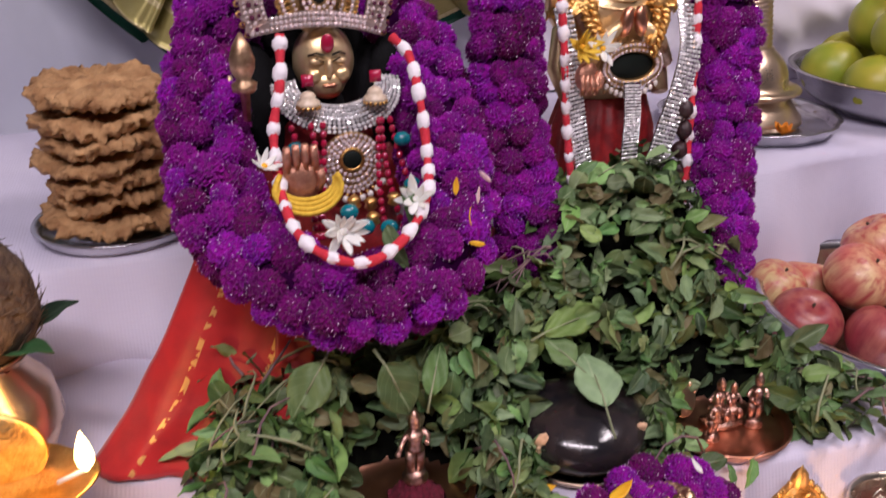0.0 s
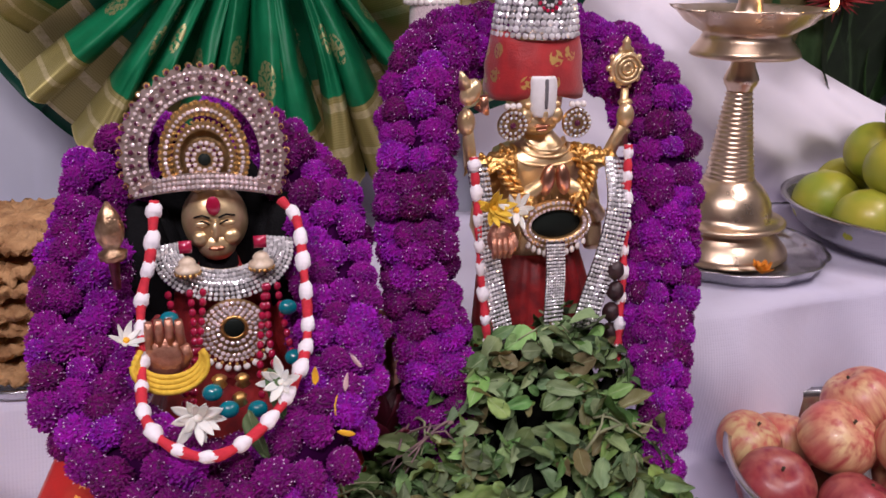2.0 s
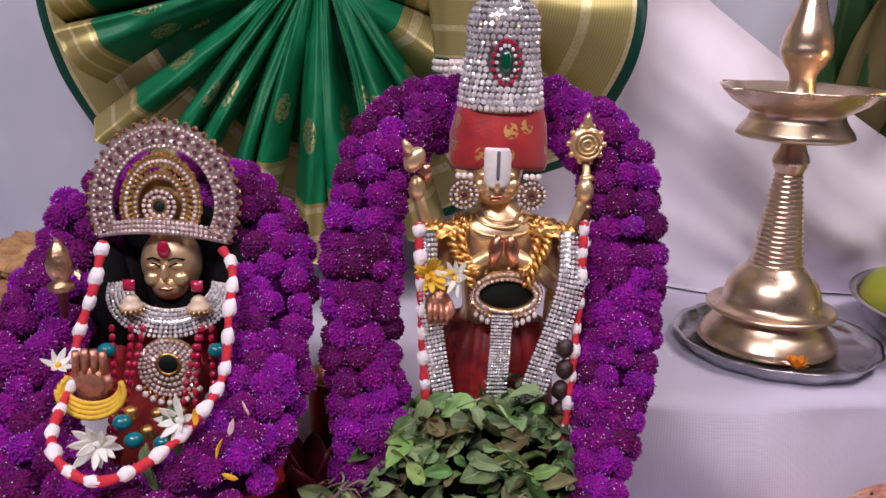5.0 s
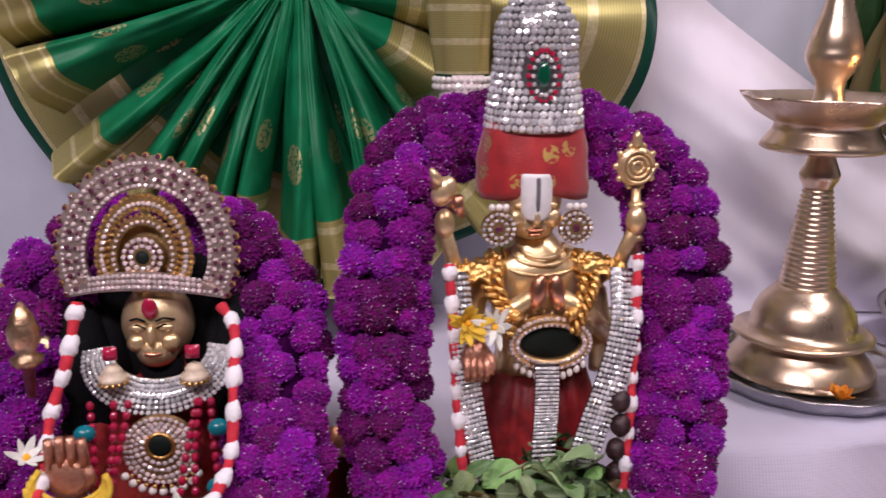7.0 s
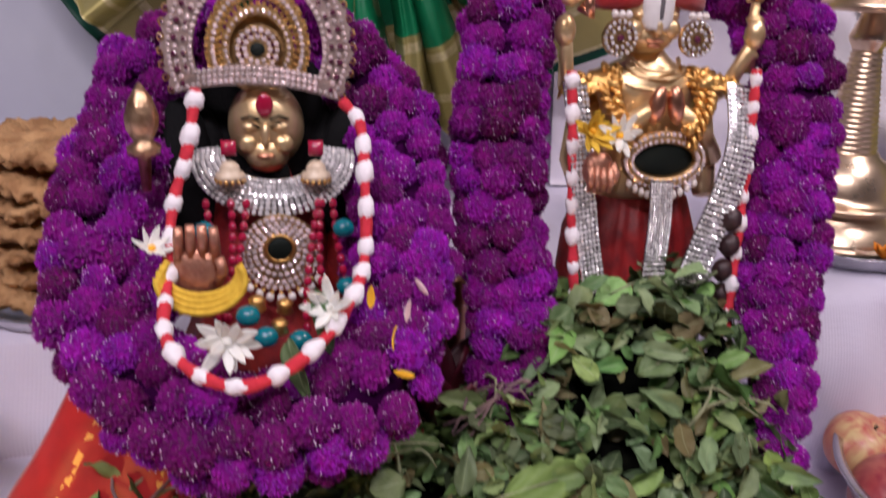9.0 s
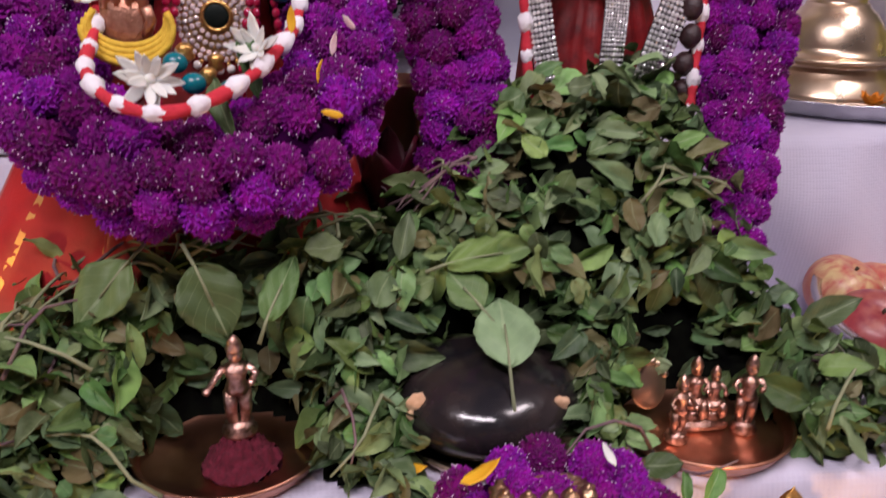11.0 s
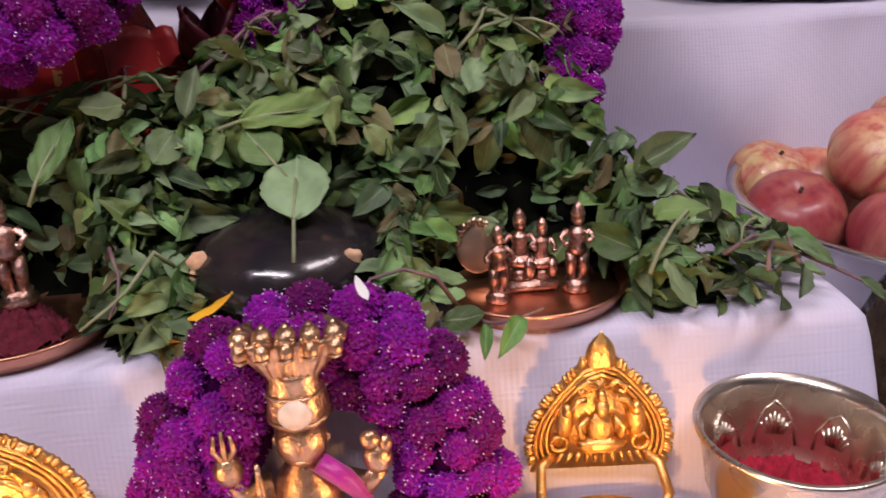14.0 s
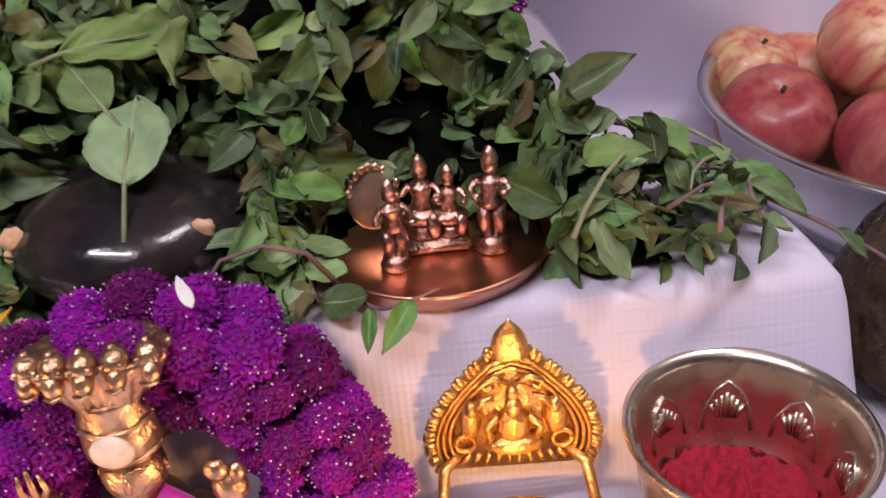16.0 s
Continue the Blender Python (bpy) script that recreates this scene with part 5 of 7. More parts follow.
M_APPLE = fruit_mat("apple_skin", (0.66, 0.48, 0.24), (0.52, 0.16, 0.11), (0.44, 0.075, 0.07), (150, 150, 11))
M_RAPPLE = fruit_mat("red_apple_skin", (0.34, 0.040, 0.060), (0.42, 0.13, 0.10), (0.22, 0.018, 0.035), (110, 110, 9))
M_LIME = fruit_mat("sweet_lime_skin", (0.44, 0.38, 0.04), (0.36, 0.35, 0.03), (0.19, 0.28, 0.025), (14, 14, 14))
M_FSTEM = mat("fruit_stem", (0.05, 0.03, 0.015), rough=0.8)


def apple(place, r, tilt, turn, material=None):
    g = thing("apple", place, "streaked red and yellow apple in the steel basin" if material is None else "dark red apple in the steel basin", "apple", "apples in the basin")
    g.rotation_euler = (radians(tilt[0]), radians(tilt[1]), radians(turn))
    b = bmesh.new()
    prof = []
    for i in range(25):
        t = math.pi * i / 24
        rr = r * math.sin(t) * (1.0 - 0.06 * math.cos(t)) * (1.0 if t < 2.6 else 1.0)
        zz = -r * 0.90 * math.cos(t)
        if t > 2.35:
            zz -= r * 0.24 * ((t - 2.35) / 0.79) ** 2
        if t < 0.6:
            zz += r * 0.14 * ((0.6 - t) / 0.6) ** 2
        prof.append((max(rr, 0.0006), zz))
    lathe(b, prof, 32, wob=lambda a, q, z: q * (1 + 0.025 * math.sin(5 * a + turn) * (1 if z < 0 else 0.4)))
    part("apple_flesh", b, material or M_APPLE, g)
    b = bmesh.new()
    tube(b, [(0, 0, r * 0.58), (0.001, 0.001, r * 0.68), (0.002, 0.001, r * 0.76)], 0.0014, 7)
    part("apple_stem", b, M_FSTEM, g, "short dark stem")
    return g


def lime(place, r, tilt, turn):
    b = bmesh.new()
    prof = [(max(0.0006, r * math.sin(math.pi * i / 20) ** 0.95), -r * 0.95 * math.cos(math.pi * i / 20) + (0.05 * r if i == 20 else 0)) for i in range(21)]
    lathe(b, prof, 28, wob=lambda a, q, z: q * (1 + 0.02 * math.sin(3 * a + turn)))
    ob = solo("sweet_lime", b, M_LIME, place, "yellow-green sweet lime piled in the steel basin", "sweet lime", "sweet limes in the basin")
    ob.rotation_euler = (radians(tilt[0]), radians(tilt[1]), radians(turn))
    return ob


def basin(place, r, h, label):
    b = bmesh.new()
    lathe(b, [(r * 0.55, 0.0), (r * 0.72, 0.002), (r * 0.88, h * 0.45), (r * 0.955, h * 0.95), (r, h), (r, h + 0.002), (r * 0.95, h + 0.0015), (r * 0.945, h * 0.9), (r * 0.86, h * 0.45), (r * 0.70, 0.004), (0.003, 0.004)], 96)
    return solo("steel_basin", b, M_STEEL, place, label, "basin", "steel basins")


AB = (0.460, 0.168, 0.7535)
basin(AB, 0.146, 0.064, "wide steel basin holding apples beside the altar step")
for k, (dx, dy, dz, r, tl, tn, m) in enumerate([
        (-0.0930, 0.038, 0.041, 0.0338, (20, -14), 20, M_RAPPLE), (-0.044, -0.008, 0.039, 0.0335, (25, 10), 70, M_RAPPLE), (-0.045, 0.096, 0.042, 0.0330, (24, 6), 130, None),
        (-0.034, 0.042, 0.077, 0.0345, (30, -12), 50, None), (-0.004, -0.070, 0.040, 0.0335, (20, 15), 210, None), (0.034, 0.018, 0.040, 0.0340, (10, -20), 10, None), (0.022, 0.092, 0.042, 0.0335, (5, 5), 90, None),
        (0.070, -0.050, 0.041, 0.0330, (8, 4), 10, M_RAPPLE), (0.010, 0.000, 0.086, 0.0330, (24, -6), 160, None), (0.008, 0.068, 0.094, 0.0345, (34, -10), 240, None), (0.090, 0.060, 0.042, 0.0335, (14, -4), 300, None),
        (-0.086, 0.092, 0.051, 0.0300, (18, 8), 20, None)]):
    apple((AB[0] + dx, AB[1] + dy, AB[2] + dz), r, tl, tn, m)

LB = (0.688, 0.436, TIER2 + 0.004)
basin(LB, 0.150, 0.045, "wide steel basin heaped with sweet limes")
R = 0.036
for k, (dx, dy, dz) in enumerate([(-0.10, -0.035, 0.043), (-0.052, -0.092, 0.043), (0.025, -0.10, 0.043), (-0.095, 0.04, 0.043), (-0.03, -0.01, 0.043), (0.06, -0.03, 0.043), (-0.03, 0.09, 0.043), (0.05, 0.07, 0.043),
                                  (-0.068, -0.030, 0.097), (-0.018, -0.058, 0.097), (-0.04, 0.035, 0.098), (0.025, 0.0, 0.099), (-0.03, -0.008, 0.148)]):
    lime((LB[0] + dx, LB[1] + dy, LB[2] + dz), R * (0.96 + 0.02 * (k % 4)), (17 * k % 40, 23 * k % 50), 37 * k)

# ---- fried biscuits on a steel plate ----
BP = (-0.234, 0.345, TIER2 + 0.002)
tray("steel_plate", BP, 0.068, 0.010, "round steel plate under the stacked biscuits", category="plate")
zz = BP[2] + 0.010
for k in range(7):
    rnd = random.Random(k + 40)
    b = bmesh.new()
    h = rnd.uniform(0.0105, 0.0130)
    r = rnd.uniform(0.046, 0.055)
    lathe(b, [(r * 0.7, 0.0), (r * 0.93, 0.001), (r * 0.97, h * 0.2), (r * 0.99, h * 0.35), (r, h * 0.5), (r * 0.99, h * 0.65), (r * 0.96, h * 0.82), (r * 0.90, h * 0.95), (r * 0.80, h), (r * 0.6, h * 0.9), (r * 0.3, h), (0.002, h * 0.95)], 150,
          wob=lambda a, q, z: q * (1 + 0.09 * noise.noise((3.5 * math.cos(a), 3.5 * math.sin(a), k * 3.1 + 60 * z)) + 0.13 * noise.noise((9 * math.cos(a), 9 * math.sin(a), k * 5.7 + 190 * z)) + 0.07 * noise.noise((26 * math.cos(a), 26 * math.sin(a), k * 5.7 + 400 * z))))
    for v in b.verts:
        v.co.z += 0.0085 * noise.noise((v.co.x * 34, v.co.y * 34, k * 2.3)) + 0.0050 * noise.noise((v.co.x * 160, v.co.y * 160, k))
    ob = solo("fried_biscuit", b, M_BISCUIT, (BP[0] + rnd.uniform(-0.004, 0.004), BP[1] + rnd.uniform(-0.004, 0.004), zz), "rough brown fried biscuit in a stack", "biscuit", "stacked biscuits")
    ob.rotation_euler = (radians(rnd.uniform(-4, 4)), radians(rnd.uniform(-4, 4)), rnd.uniform(0, 6))
    zz += 0.0168


# ---- green sari spread as a fan ----
def sari_mat():
    """Green silk with a gold zari field towards the hem, gold sprigs and a dark green selvedge; u runs along the fan, v from waist to hem."""
    m = mat("green_zari_silk", (0.008, 0.185, 0.075), (0.004, 0.130, 0.050), rough=0.48, scale=35, spec=0.22, bump=0.15, bump_scale=900)
    nt = m.node_tree
    p = nt.nodes["Principled BSDF"]
    sep = uv_nodes(nt)
    u, v = sep.outputs[0], sep.outputs[1]
    n = nt.nodes.new("ShaderNodeTexNoise")
    n.inputs["Scale"].default_value = 260
    nt.links.new(nt.nodes["Texture Coordinate"].outputs["Object"], n.inputs["Vector"])
    start = maths(nt, "ADD", 0.60, maths(nt, "MULTIPLY", maths(nt, "GREATER_THAN", u, 0.69), -0.34))
    field = maths(nt, "GREATER_THAN", v, start)
    lines = maths(nt, "GREATER_THAN", maths(nt, "FRACT", maths(nt, "MULTIPLY", v, 110)), 0.30)
    band = maths(nt, "GREATER_THAN", maths(nt, "FRACT", maths(nt, "MULTIPLY", v, 6.1)), 0.80)
    fu = maths(nt, "SUBTRACT", maths(nt, "FRACT", maths(nt, "MULTIPLY", u, 26)), 0.5)
    fv = maths(nt, "SUBTRACT", maths(nt, "FRACT", maths(nt, "MULTIPLY", v, 3.6)), 0.5)
    d = maths(nt, "ADD", maths(nt, "POWER", maths(nt, "MULTIPLY", fu, 2.4), 2), maths(nt, "POWER", maths(nt, "MULTIPLY", fv, 2.9), 2))
    sprig = maths(nt, "MULTIPLY", maths(nt, "LESS_THAN", d, 0.26), maths(nt, "GREATER_THAN", n.outputs["Fac"], 0.47))
    sprig = maths(nt, "MULTIPLY", sprig, maths(nt, "GREATER_THAN", v, 0.3))
    gold_tone = mix_col(nt, lines, (0.31, 0.275, 0.095), (0.40, 0.345, 0.135))
    gold_tone = mix_col(nt, maths(nt, "MULTIPLY", band, maths(nt, "MULTIPLY", n.outputs["Fac"], 1.3)), gold_tone, (0.66, 0.58, 0.34))
    base = mix_col(nt, maths(nt, "MULTIPLY", sprig, 0.85), p.inputs["Base Color"].links[0].from_socket, (0.42, 0.38, 0.18))
    base = mix_col(nt, field, base, gold_tone)
    p.inputs["Roughness"].default_value = 0.42
    hem = maths(nt, "GREATER_THAN", v, 0.965)
    base = mix_col(nt, hem, base, (0.004, 0.045, 0.028))
    nt.links.new(base, p.inputs["Base Color"])
    metal = maths(nt, "MULTIPLY", maths(nt, "MAXIMUM", field, sprig), maths(nt, "SUBTRACT", 1, hem))
    nt.links.new(maths(nt, "MULTIPLY", metal, 0.5), p.inputs["Metallic"])
    return m


M_SARI = sari_mat()


def sari_fan():
    """A fan of knife pleats in the middle, broad soft folds at both sides."""
    c = Vector((-0.030, 0.575, 1.272))
    folds = [0.26, 0.325, 0.375, 0.415, 0.462, 0.505, 0.552, 0.60, 0.66]

    def f(u, v):
        ang, pleat = u, 0.0
        for k, (p, q) in enumerate(zip(folds, folds[1:])):
            if p <= u < q:
                t = (u - p) / (q - p)
                ang = p + (q - p) * (1.30 * t - 0.06) + 0.004 * math.sin(5 * v + 2 * k)
                pleat = (0.75 + 0.35 * math.sin(k * 1.9)) * (t ** 0.8 if t < 0.93 else t ** 0.8 * (1 - (t - 0.93) / 0.07))
        side = smoothstep(0.24, 0.31, u) * (1 - smoothstep(0.64, 0.78, u))
        a = math.radians(165 + 215 * ang)
        rmax = 0.30 + 0.055 * smoothstep(0.62, 0.9, u) + (0.005 * math.sin(9 * u + 1) if u < 0.5 else 0.018 * math.sin(9 * u + 1) - 0.022 * abs(math.sin(u * 15 + 1.1))) * (1 - side) + 0.012 * pleat
        r = 0.010 + (rmax - 0.010) * v
        broad = abs(math.sin(u * 15 + 0.9 * math.sin(14 * u) + 1.1 * v + 0.4)) ** 0.8
        y = -0.020 * pleat * smoothstep(0.0, 0.6, v) + 0.078 * side * smoothstep(0.0, 0.3, v)
        y += -(0.030 if u < 0.5 else 0.085) * broad * (1 - side) * smoothstep(0.05, 0.5, v) * (1 - 0.35 * v)
        y += 0.008 * noise.noise((u * 18, v * 4, 0)) - 0.020 * v * side + (0.045 if u < 0.5 else 0.0) * v * (1 - side)
        if u < 0.25:
            y += -0.030 * math.exp(-((v - 0.60) / 0.13) ** 2) * math.exp(-((u - 0.13) / 0.05) ** 2)
        return c + Vector((r * math.cos(a), y, r * math.sin(a)))
    return sheet(f, 560, 44, Vector((0, 0.0014, 0)))


sari = thing("green_silk_sari", (0, 0, 0), "green and gold silk sari pleated into a fan behind the idols", "sari")
part("spread_field", sari_fan(), M_SARI, sari)


def pleat(k, angle, half, reach, deep, lean):
    """One bold rounded pleat from the knot to its gold-bordered end."""
    c = Vector((-0.030, 0.560, 1.272))

    rr = random.Random(k + 60)
    wave, drift, gold = rr.uniform(0, 6), rr.uniform(-0.07, 0.07) * (0.3 if half > 6 else 1), rr.uniform(0.62, 0.78) if half < 6 else 0.84
    root = c + Vector((0.006 * (k - 6.5), 0.004 * (k % 3), 0.004 * math.sin(k)))

    def f(u, v):
        s = 2 * u - 1
        a = math.radians(angle) + drift * math.sin(2.6 * v + wave) + 0.05 * v * v * math.sin(wave)
        r = 0.004 + (reach - 0.004) * v
        w = (0.005 + 0.86 * (r * math.radians(half))) * (1 + 0.18 * math.sin(4 * v + wave))
        side = w * (math.sin(1.30 * s) + 0.30 * lean * (1 - s * s))
        bulge = math.cos(1.85 * s) if s * lean < 0 else math.cos(1.85 * abs(s) ** 1.7)
        dep = (0.006 + 1.5 * deep * smoothstep(0.0, 0.65, v)) * bulge
        dep += 0.004 * math.sin(7 * s + wave + 2.5 * v) * v + 0.006 * noise.noise((2.5 * s + 5 * k, 4 * v, k))
        return root + Vector((r * math.cos(a) - side * math.sin(a), -dep - 0.020 * v, r * math.sin(a) + side * math.cos(a)))
    bm = sheet(f, 26, 40, Vector((0, 0.0014, 0)))
    lay = bm.loops.layers.uv.active
    for face in bm.faces:
        for loop in face.loops:
            u, v = loop[lay].uv
            loop[lay].uv = (0.02 + 0.052 * k + (0.050 if half < 6 else 0.075) * u, v * 0.60 / gold if v < gold else 0.60 + (v - gold) / (1 - gold) * 0.36)
    part("pleat", bm, M_SARI, sari)


for k, (angle, half, reach, deep, lean) in enumerate([(186, 9.0, 0.212, 0.026, -1), (203, 8.0, 0.218, 0.030, -0.8), (225, 3.6, 0.255, 0.020, 1), (231.5, 3.8, 0.265, 0.026, 1), (240, 3.4, 0.275, 0.022, 0.6), (248, 3.9, 0.29, 0.030, 1), (257, 3.5, 0.285, 0.024, -0.5),
                                                      (266.5, 5.2, 0.295, 0.026, 0.4), (277.5, 4.2, 0.29, 0.030, -0.6), (286, 3.4, 0.28, 0.024, -1), (295, 4.4, 0.275, 0.030, -1), (305, 4.0, 0.27, 0.022, -1)]):
    pleat(k, angle, half, reach, deep, lean)


def sleeve():
    def f(u, v):
        a = 2 * math.pi * u
        r = 0.034 - 0.012 * v
        r *= 1 + 0.06 * math.sin(7 * a + 4 * v)
        return Vector((0.105 + 0.012 * v + r * math.cos(a), 0.455 + 0.8 * r * math.sin(a), 1.36 - 0.165 * v))
    return sheet(f, 40, 16)


part("sleeve", sleeve(), M_SARI, sari, "olive gold sleeve of the sari")
b = bmesh.new()
blob(b, (0, 0, 0), 0.0030, 8, 6)
PEARL = mesh_of("pearl", b, M_PEARL)
for row in range(2):
    for k in range(26):
        a = 2 * math.pi * k / 26
        piece("pearl", PEARL, sari, Matrix.Translation((0.117 + 0.0235 * math.cos(a), 0.455 + 0.019 * math.sin(a), 1.196 - 0.006 * row)))
b = bmesh.new()
lathe(b, [(0.021, 1.15), (0.0215, 1.165), (0.0205, 1.185), (0.020, 1.20)], 24, (0.117, 0.455))
part("cuff", b, M_PSTONE, sari, "pale sparkling cuff")


# ---- red silk skirt cloth under the seated idol ----
def gold_spot_red():
    m = mat("red_zari_silk", (0.46, 0.014, 0.016), (0.34, 0.010, 0.014), rough=0.42, scale=60, sheen=0.3, bump=0.2, bump_scale=700)
    nt = m.node_tree
    p = nt.nodes["Principled BSDF"]
    sep = uv_nodes(nt)
    n = nt.nodes.new("ShaderNodeTexNoise")
    n.inputs["Scale"].default_value = 170
    nt.links.new(nt.nodes["Texture Coordinate"].outputs["Object"], n.inputs["Vector"])
    w = maths(nt, "ABSOLUTE", maths(nt, "SUBTRACT", maths(nt, "FRACT", maths(nt, "MULTIPLY", sep.outputs[0], 2.0)), 0.5))
    fac = maths(nt, "MULTIPLY", maths(nt, "LESS_THAN", w, 0.040), maths(nt, "GREATER_THAN", n.outputs["Fac"], 0.53))
    nt.links.new(mix_col(nt, fac, p.inputs["Base Color"].links[0].from_socket, (0.70, 0.40, 0.14)), p.inputs["Base Color"])
    nt.links.new(maths(nt, "MULTIPLY", fac, 0.7), p.inputs["Metallic"])
    return m


M_ZRED = gold_spot_red()


def red_panel(top_a, top_b, low_a, low_b, folds, deep, seed):
    ta, tb, la, lb = (Vector(q) for q in (top_a, top_b, low_a, low_b))

    def f(u, v):
        q = ta.lerp(tb, u).lerp(la.lerp(lb, u), v)
        s = math.sin(folds * math.pi * u + 0.6 * math.sin(3 * u + seed))
        return q + Vector((0.0, -deep * s * (0.35 + v), 0.003 * noise.noise((u * 6, v * 5, seed)) - 0.012 * math.sin(math.pi * v)))
    return sheet(f, 48, 24, 0.0012)


skirt = thing("red_silk_cloth", (0, 0, 0), "red silk cloth with gold spots falling from the seated idol", "cloth")
part("side_fall", red_panel((-0.176, 0.160, 0.970), (-0.105, 0.115, 0.935), (-0.262, 0.138, 0.838), (-0.165, 0.055, 0.838), 2.3, 0.010, 1), M_ZRED, skirt)
part("front_fall", red_panel((-0.135, 0.125, 0.945), (-0.040, 0.125, 0.945), (-0.150, 0.100, 0.838), (-0.030, 0.104, 0.838), 4.2, 0.008, 2), M_ZRED, skirt)
part("far_fall", red_panel((-0.055, 0.125, 0.955), (-0.012, 0.155, 0.950), (-0.040, 0.090, 0.838), (0.026, 0.135, 0.838), 2.6, 0.008, 3), M_ZRED, skirt)


# ---- heap of holy basil ----
def cap(x):
    pts = [(-0.205, 0.0), (-0.190, 0.030), (-0.165, 0.055), (-0.12, 0.068), (-0.04, 0.082), (0.02, 0.092), (0.06, 0.125), (0.09, 0.158), (0.165, 0.158), (0.185, 0.125), (0.200, 0.075), (0.215, 0.026), (0.27, 0.010), (0.29, 0.0)]
    for (a, h), (c, k) in zip(pts, pts[1:]):
        if a <= x <= c:
            return h + (k - h) * (x - a) / (c - a)
    return 0.0


PLATES = [(-0.0755, 0.0455, 0.0455), (0.0450, 0.049, 0.0425), (0.153, 0.043, 0.046)]


def heap_height(x, y):
    h = min(cap(x), 0.016 + 1.02 * max(0, y - 0.012))
    for px, py, pr in PLATES:
        d = math.hypot((x - px), (y - py + 0.012) / 1.1) / (pr + 0.004)
        if d < 1.15:
            h = min(h, h * smoothstep(0.80, 1.06, d))
    if x > 0.185:
        h *= 1 - smoothstep(0.06, 0.085, y - 0.8 * max(0, 0.205 - x))
    if y > 0.17:
        h *= 1 - smoothstep(0.17, 0.215, y)
    return h


# added inner sheet: its near-black colour paints the gaps' shade
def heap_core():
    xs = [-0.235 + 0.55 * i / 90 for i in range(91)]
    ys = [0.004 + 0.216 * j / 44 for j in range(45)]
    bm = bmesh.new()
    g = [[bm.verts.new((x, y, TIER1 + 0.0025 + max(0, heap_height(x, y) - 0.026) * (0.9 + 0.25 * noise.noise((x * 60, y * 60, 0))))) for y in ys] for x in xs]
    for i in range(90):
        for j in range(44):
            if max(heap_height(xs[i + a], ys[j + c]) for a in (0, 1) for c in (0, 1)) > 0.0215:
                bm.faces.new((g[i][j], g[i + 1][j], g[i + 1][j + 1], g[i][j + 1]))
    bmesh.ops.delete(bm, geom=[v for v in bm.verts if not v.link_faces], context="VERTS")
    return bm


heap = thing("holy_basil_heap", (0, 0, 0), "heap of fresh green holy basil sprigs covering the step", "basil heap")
part("leaf_litter", heap_core(), M_HEAP_SHADE, heap, "near-black sheet added under the leaves for the shade between them")
LEAVES = [mesh_of("leaf", leaf_shape(0.023 + 0.0036 * (i % 4), 0.0125 + 0.0017 * (i % 5), 0.12 + 0.26 * (i % 4), (-0.20, 0.10, 0.36, 0.62)[(i * 7) % 4], 0.035, 10, 6, i, 0.0, 0.62 + 0.09 * (i % 4), 0.035), M_LEAF) for i in range(18)]


def leaf_pose(x, y, rnd, up=0.0, size=1.0):
    """A leaf that lies on the heap, falling outwards and forwards."""
    e = 0.006
    gx = (heap_height(x + e, y) - heap_height(x - e, y)) / (2 * e)
    gy = (heap_height(x, y + e) - heap_height(x, y - e)) / (2 * e)
    n = Vector((-0.5 * gx, -0.55 * gy, 1)).normalized()
    n = (n + Vector((rnd.gauss(0, 0.85), rnd.gauss(-0.10, 0.85), rnd.gauss(0, 0.25)))).normalized()
    way = Vector((rnd.uniform(-1, 1), rnd.uniform(-1, 0.55), rnd.uniform(-0.25, 0.25)))
    way = (way - n * way.dot(n)).normalized()
    s = way.cross(n)
    m = Matrix((s, way, n)).transposed().to_4x4()
    z = size * rnd.uniform(0.38, 1.0) * (1.25 if rnd.random() < 0.15 else 1.0)
    return Matrix.Translation((x, y, TIER1 + 0.002 + heap_height(x, y) + up)) @ m @ Matrix.Diagonal((z, z, z, 1))


rnd = random.Random(11)
spots = []
while len(spots) < 1500:
    x, y = rnd.uniform(-0.205, 0.312), rnd.uniform(0.004, 0.190)
    h = heap_height(x, y)
    if h > 0.009 + 0.004 * rnd.random() and noise.noise((x * 34, y * 40, 4)) > -0.16 + 0.1 * rnd.random():
        e = 0.008
        steep = abs(heap_height(x, y + e) - heap_height(x, y - e)) + abs(heap_height(x + e, y) - heap_height(x - e, y))
        if rnd.random() < 0.35 + 26 * steep:
            spots.append((x, y))
rest = bmesh.new()
uvl = rest.loops.layers.uv.new("UVMap")


def add_leaf(bm, lay, me, m):
    vs = [bm.verts.new(m @ v.co) for v in me.vertices]
    uv = me.uv_layers["UVMap"].data
    for poly in me.polygons:
        f = bm.faces.new([vs[k] for k in poly.vertices])
        for loop, li in zip(f.loops, poly.loop_indices):
            loop[lay].uv = uv[li].uv


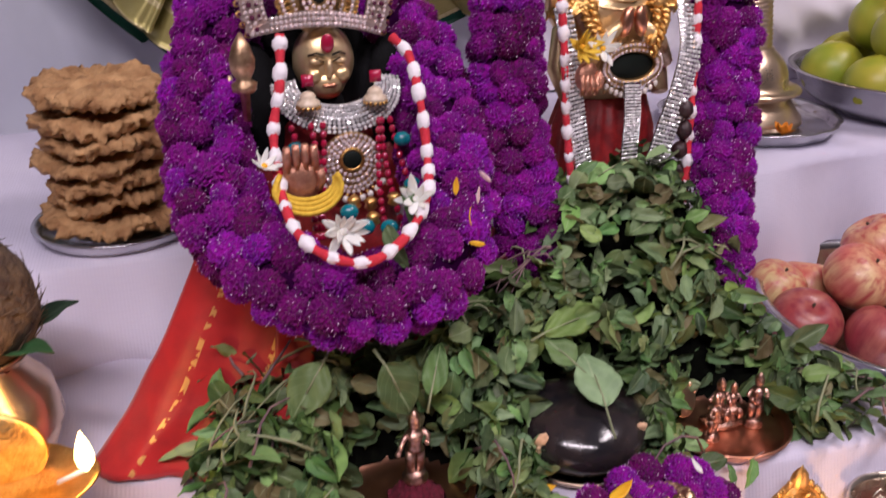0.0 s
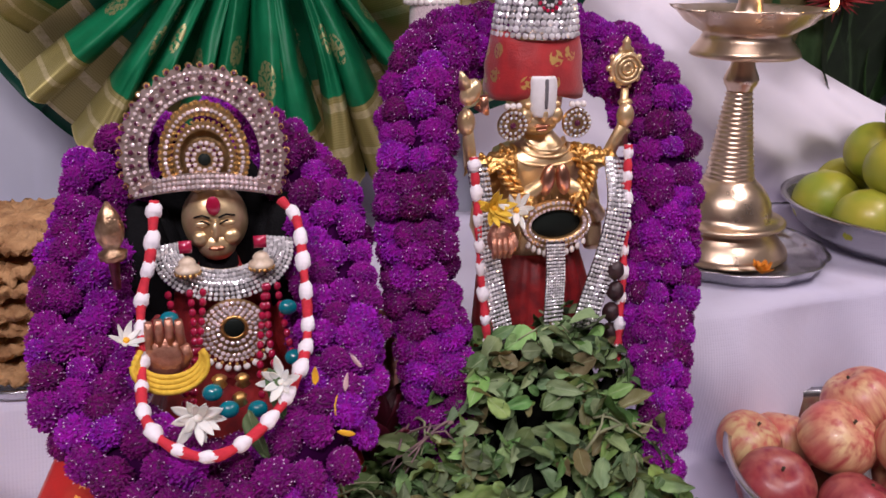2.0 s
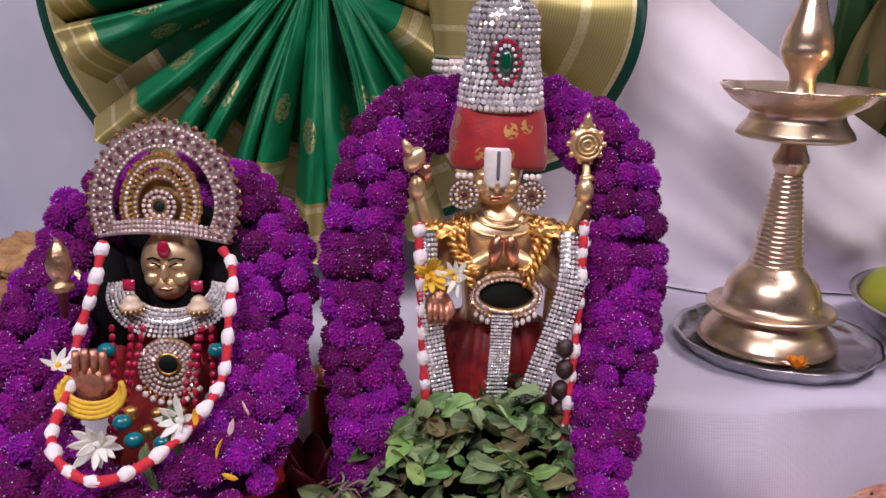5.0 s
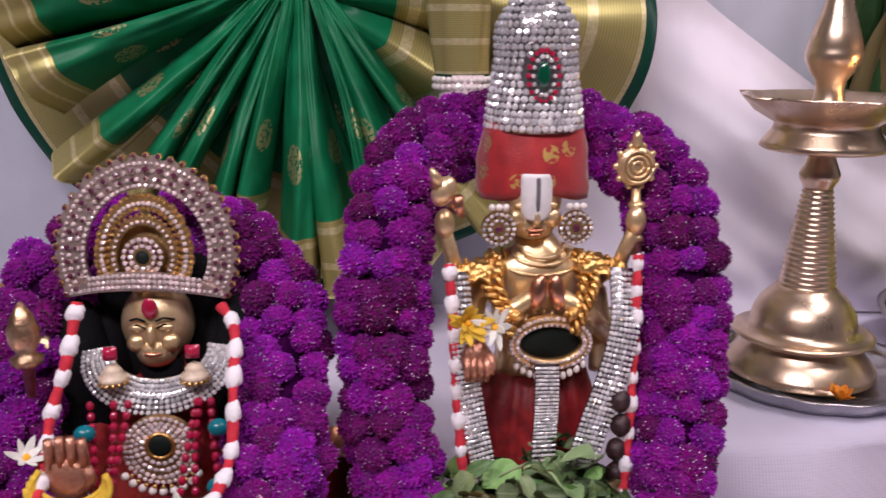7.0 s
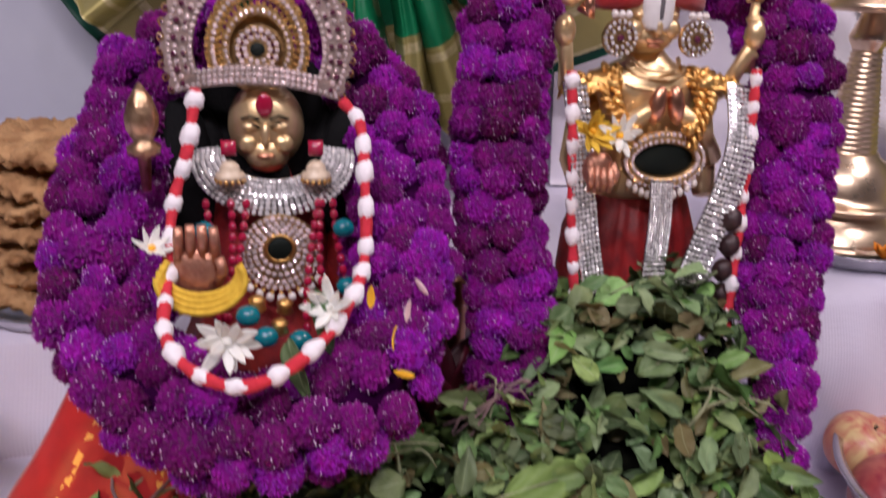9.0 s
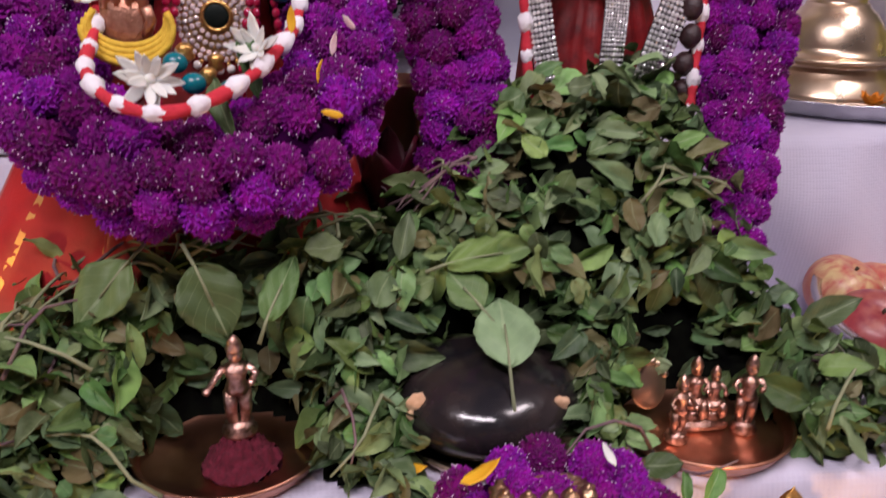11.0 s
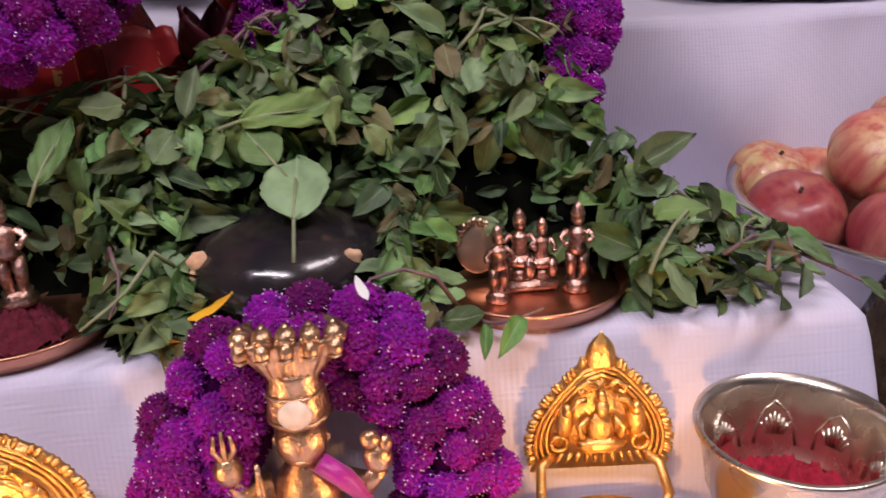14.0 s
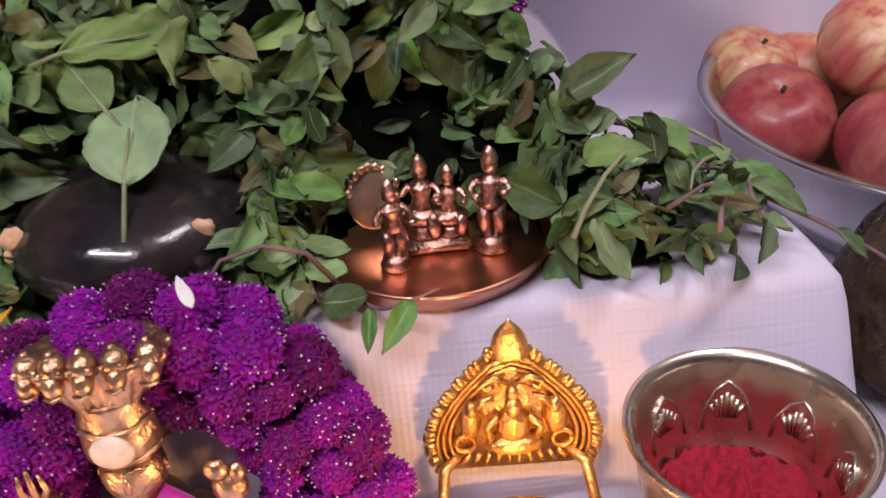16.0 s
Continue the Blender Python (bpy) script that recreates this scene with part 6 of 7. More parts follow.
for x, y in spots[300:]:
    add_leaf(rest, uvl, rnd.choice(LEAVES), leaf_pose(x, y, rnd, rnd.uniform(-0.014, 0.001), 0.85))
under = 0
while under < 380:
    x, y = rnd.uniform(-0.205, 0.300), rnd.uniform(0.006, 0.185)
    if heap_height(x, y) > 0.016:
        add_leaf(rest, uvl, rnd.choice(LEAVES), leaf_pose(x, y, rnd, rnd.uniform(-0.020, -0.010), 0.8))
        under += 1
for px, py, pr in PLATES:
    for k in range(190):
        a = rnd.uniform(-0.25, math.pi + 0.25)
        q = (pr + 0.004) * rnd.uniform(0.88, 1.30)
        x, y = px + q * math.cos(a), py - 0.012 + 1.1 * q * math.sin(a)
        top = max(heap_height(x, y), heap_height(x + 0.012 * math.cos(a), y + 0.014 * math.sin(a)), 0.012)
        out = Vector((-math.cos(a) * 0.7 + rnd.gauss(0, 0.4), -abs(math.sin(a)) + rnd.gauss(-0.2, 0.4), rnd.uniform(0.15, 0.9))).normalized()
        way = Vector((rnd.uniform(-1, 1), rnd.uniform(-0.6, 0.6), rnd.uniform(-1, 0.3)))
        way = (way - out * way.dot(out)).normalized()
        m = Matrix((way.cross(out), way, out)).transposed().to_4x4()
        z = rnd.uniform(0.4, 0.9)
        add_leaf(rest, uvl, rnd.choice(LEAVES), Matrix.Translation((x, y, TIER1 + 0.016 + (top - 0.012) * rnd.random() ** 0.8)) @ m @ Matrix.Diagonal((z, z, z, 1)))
tagged(part("leaf_mass", rest, M_LEAF_SHADED, heap, "many small overlapping basil leaves"), kind="stuff")
for x, y in spots[:285]:
    piece("leaf", rnd.choice(LEAVES), heap, leaf_pose(x, y, rnd, rnd.uniform(-0.006, 0.011), 0.95))
for k in range(170):
    x, y = spots[(k * 13) % len(spots)]
    if heap_height(x, y) > 0.105:
        continue
    a = rnd.uniform(0, 6.28)
    ln = rnd.uniform(0.03, 0.075)
    pts = []
    for i in range(6):
        t = i / 5
        px, py = x + ln * (t - 0.5) * math.cos(a) + 0.004 * math.sin(5 * t + k), y + 0.7 * ln * (t - 0.5) * math.sin(a)
        pts.append((px, py, TIER1 + 0.009 + heap_height(px, py) + 0.008 * math.sin(3.1 * t)))
    if max(q[2] for q in pts) - min(q[2] for q in pts) > 0.028:
        continue
    b = bmesh.new()
    tube(b, pts, lambda t: 0.0011 - 0.0006 * t, 6)
    part("stem", b, M_STEM if k % 5 < 2 else M_GSTEM, heap)


def sprig(line, leaves, place=(0, 0, 0), label="basil sprig with small leaves lying at the edge of the step", seed=0, size=0.8):
    r = random.Random(seed)
    g = thing("basil_sprig", place, label, "basil sprig", "loose basil sprigs")
    pts = smooth_line(line, 8)
    b = bmesh.new()
    tube(b, pts, lambda t: 0.0010 - 0.0006 * t, 6)
    part("stem", b, M_STEM, g, "thin purple-brown stem")
    for k in range(leaves):
        p = pts[int((k + 0.6) / leaves * (len(pts) - 1))]
        n = Vector((r.gauss(0, 0.25), r.gauss(-0.45, 0.2), 1)).normalized()
        way = Vector((r.uniform(-1, 1), r.uniform(-0.9, 0.2), 0.0))
        way = (way - n * way.dot(n)).normalized()
        m = Matrix((way.cross(n), way, n)).transposed().to_4x4()
        z = size * r.uniform(0.7, 1.15)
        piece("leaf", r.choice(LEAVES), g, Matrix.Translation(p) @ m @ Matrix.Diagonal((z, z, z, 1)))
    return g


sprig([(0.205, 0.050, 0.868), (0.235, 0.045, 0.866), (0.262, 0.036, 0.858), (0.278, 0.030, 0.848)], 13, seed=1, size=0.75)
sprig([(0.205, 0.062, 0.866), (0.232, 0.060, 0.862), (0.258, 0.052, 0.856), (0.280, 0.046, 0.850)], 11, seed=2, size=0.7)
sprig([(0.095, 0.045, 0.872), (0.105, 0.020, 0.850), (0.110, 0.004, 0.842)], 9, seed=3, size=0.7)
sprig([(-0.022, 0.045, 0.868), (-0.008, 0.020, 0.850), (0.004, 0.004, 0.842)], 9, seed=4, size=0.9)
sprig([(-0.150, 0.060, 0.885), (-0.160, 0.030, 0.862), (-0.165, 0.008, 0.842)], 12, seed=5, size=0.9)
sprig([(0.122, 0.006, 0.843), (0.132, -0.006, 0.846), (0.150, -0.004, 0.850)], 2, seed=6, size=0.7)
sprig([(0.275, 0.028, 0.850), (0.296, 0.010, 0.842), (0.312, -0.004, 0.832), (0.320, -0.008, 0.812)], 2, seed=7, size=0.5, label="dry flowering basil sprig hanging over the step's edge")


def big_leaf(place, length, width, rot, label="broad green basil leaf lying on the heap", seed=0):
    ob = solo("basil_leaf", leaf_shape(length, width, 0.30, 0.30, 0.02, 14, 8, seed, 0.0003, 0.6), M_LEAF, place, label, "leaf", "broad basil leaves")
    ob.rotation_euler = [radians(q) for q in rot]
    return ob


def lay_leaf(centre, way, length, width, label="broad green basil leaf lying on the heap", seed=0, face=(0, -0.6, 0.8), stalk=0.010):
    """A broad leaf laid with its midrib along way and its upper side towards face, on a pale stalk."""
    d, n = Vector(way).normalized(), Vector(face).normalized()
    n = (n - d * n.dot(d)).normalized()
    g = thing("basil_leaf", (0, 0, 0), label, "leaf", "broad basil leaves")
    g.matrix_world = Matrix.Translation(Vector(centre) - d * length * 0.5) @ Matrix((d.cross(n), d, n)).transposed().to_4x4()
    part("blade", leaf_shape(length, width, 0.20, 0.16, 0.03, 18, 10, seed, 0.0003, 0.70 + 0.05 * (seed % 5), 0.03), M_LEAF, g)
    b = bmesh.new()
    tube(b, [(0, length * 0.55, 0.0006 - 0.05 * length), (0, length * 0.2, 0.0006), (0, 0, 0.0004), (0.0006, -stalk, -0.001)], lambda t: 0.0005 + 0.0005 * t, 6)
    part("midrib", b, M_GSTEM, g, "pale midrib and stalk")


lay_leaf((0.052, 0.044, 0.897), (0.05, 0.80, 0.60), 0.041, 0.030, "broad green basil leaf lying over the black stone", 2, (0.05, -0.60, 0.8), 0.020)
lay_leaf((0.036, 0.064, 0.908), (-0.5, 0.6, 0.5), 0.026, 0.020, "broad green basil leaf lying over the black stone", 3)
lay_leaf((0.055, 0.080, 0.920), (0.92, 0.25, 0.10), 0.058, 0.022, seed=4)
lay_leaf((0.172, 0.078, 0.903), (0.25, -0.35, -0.85), 0.044, 0.034, seed=5, face=(0.1, -0.85, 0.5))
lay_leaf((0.207, 0.060, 0.866), (0.4, -0.5, -0.3), 0.026, 0.023, seed=6)
lay_leaf((0.193, 0.066, 0.872), (-0.6, -0.4, 0.1), 0.028, 0.021, seed=7)
lay_leaf((0.128, 0.100, 0.934), (0.75, -0.2, -0.3), 0.028, 0.017, seed=8)
lay_leaf((0.118, 0.112, 0.966), (-0.7, -0.3, -0.1), 0.026, 0.018, seed=9)
lay_leaf((0.148, 0.157, 0.984), (0.55, -0.3, -0.45), 0.044, 0.022, seed=10)
lay_leaf((0.130, 0.154, 0.982), (-0.85, -0.25, 0.1), 0.038, 0.019, seed=11)
lay_leaf((0.107, 0.158, 0.988), (-0.5, -0.2, -0.1), 0.026, 0.018, seed=12)
lay_leaf((-0.078, 0.040, 0.917), (0.35, -0.3, -0.75), 0.036, 0.029, "dull grey-green basil leaf lying on the heap", 13)
lay_leaf((-0.128, 0.060, 0.914), (-0.55, -0.4, -0.55), 0.038, 0.026, "yellowish green basil leaf lying on the heap", 14)
lay_leaf((-0.160, 0.050, 0.872), (-0.85, -0.35, -0.3), 0.036, 0.021, "yellowish green basil leaf lying on the heap", 15)
lay_leaf((-0.050, 0.058, 0.915), (0.3, 0.4, 0.6), 0.034, 0.016, seed=16)
lay_leaf((-0.018, 0.028, 0.858), (0.35, -0.5, -0.7), 0.032, 0.024, seed=17)
lay_leaf((-0.003, 0.010, 0.846), (0.7, -0.5, -0.2), 0.026, 0.022, seed=18)
lay_leaf((-0.128, 0.022, 0.853), (0.4, -0.6, -0.4), 0.034, 0.017, seed=19)
big_leaf((-0.062, 0.080, 1.026), 0.030, 0.009, (-60, 10, 190), "narrow olive leaf tucked on the seated idol", 10)
big_leaf((-0.074, 0.074, 1.006), 0.028, 0.011, (-60, 30, 150), "narrow olive leaf tucked on the seated idol", 11)


def single_petal(place, length, width, rot, material, label, seed=0, category="petal", group="loose petals"):
    ob = solo("petal", petal_mesh(length, width, 0.35, seed), material, place, label, category, group)
    ob.rotation_euler = [radians(q) for q in rot]
    return ob


single_petal((0.084, 0.140, 0.966), 0.016, 0.0075, (-60, 20, 160), M_YPETAL, "curled yellow petal on the basil heap", 1)
single_petal((0.018, -0.040, 0.876), 0.015, 0.008, (0, 0, -75), M_YPETAL, "yellow petal on the amaranth garland", 2)
single_petal((-0.004, 0.016, 0.842), 0.016, 0.007, (0, 15, -100), M_YPETAL, "yellow petal lying on the step", 3)
single_petal((0.002, 0.012, 0.842), 0.013, 0.006, (10, 0, 150), M_ORANGE, "yellow petal lying on the step", 4)
single_petal((0.080, -0.036, 0.876), 0.009, 0.004, (20, 0, 30), M_WPETAL, "pale petal on the amaranth garland", 5)
for k, (x, y, z) in enumerate([(-0.046, 0.082, 1.010), (-0.030, 0.090, 1.000), (-0.036, 0.084, 0.990), (-0.020, 0.096, 1.010), (-0.026, 0.088, 0.975)]):
    single_petal((x + 0.006, y - 0.030, z + 0.018), 0.009, 0.0035, (70, 20 * k, 40 * k), M_PPETAL if k % 2 else M_YPETAL, "small dry petal caught on the garland", k)

# ---- copper cup and dark red lotus between the idols ----
b = bmesh.new()
lathe(b, [(0.018, 0.0), (0.020, 0.002), (0.019, 0.03), (0.020, 0.06), (0.022, 0.085), (0.0225, 0.087), (0.021, 0.087), (0.0185, 0.06), (0.0175, 0.03), (0.016, 0.004), (0.001, 0.004)], 32)
solo("copper_cup", b, M_COPPER, (0.018, 0.232, TIER1 + 0.055), "tall copper cup standing behind the idols", "cup")
b = bmesh.new()
box(b, (-0.03, 0.19, TIER1 + 0.002), (0.06, 0.27, TIER1 + 0.054), 0.003)
solo("wooden_block", b, M_WOOD, (0, 0, 0), "low wooden block under the copper cup", "block")
lotus = thing("dark_lotus", (0.008, 0.158, 0.908), "dark maroon lotus with upright pointed petals", "flower")
me = mesh_of("petal", leaf_shape(0.050, 0.026, 0.5, -0.35, 0.0, 10, 6, 3, 0.0006), M_MAROON)
for k in range(9):
    piece("petal", me, lotus, pose(0, 0, 0, 0, 0, 40 * k) @ pose(0, 0.004, 0, 62 - 12 * (k % 3), 0, 0))
for k, (x, y, z, t) in enumerate([(-0.004, 0.170, 0.985, 20), (0.010, 0.176, 0.990, -30), (0.000, 0.168, 0.975, 80)]):
    single_petal((x, y, z), 0.034, 0.013, (50, 10 * k, t + 150), M_PPETAL, "pale pink lotus petal between the garlands", k + 20)

# ---- plates with figurines and the black stone ----
PR = (0.153, 0.043, TIER1 + 0.001)
PL = (-0.0755, 0.0455, TIER1 + 0.001)
PM = (0.0450, 0.049, TIER1 + 0.001)
for p, r in ((PR, 0.046), (PL, 0.0455)):
    tray("copper_plate", p, r, 0.0085, "small copper plate with a rolled rim on the step", M_COPPER, wall=0.0018, lip=0.0025, group="copper plates", category="plate")
tray("brass_plate", PM, 0.042, 0.006, "small brass plate under the black stone", M_BRASS, wall=0.0016, lip=0.002, category="plate")


def powder(place, r, h, material, label, seed):
    b = bmesh.new()
    prof = [(max(0.0004, r * (1 - i / 26)), h * (i / 26) ** 1.1 * (1.25 - 0.25 * i / 26)) for i in range(27)]
    lathe(b, prof, 84, wob=lambda a, q, z: q * (1 + 0.12 * noise.noise((2.5 * math.cos(a), 2.5 * math.sin(a), seed + 90 * z))))
    for v in b.verts:
        p = v.co * (0.016 / r)
        v.co.z += max(-v.co.z * 0.5, r / 0.016 * (0.0036 * noise.noise((p.x * 330, p.y * 330, seed)) + 0.0022 * noise.noise((p.x * 800, p.y * 800, seed))))
    return solo("powder_mound", b, material, place, label, "powder")


powder((-0.070, 0.036, PL[2] + 0.0018), 0.0185, 0.019, M_DKUMKUM, "dark red powder heaped in the copper plate", 3)


def figurine(place, h, arms, seated, label, turn=0.0, material=M_FIGURE):
    """A small plain cast figure on a foot, with a pointed crown."""
    b = bmesh.new()
    k = h / 0.05
    lathe(b, [(0.0065, 0.0), (0.0068, 0.002), (0.005, 0.004), (0.0055, 0.006)], 20)
    if seated:
        blob(b, (0, -0.001, 0.011), (0.0085, 0.006, 0.005), 14, 9)
        blob(b, (0.004, -0.006, 0.008), (0.003, 0.003, 0.007), 10, 8)
        z0 = 0.014
    else:
        for s in (-1, 1):
            tube(b, [(0.0022 * s, 0, 0.005), (0.0028 * s, -0.0005, 0.014), (0.0022 * s, 0, 0.022)], lambda t: 0.0019 + 0.0012 * t, 9)
        z0 = 0.022
    lathe(b, [(0.0045, z0), (0.0042, z0 + 0.003), (0.0033, z0 + 0.006), (0.0046, z0 + 0.011), (0.0040, z0 + 0.013), (0.0015, z0 + 0.0145), (0.0015, z0 + 0.016)], 16)
    blob(b, (0, -0.0003, z0 + 0.0188), (0.0030, 0.0032, 0.0038), 12, 9)
    lathe(b, [(0.0031, z0 + 0.0205), (0.0033, z0 + 0.022), (0.0026, z0 + 0.0235), (0.0027, z0 + 0.0245), (0.0016, z0 + 0.0265), (0.0004, z0 + 0.028)], 14)
    for s in (-1, 1):
        a = arms[0] if s < 0 else arms[1]
        tube(b, [(0.0042 * s, 0, z0 + 0.0125), (0.0072 * s, -0.001, z0 + 0.0085), (a[0], a[1], z0 + a[2])], lambda t: 0.0016 - 0.0004 * t, 8)
        blob(b, (a[0], a[1], z0 + a[2]), 0.0017, 8, 6)
    bmesh.ops.scale(b, verts=b.verts[:], vec=(k * 1.22, k * 1.22, k))
    return solo("figurine", b, material, place, label, "statue", "cast figurines", turn=turn)


figurine((-0.070, 0.038, 0.853), 0.049, ((-0.011, -0.004, 0.004), (0.005, -0.004, 0.006)), False, "small standing cast copper figure on the powder", 10)
zz = PR[2] + 0.0018
b = bmesh.new()
box(b, (-0.013, -0.008, 0.0), (0.013, 0.008, 0.005), 0.0012)
solo("figurine_plinth", b, M_FIGURE, (0.153, 0.044, zz), "low cast copper plinth in the plate", "plinth")
figurine((0.149, 0.044, zz + 0.005), 0.040, ((-0.009, -0.003, 0.010), (0.006, -0.004, 0.006)), True, "small seated cast copper figure in the plate", -5)
figurine((0.159, 0.043, zz + 0.005), 0.034, ((-0.005, -0.003, 0.008), (0.006, -0.004, 0.006)), True, "small seated cast copper figure in the plate", 8)
figurine((0.174, 0.037, zz), 0.042, ((-0.005, -0.004, 0.006), (0.005, -0.004, 0.008)), False, "small standing cast copper figure in the plate", -12)
figurine((0.137, 0.032, zz), 0.036, ((-0.008, -0.004, 0.008), (0.007, -0.005, 0.004)), False, "small standing cast copper figure in the plate", 20)
b = bmesh.new()
blob(b, (0, 0, 0), (0.011, 0.0022, 0.013), 18, 10)
for k in range(9):
    a = math.pi * (0.1 + 0.8 * k / 8)
    blob(b, (0.010 * math.cos(a), -0.0015, 0.012 * math.sin(a)), 0.0022, 6, 5)
ob = solo("brass_fan_ornament", b, M_BRASS, (0.131, 0.058, zz + 0.016), "small round brass ornament leaning in the plate", "ornament")
ob.rotation_euler = (radians(-20), 0, radians(15))


def black_stone():
    g = thing("black_sacred_stone", (PM[0], PM[1], PM[2] + 0.0015), "glossy black rounded sacred stone with sandal paste marks", "stone")
    b = bmesh.new()
    lathe(b, [(0.014, 0.0), (0.028, 0.004), (0.038, 0.011), (0.0420, 0.019), (0.0405, 0.027), (0.033, 0.034), (0.022, 0.038), (0.012, 0.0400), (0.006, 0.0415), (0.001, 0.042)], 48,
          wob=lambda a, r, z: r * (1 + 0.02 * math.sin(3 * a) + 0.015 * noise.noise((2 * math.cos(a), 2 * math.sin(a), 40 * z))))
    part("stone_body", b, M_SHALI, g)
    for x, y, z, s in ((-0.032, -0.019, 0.029, 0.0046), (0.027, -0.026, 0.029, 0.0036), (-0.034, -0.020, 0.023, 0.0034)):
        b = bmesh.new()
        blob(b, (x, y, z), (s, s * 0.55, s * 1.2), 10, 7, wob=0.5)
        part("paste_mark", b, M_PASTE, g, "dab of pale sandal paste")
    g.scale = (1.10, 1.06, 1.06)
    return g


black_stone()


# ---- hooded serpent idol in front ----
M_PALEBR = mat("worn_pale_brass", (0.82, 0.72, 0.60), (0.70, 0.58, 0.46), rough=0.6, metal=0.1, scale=200)


def naga_idol():
    bm = bmesh.new()
    lathe(bm, [(0.034, 0.0), (0.036, 0.004), (0.030, 0.012), (0.022, 0.022), (0.016, 0.036), (0.014, 0.050), (0.0125, 0.058), (0.007, 0.066), (0.0062, 0.070)], 28)
    blob(bm, (0, -0.0025, 0.0775), (0.0108, 0.0100, 0.0125), 20, 14)
    blob(bm, (0, -0.0115, 0.078), (0.0016, 0.0022, 0.0038), 8, 6)
    blob(bm, (0, -0.0108, 0.0715), (0.0030, 0.0014, 0.0009), 8, 6)
    for s in (-1, 1):
        blob(bm, (0.0036 * s, -0.0100, 0.0812), (0.0022, 0.0012, 0.0010), 8, 6)
        tube(bm, [(0.0012 * s, -0.0112, 0.0832), (0.0040 * s, -0.0108, 0.0842), (0.0068 * s, -0.0085, 0.0828)], 0.0005, 5)
        tube(bm, [(0.0092 * s + 0.0016 * math.cos(a), -0.003, 0.0775 + 0.0024 * math.sin(a)) for a in [i * math.pi / 8 for i in range(17)]], 0.0009, 6)
        tube(bm, [(0.014 * s, 0, 0.054), (0.026 * s, -0.002, 0.052), (0.030 * s, -0.006, 0.062)], lambda t: 0.0055 - 0.0015 * t, 10)
        blob(bm, (0.030 * s, -0.007, 0.068), (0.0062, 0.005, 0.0075), 12, 8)
    lathe(bm, [(0.0112, 0.0855), (0.0122, 0.0875), (0.0120, 0.0890), (0.0128, 0.0900), (0.0124, 0.096), (0.0118, 0.102), (0.0108, 0.107), (0.0112, 0.1085), (0.0105, 0.110)], 24, wob=lambda a, r, z: r * (1 + 0.04 * math.sin(16 * a)))
    blob(bm, (0, -0.0134, 0.0950), (0.0068, 0.0024, 0.0064), 18, 8, 1)
    lathe(bm, [(0.0100, 0.100), (0.0092, 0.1025), (0.0104, 0.1055), (0.0132, 0.1100), (0.0168, 0.1145), (0.0202, 0.1190), (0.0222, 0.1225), (0.0226, 0.1250), (0.0205, 0.1255), (0.012, 0.1210)], 96,
          wob=lambda a, r, z: r * (1 - 0.52 * smoothstep(0.100, 0.120, z) * math.sin(a) ** 2) * (1 + 0.045 * smoothstep(0.102, 0.112, z) * math.sin(22 * a)))
    for k in range(5):
        s = (k - 2) / 2
        x, y, z = 0.0175 * s, -0.0108 + 0.0050 * s * s, 0.1255 + 0.0022 * (1 - s * s)
        turn = pose(0, 0, 0, 0, 14 * s, 0)
        blob(bm, (x, y, z), (0.0042, 0.0052, 0.0044), 14, 10, turn=turn)
        blob(bm, (x * 1.02, y - 0.0040, z - 0.0040), (0.0031, 0.0038, 0.0042), 14, 10, turn=turn)
        tube(bm, [(x - 0.0026, y - 0.0068, z - 0.0058), (x, y - 0.0082, z - 0.0064), (x + 0.0026, y - 0.0068, z - 0.0058)], 0.0006, 5)
        blob(bm, (x, y + 0.0006, z + 0.0040), (0.0016, 0.0022, 0.0018), 8, 6)
        for e in (-1, 1):
            blob(bm, (x + 0.0028 * e, y - 0.0042, z + 0.0004), 0.0011, 7, 5)
    for z in (0.0885, 0.1005):
        tube(bm, [(0.0124 * math.cos(a), 0.0124 * math.sin(a), z) for a in [i * math.pi / 12 for i in range(25)]], lambda t: 0.0008 + 0.0003 * math.sin(90 * t), 6)
    for k in range(3):
        tube(bm, [(-0.030, -0.008, 0.072), (-0.030 + 0.0042 * (k - 1), -0.009, 0.079), (-0.030 + 0.0032 * (k - 1), -0.009, 0.088 - 0.002 * abs(k - 1))], lambda t: 0.0017 - 0.0010 * t, 7)
    blob(bm, (0.0275, -0.009, 0.078), (0.0042, 0.0034, 0.0044), 10, 7)
    blob(bm, (0.0335, -0.008, 0.075), (0.003, 0.003, 0.004), 10, 7)
    tube(bm, [(-0.017, -0.012, 0.04), (-0.0175, -0.013, 0.074)], lambda t: 0.0028 - 0.0018 * t, 8)
    return bm


ob = solo("hooded_serpent_idol", naga_idol(), (M_ANTIQUE, M_PALEBR), (0.051, -0.037, TABLE + 0.002), "bronze idol under a five-headed serpent hood", "statue")
ob.scale = (0.92, 0.92, 0.92)
M_SASH = mat("magenta_silk", (0.42, 0.012, 0.26), (0.30, 0.008, 0.19), rough=0.4, scale=120, sheen=0.3, bump=0.5, bump_scale=300)
sash = bmesh.new()
tube(sash, [(0.057, -0.044, 0.815), (0.066, -0.046, 0.808), (0.072, -0.040, 0.795), (0.068, -0.042, 0.770)], lambda t: 0.0040 + 0.0012 * math.sin(9 * t), 14)
solo("purple_sash", sash, M_SASH, (0, 0, 0), "bright purple cloth sash on the serpent idol", "cloth")


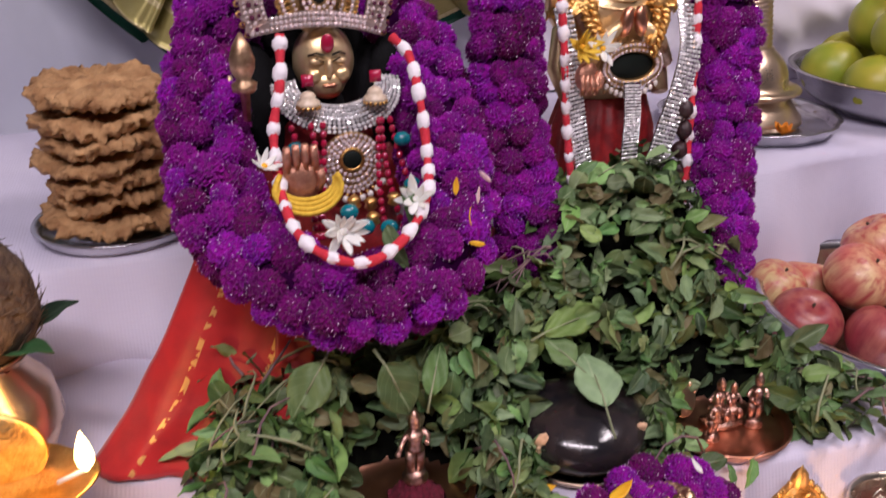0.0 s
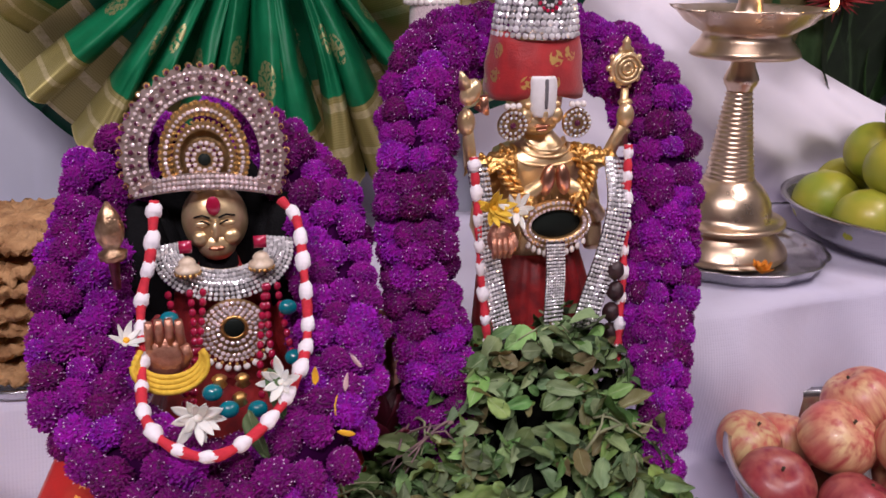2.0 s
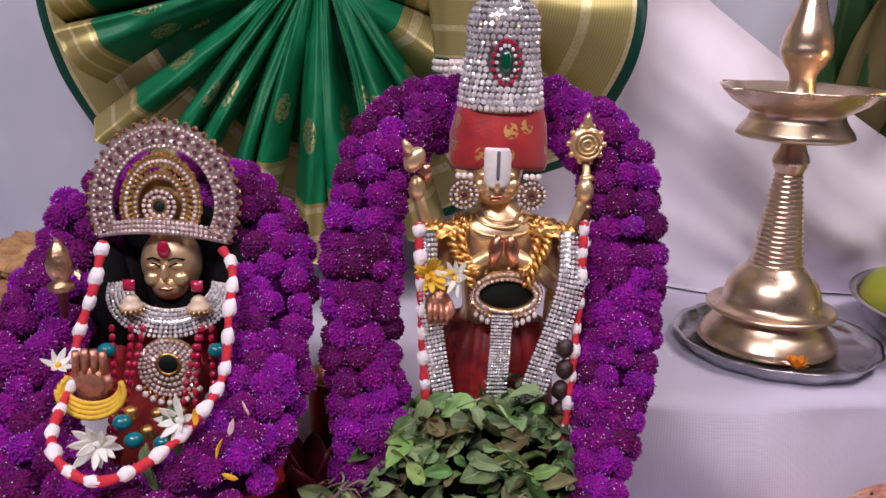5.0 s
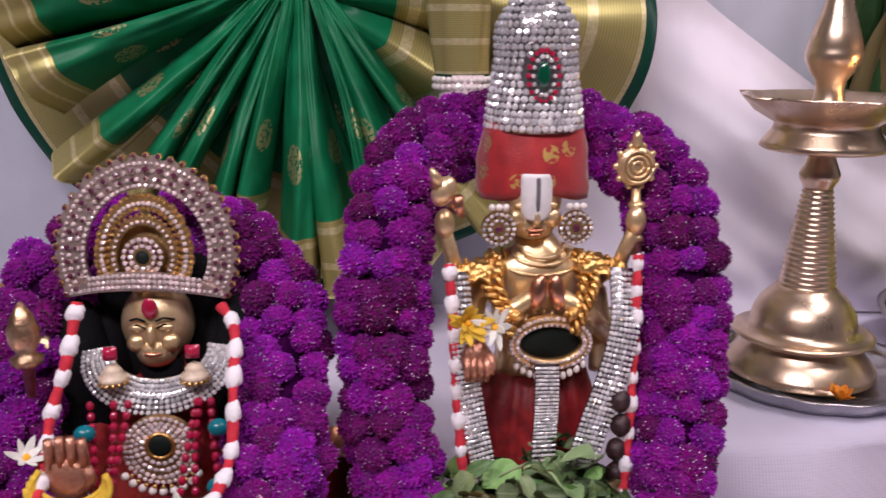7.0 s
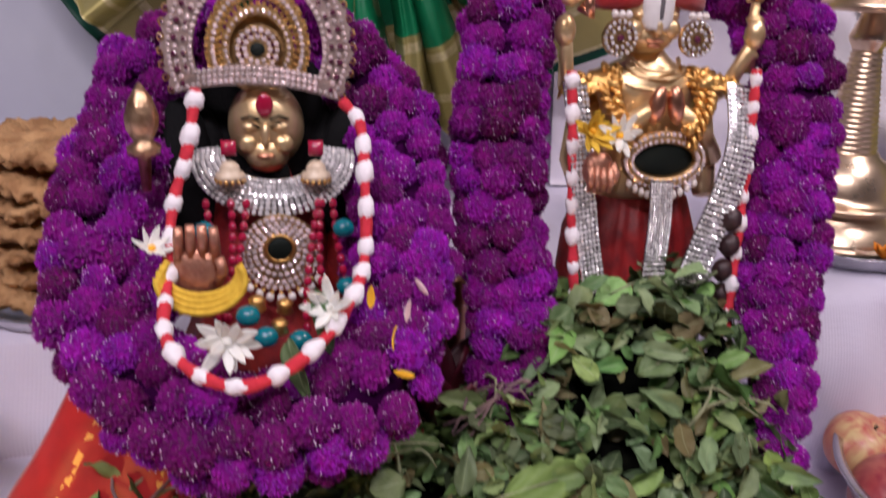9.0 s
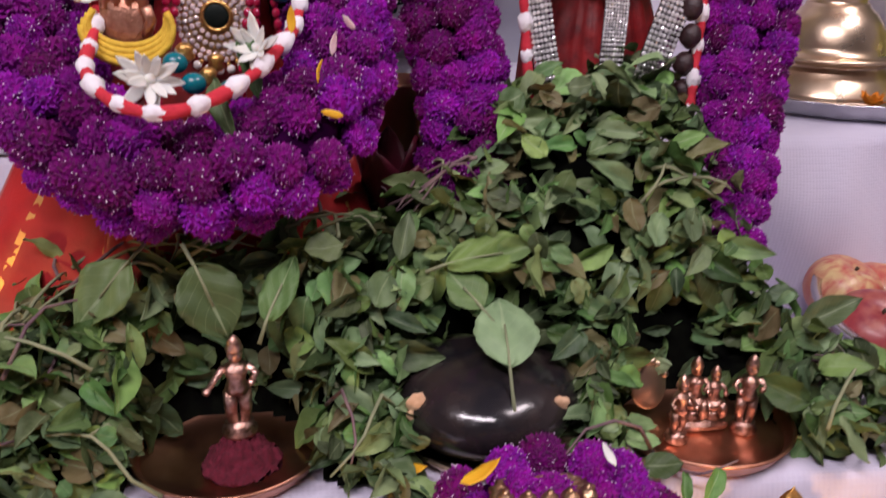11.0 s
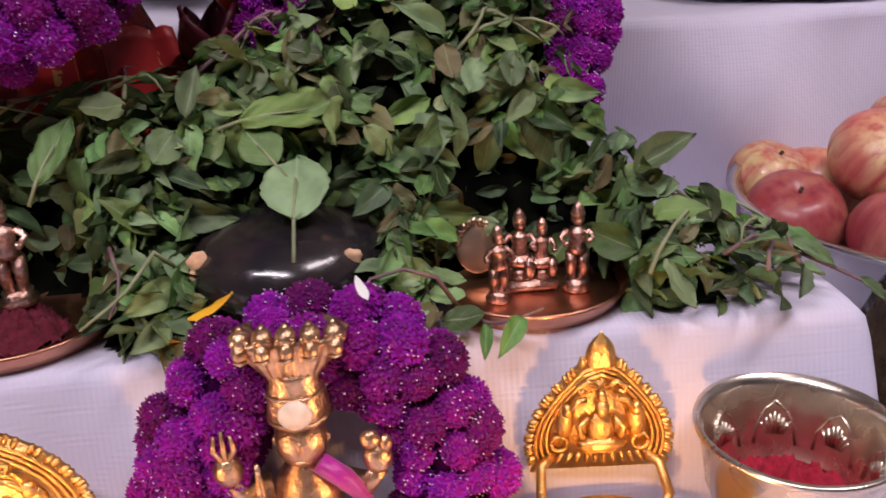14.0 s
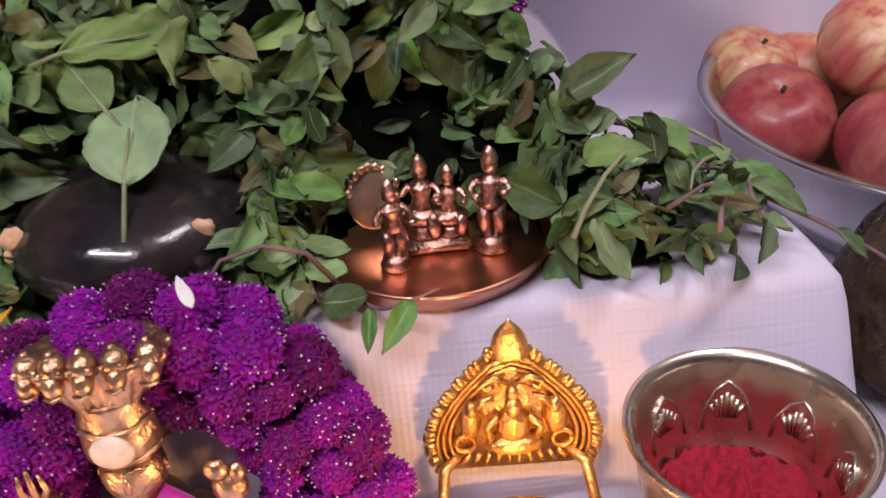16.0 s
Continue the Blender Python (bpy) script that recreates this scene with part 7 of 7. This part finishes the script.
# ---- upright brass plaque lamps ----
def plaque_lamp(place, w, h, bead, pointed, label, turn):
    """A brass back plate with cast relief over a small oil dish with a lit wick."""
    g = thing("plaque_oil_lamp", place, label, "lamp", "brass plaque lamps", turn=turn)
    base = 0.030

    # half width over height: from the foot to the peak
    tall_form = ((0.0, 0.455), (0.12, 0.495), (0.26, 0.500), (0.42, 0.455), (0.56, 0.375), (0.68, 0.285), (0.78, 0.195), (0.84, 0.135), (0.90, 0.115))
    round_form = ((0.0, 0.430), (0.15, 0.490), (0.32, 0.500), (0.48, 0.465), (0.62, 0.395), (0.74, 0.300), (0.83, 0.195), (0.88, 0.110), (0.90, 0.085))
    form = tall_form if pointed else round_form

    def outline(t):
        q = abs(2 * t - 1)
        side = 1 if t < 0.5 else -1
        up = 0.90 * (1 - q)
        for (z0, x0), (z1, x1) in zip(form, form[1:]):
            if z0 <= up <= z1 + 1e-6:
                x = x0 + (x1 - x0) * (up - z0) / (z1 - z0)
                break
        if q < 0.02:
            x = 0.0
        return Vector((side * w * x, 0, base + h * up))
    n = 64
    edge = [outline(i / n) for i in range(n + 1)]
    b = bmesh.new()
    c0, c1 = b.verts.new((0, -0.0025, base + h * 0.4)), b.verts.new((0, 0.0015, base + h * 0.4))
    fr, bk = [b.verts.new(p + Vector((0, -0.0015, 0))) for p in edge], [b.verts.new(p + Vector((0, 0.0015, 0))) for p in edge]
    for i in range(n):
        b.faces.new((c0, fr[i], fr[i + 1]))
        b.faces.new((c1, bk[i + 1], bk[i]))
        b.faces.new((fr[i], bk[i], bk[i + 1], fr[i + 1]))
    b.faces.new((c0, fr[-1], fr[0]))
    b.faces.new((c1, bk[0], bk[-1]))
    b.faces.new((fr[-1], bk[-1], bk[0], fr[0]))
    plate = part("back_plate", b, M_YGOLD, g)
    b = bmesh.new()
    for k in (0.90, 0.83, 0.75):
        tube(b, [Vector((p.x * k, -0.0025, base + h * 0.4 + (p.z - base - h * 0.4) * k)) for p in edge[::2]], 0.0009, 6)
    part("raised_rim", b, M_YGOLD, plate)
    m = bead
    for i in range(m):
        p = edge[int(i * n / (m - 1))]
        b = bmesh.new()
        d = (p - Vector((0, 0, base + h * 0.4))).normalized()
        blob(b, p - d * 0.0004 + Vector((0, -0.001, 0)), (0.0027, 0.0017, 0.0013), 8, 6, turn=Matrix.Rotation(-math.atan2(d.z, d.x), 4, "Y"))
        part("edge_bead", b, M_YGOLD, plate)
    b = bmesh.new()
    top = base + h * 0.86
    lathe(b, [(0.0058, top - 0.003), (0.0066, top - 0.0005), (0.0060, top + 0.001), (0.0062, top + 0.003), (0.0052, top + 0.0065), (0.0032, top + 0.0095), (0.0012, top + 0.0115), (0.0004, top + 0.013)], 20, wob=lambda a, r, z: r * (1 - 0.45 * math.sin(a) ** 2))
    part("finial", b, M_YGOLD, g)
    b = bmesh.new()
    zc = base + h * 0.36

    def cast(name, b, label=""):
        for v in b.verts:
            v.co.x *= w / 0.070
            v.co.z = zc + (v.co.z - zc) * h / 0.064
        part(name, b, M_YGOLD, plate, label)
    blob(b, (0, -0.004, zc), (0.0072, 0.004, 0.0085), 14, 9)
    blob(b, (0, -0.006, zc + 0.0115), (0.0036, 0.0032, 0.0042), 12, 8)
    blob(b, (0, -0.005, zc + 0.0165), (0.0024, 0.0022, 0.0035), 10, 7)
    blob(b, (0, -0.005, zc - 0.0075), (0.0125, 0.0045, 0.0042), 14, 8)
    for s in (-1, 1):
        tube(b, [(0.006 * s, -0.005, zc + 0.006), (0.011 * s, -0.006, zc + 0.002), (0.009 * s, -0.007, zc - 0.003)], 0.0016, 7)
    cast("seated_figure", b, "cast relief of a seated figure")
    for s in (-1, 1):
        b = bmesh.new()
        blob(b, (0.0175 * s, -0.0035, zc + 0.003), (0.0048, 0.003, 0.0078), 12, 8)
        blob(b, (0.0165 * s, -0.005, zc + 0.0105), (0.0030, 0.0028, 0.0036), 10, 7)
        tube(b, [(0.016 * s, -0.006, zc + 0.010), (0.0120 * s, -0.007, zc + 0.016), (0.0075 * s, -0.006, zc + 0.0165)], 0.0013, 7)
        cast("elephant", b, "cast relief of an elephant")
        for q in range(5):
            b = bmesh.new()
            tube(b, [(0.004 * s * q + 0.002 * s, -0.004, zc - 0.013), (0.005 * s * q + 0.002 * s, -0.004, zc - 0.018)], 0.0011, 6)
            cast("rib", b)
        for q in range(4):
            b = bmesh.new()
            a0 = 0.35 + 0.42 * q
            tube(b, [(0, -0.0045, zc - 0.011), (0.006 * s * math.sin(a0), -0.0062, zc - 0.011 + 0.006 * math.cos(a0)), (0.0085 * s * math.sin(a0), -0.0045, zc - 0.011 + 0.0085 * math.cos(a0))], lambda t: 0.0015 - 0.0006 * t, 6)
            cast("lotus_petal", b)
        b = bmesh.new()
        tube(b, [(0.002 * s, -0.004, zc + 0.021), (0.007 * s, -0.005, zc + 0.0245), (0.012 * s, -0.005, zc + 0.022), (0.0105 * s, -0.005, zc + 0.019), (0.008 * s, -0.005, zc + 0.0205)], 0.0011, 6)
        cast("upper_scroll", b)
        b = bmesh.new()
        tube(b, [(0.020 * s + 0.004 * s * math.cos(a), -0.0035, zc - 0.008 + 0.004 * math.sin(a)) for a in [i * math.pi / 6 for i in range(13)]], 0.0010, 6)
        cast("scroll", b)
    b = bmesh.new()
    lathe(b, [(0.020, 0.0), (0.022, 0.003), (0.012, 0.008), (0.014, 0.010), (0.026, 0.013), (0.034, 0.017), (0.036, 0.019), (0.035, 0.0195), (0.030, 0.016), (0.004, 0.013)], 36, (0, -0.042))
    dish = part("oil_dish", b, M_YGOLD, g)
    for s in (-1, 1):
        b = bmesh.new()
        tube(b, [(w * 0.30 * s, -0.001, base + 0.008), (w * 0.42 * s, -0.006, base + 0.004), (w * 0.44 * s, -0.018, base - 0.002), (w * 0.34 * s, -0.030, base - 0.004)], 0.0022, 8)
        part("side_bracket", b, M_YGOLD, g)
    b = bmesh.new()
    tube(b, [(0, -0.052, 0.014), (0, -0.076, 0.020)], 0.0016, 6)
    part("wick", b, M_COTTONW, dish)
    b = bmesh.new()
    lathe(b, [(0.0006, 0.0), (0.0030, 0.004), (0.0034, 0.007), (0.0022, 0.012), (0.0004, 0.017)], 12, (0, -0.077), z0=0.0195)
    part("flame", b, M_FLAME, dish, "small yellow flame")
    m4 = Matrix.Translation(place) @ Matrix.Rotation(radians(turn), 4, "Z")
    flame_light("plaque_flame_light", m4 @ Vector((0, -0.092, 0.046)), 0.36)
    return g


plaque_lamp((0.170, -0.018, TABLE + 0.001), 0.059, 0.0590, 47, True, "gilt brass plaque lamp with beaded edge and cast figures", -5)
plaque_lamp((-0.0660, -0.038, TABLE + 0.001), 0.073, 0.0630, 45, False, "wide gilt brass plaque lamp with toothed edge", 4)


# ---- silver bowl of red powder ----
def silver_bowl():
    c = (0.2415, -0.045, TABLE + 0.001)
    g = thing("silver_bowl", c, "embossed silver bowl with a rolled rim", "bowl")
    b = bmesh.new()
    lathe(b, [(0.018, 0.0), (0.019, 0.003), (0.016, 0.006), (0.026, 0.015), (0.0325, 0.030), (0.0345, 0.044), (0.0375, 0.056), (0.0395, 0.0585), (0.0395, 0.0602), (0.0375, 0.0606), (0.0358, 0.056), (0.0328, 0.044), (0.0308, 0.030), (0.024, 0.017), (0.001, 0.012)], 72,
          wob=lambda a, r, z: r * (1 + (0.014 * math.sin(12 * a) if 0.012 < z < 0.05 else 0)))
    part("bowl_wall", b, M_SILVER, g)
    for k in range(8):
        a0 = 2 * math.pi * k / 8 + 0.55
        b = bmesh.new()

        def on_wall(s, z):
            a = a0 + s
            r = 0.0310 + (z - 0.030) * 0.17 - 0.0004
            return Vector((r * math.cos(a), r * math.sin(a), z))
        tube(b, [on_wall(-0.29, 0.030), on_wall(-0.25, 0.038), on_wall(-0.13, 0.0455), on_wall(0, 0.049), on_wall(0.13, 0.0455), on_wall(0.25, 0.038), on_wall(0.27, 0.030)], 0.0008, 6)
        shell = part("embossed_shell", b, M_SILVER, g, "raised shell pattern")
        for q in range(7):
            s = -0.18 + 0.06 * q
            b = bmesh.new()
            tube(b, [on_wall(s * 0.55, 0.034), on_wall(s, 0.0445 - 0.045 * abs(s) ** 1.3)], lambda t: 0.0005 + 0.0004 * t, 6)
            part("ray", b, M_SILVER, shell)
    return g


silver_bowl()
powder((0.2415, -0.045, TABLE + 0.0245), 0.0275, 0.017, M_KUMKUM, "bright red powder heaped in the silver bowl", 8)

# ---- lit oil lamp and coconut beside the step ----
DL = (-0.294, 0.062, TIER1 + 0.020)
lamp2 = thing("brass_oil_lamp", DL, "small brass oil lamp with a bright flame", "lamp")
b = bmesh.new()
lathe(b, [(0.030, -0.0185), (0.031, -0.015), (0.020, -0.010), (0.018, -0.004), (0.024, 0.0005)], 36)
part("foot", b, M_YGOLD, lamp2)
b = bmesh.new()
lathe(b, [(0.024, 0.0), (0.026, 0.003), (0.014, 0.008), (0.011, 0.014), (0.022, 0.019), (0.036, 0.025), (0.040, 0.030), (0.039, 0.0305), (0.034, 0.026), (0.002, 0.021)], 48, wob=lambda a, r, z: r * (1 + (0.22 if z > 0.02 else 0) * max(0, math.cos(a)) ** 8))
part("oil_dish", b, M_YGOLD, lamp2)
b = bmesh.new()
blob(b, (-0.012, 0.018, 0.040), (0.034, 0.006, 0.028), 24, 12)
part("back_shell", b, M_YGOLD, lamp2, "rounded brass shell behind the dish")
b = bmesh.new()
tube(b, [(0.026, 0, 0.027), (0.042, -0.001, 0.033)], 0.0016, 6)
part("wick", b, M_COTTONW, lamp2)
b = bmesh.new()
lathe(b, [(0.0008, 0.0), (0.0045, 0.005), (0.0052, 0.010), (0.0035, 0.018), (0.0005, 0.026)], 14, (0.042, -0.001), z0=0.032)
part("flame", b, M_FLAME, lamp2, "bright yellow-white flame")
flame_light("oil_lamp_flame_light", (DL[0] + 0.042, DL[1] - 0.003, DL[2] + 0.066), 0.10)


def coconut(place, r, label, tuft=True, seed=0):
    g = thing("coconut", place, label, "coconut", "coconuts")
    b = bmesh.new()
    blob(b, (0, 0, 0), (r, r, r * 1.12), 32, 22, wob=0.12)
    part("shell", b, M_HUSK, g)
    b = bmesh.new()
    q = random.Random(seed)
    for k in range(260):
        a, t = q.uniform(0, 6.28), q.uniform(-0.9, 1.0)
        d = Vector((math.sqrt(max(0, 1 - t * t)) * math.cos(a), math.sqrt(max(0, 1 - t * t)) * math.sin(a), t))
        p0 = Vector((d.x * r, d.y * r, d.z * r * 1.12)) * 0.98
        s = Vector((q.gauss(0, 1), q.gauss(0, 1), q.gauss(0.6, 0.8)))
        s = (s - d * s.dot(d)).normalized()
        ln = q.uniform(0.006, 0.020)
        tube(b, [p0, p0 + s * ln * 0.5 + d * 0.0015, p0 + s * ln + d * q.uniform(0.0, 0.004)], lambda t2: 0.0005 * (1 - t2) + 0.0001, 4)
    part("husk_fibre", b, M_HUSK, g, "loose brown fibres")
    return g


def pot(place, r, h, label, material, name="brass_pot"):
    b = bmesh.new()
    lathe(b, [(r * 0.45, 0.0), (r * 0.75, h * 0.08), (r, h * 0.40), (r * 0.92, h * 0.66), (r * 0.58, h * 0.86), (r * 0.60, h * 0.92), (r * 0.78, h), (r * 0.74, h), (r * 0.54, h * 0.9), (r * 0.5, h * 0.85), (0.001, h * 0.5)], 48)
    return solo(name, b, material, place, label, "pot", "brass pots")


pot((-0.314, 0.150, TIER1 + 0.002), 0.042, 0.088, "small brass pot under a coconut with leaves", M_BRASS)
coconut((-0.314, 0.150, TIER1 + 0.118), 0.041, "brown fibrous coconut set on a brass pot", seed=1)
for k in range(7):
    a = 2 * math.pi * k / 7 + 0.2
    ob = solo("mango_leaf", leaf_shape(0.042, 0.022, 0.25, 0.35, 0.0, 10, 4, 50 + k, 0.0004), M_BANANA, (-0.314 + 0.024 * math.cos(a), 0.150 + 0.024 * math.sin(a), TIER1 + 0.088), "dark green mango leaf fanned out of the pot", "leaf", "mango leaves of the pot")
    ob.rotation_euler = (radians(48), 0, a - math.pi / 2)
coconut((0.354, 0.022, TABLE + 0.042), 0.040, "brown coconut wrapped in clear film beside the step", seed=2)
b = bmesh.new()
blob(b, (0, 0, 0), (0.0445, 0.0445, 0.050), 30, 20, wob=0.14)
solo("clear_wrap", b, M_PLASTIC, (0.354, 0.022, TABLE + 0.046), "crinkled clear film round the coconut", "wrap")
# ---- broad leaves behind the swagged sheet ----
for k in range(16):
    q = random.Random(90 + k)
    x = 0.575 + 0.028 * k
    ob = solo("broad_leaf", leaf_shape(q.uniform(0.34, 0.50), q.uniform(0.07, 0.13), 0.30, -0.18, 0.0, 20, 6, 70 + k, 0.0006), M_BANANA, (x, 0.640 + 0.012 * (k % 3), 1.00 + 0.02 * (k % 2)), "long dark green leaf standing behind the white sheet", "leaf", "broad leaves")
    ob.rotation_euler = (radians(q.uniform(84, 92)), radians(q.uniform(-22, 26)), radians(q.uniform(-25, 25)))
red = thing("red_flower_spray", (0.655, 0.585, 1.185), "dark red feathery flower spray behind the lamp", "flower")
rr = random.Random(5)
b = bmesh.new()
for k in range(160):
    d = Vector((rr.gauss(0, 1), rr.gauss(0, 0.6), rr.gauss(0, 1))).normalized()
    tube(b, [d * 0.008, d * rr.uniform(0.03, 0.06) + Vector((0, 0, 0.02))], lambda t: 0.0022 * (1 - t) + 0.0004, 5)
part("spray", b, M_DKRED, red)
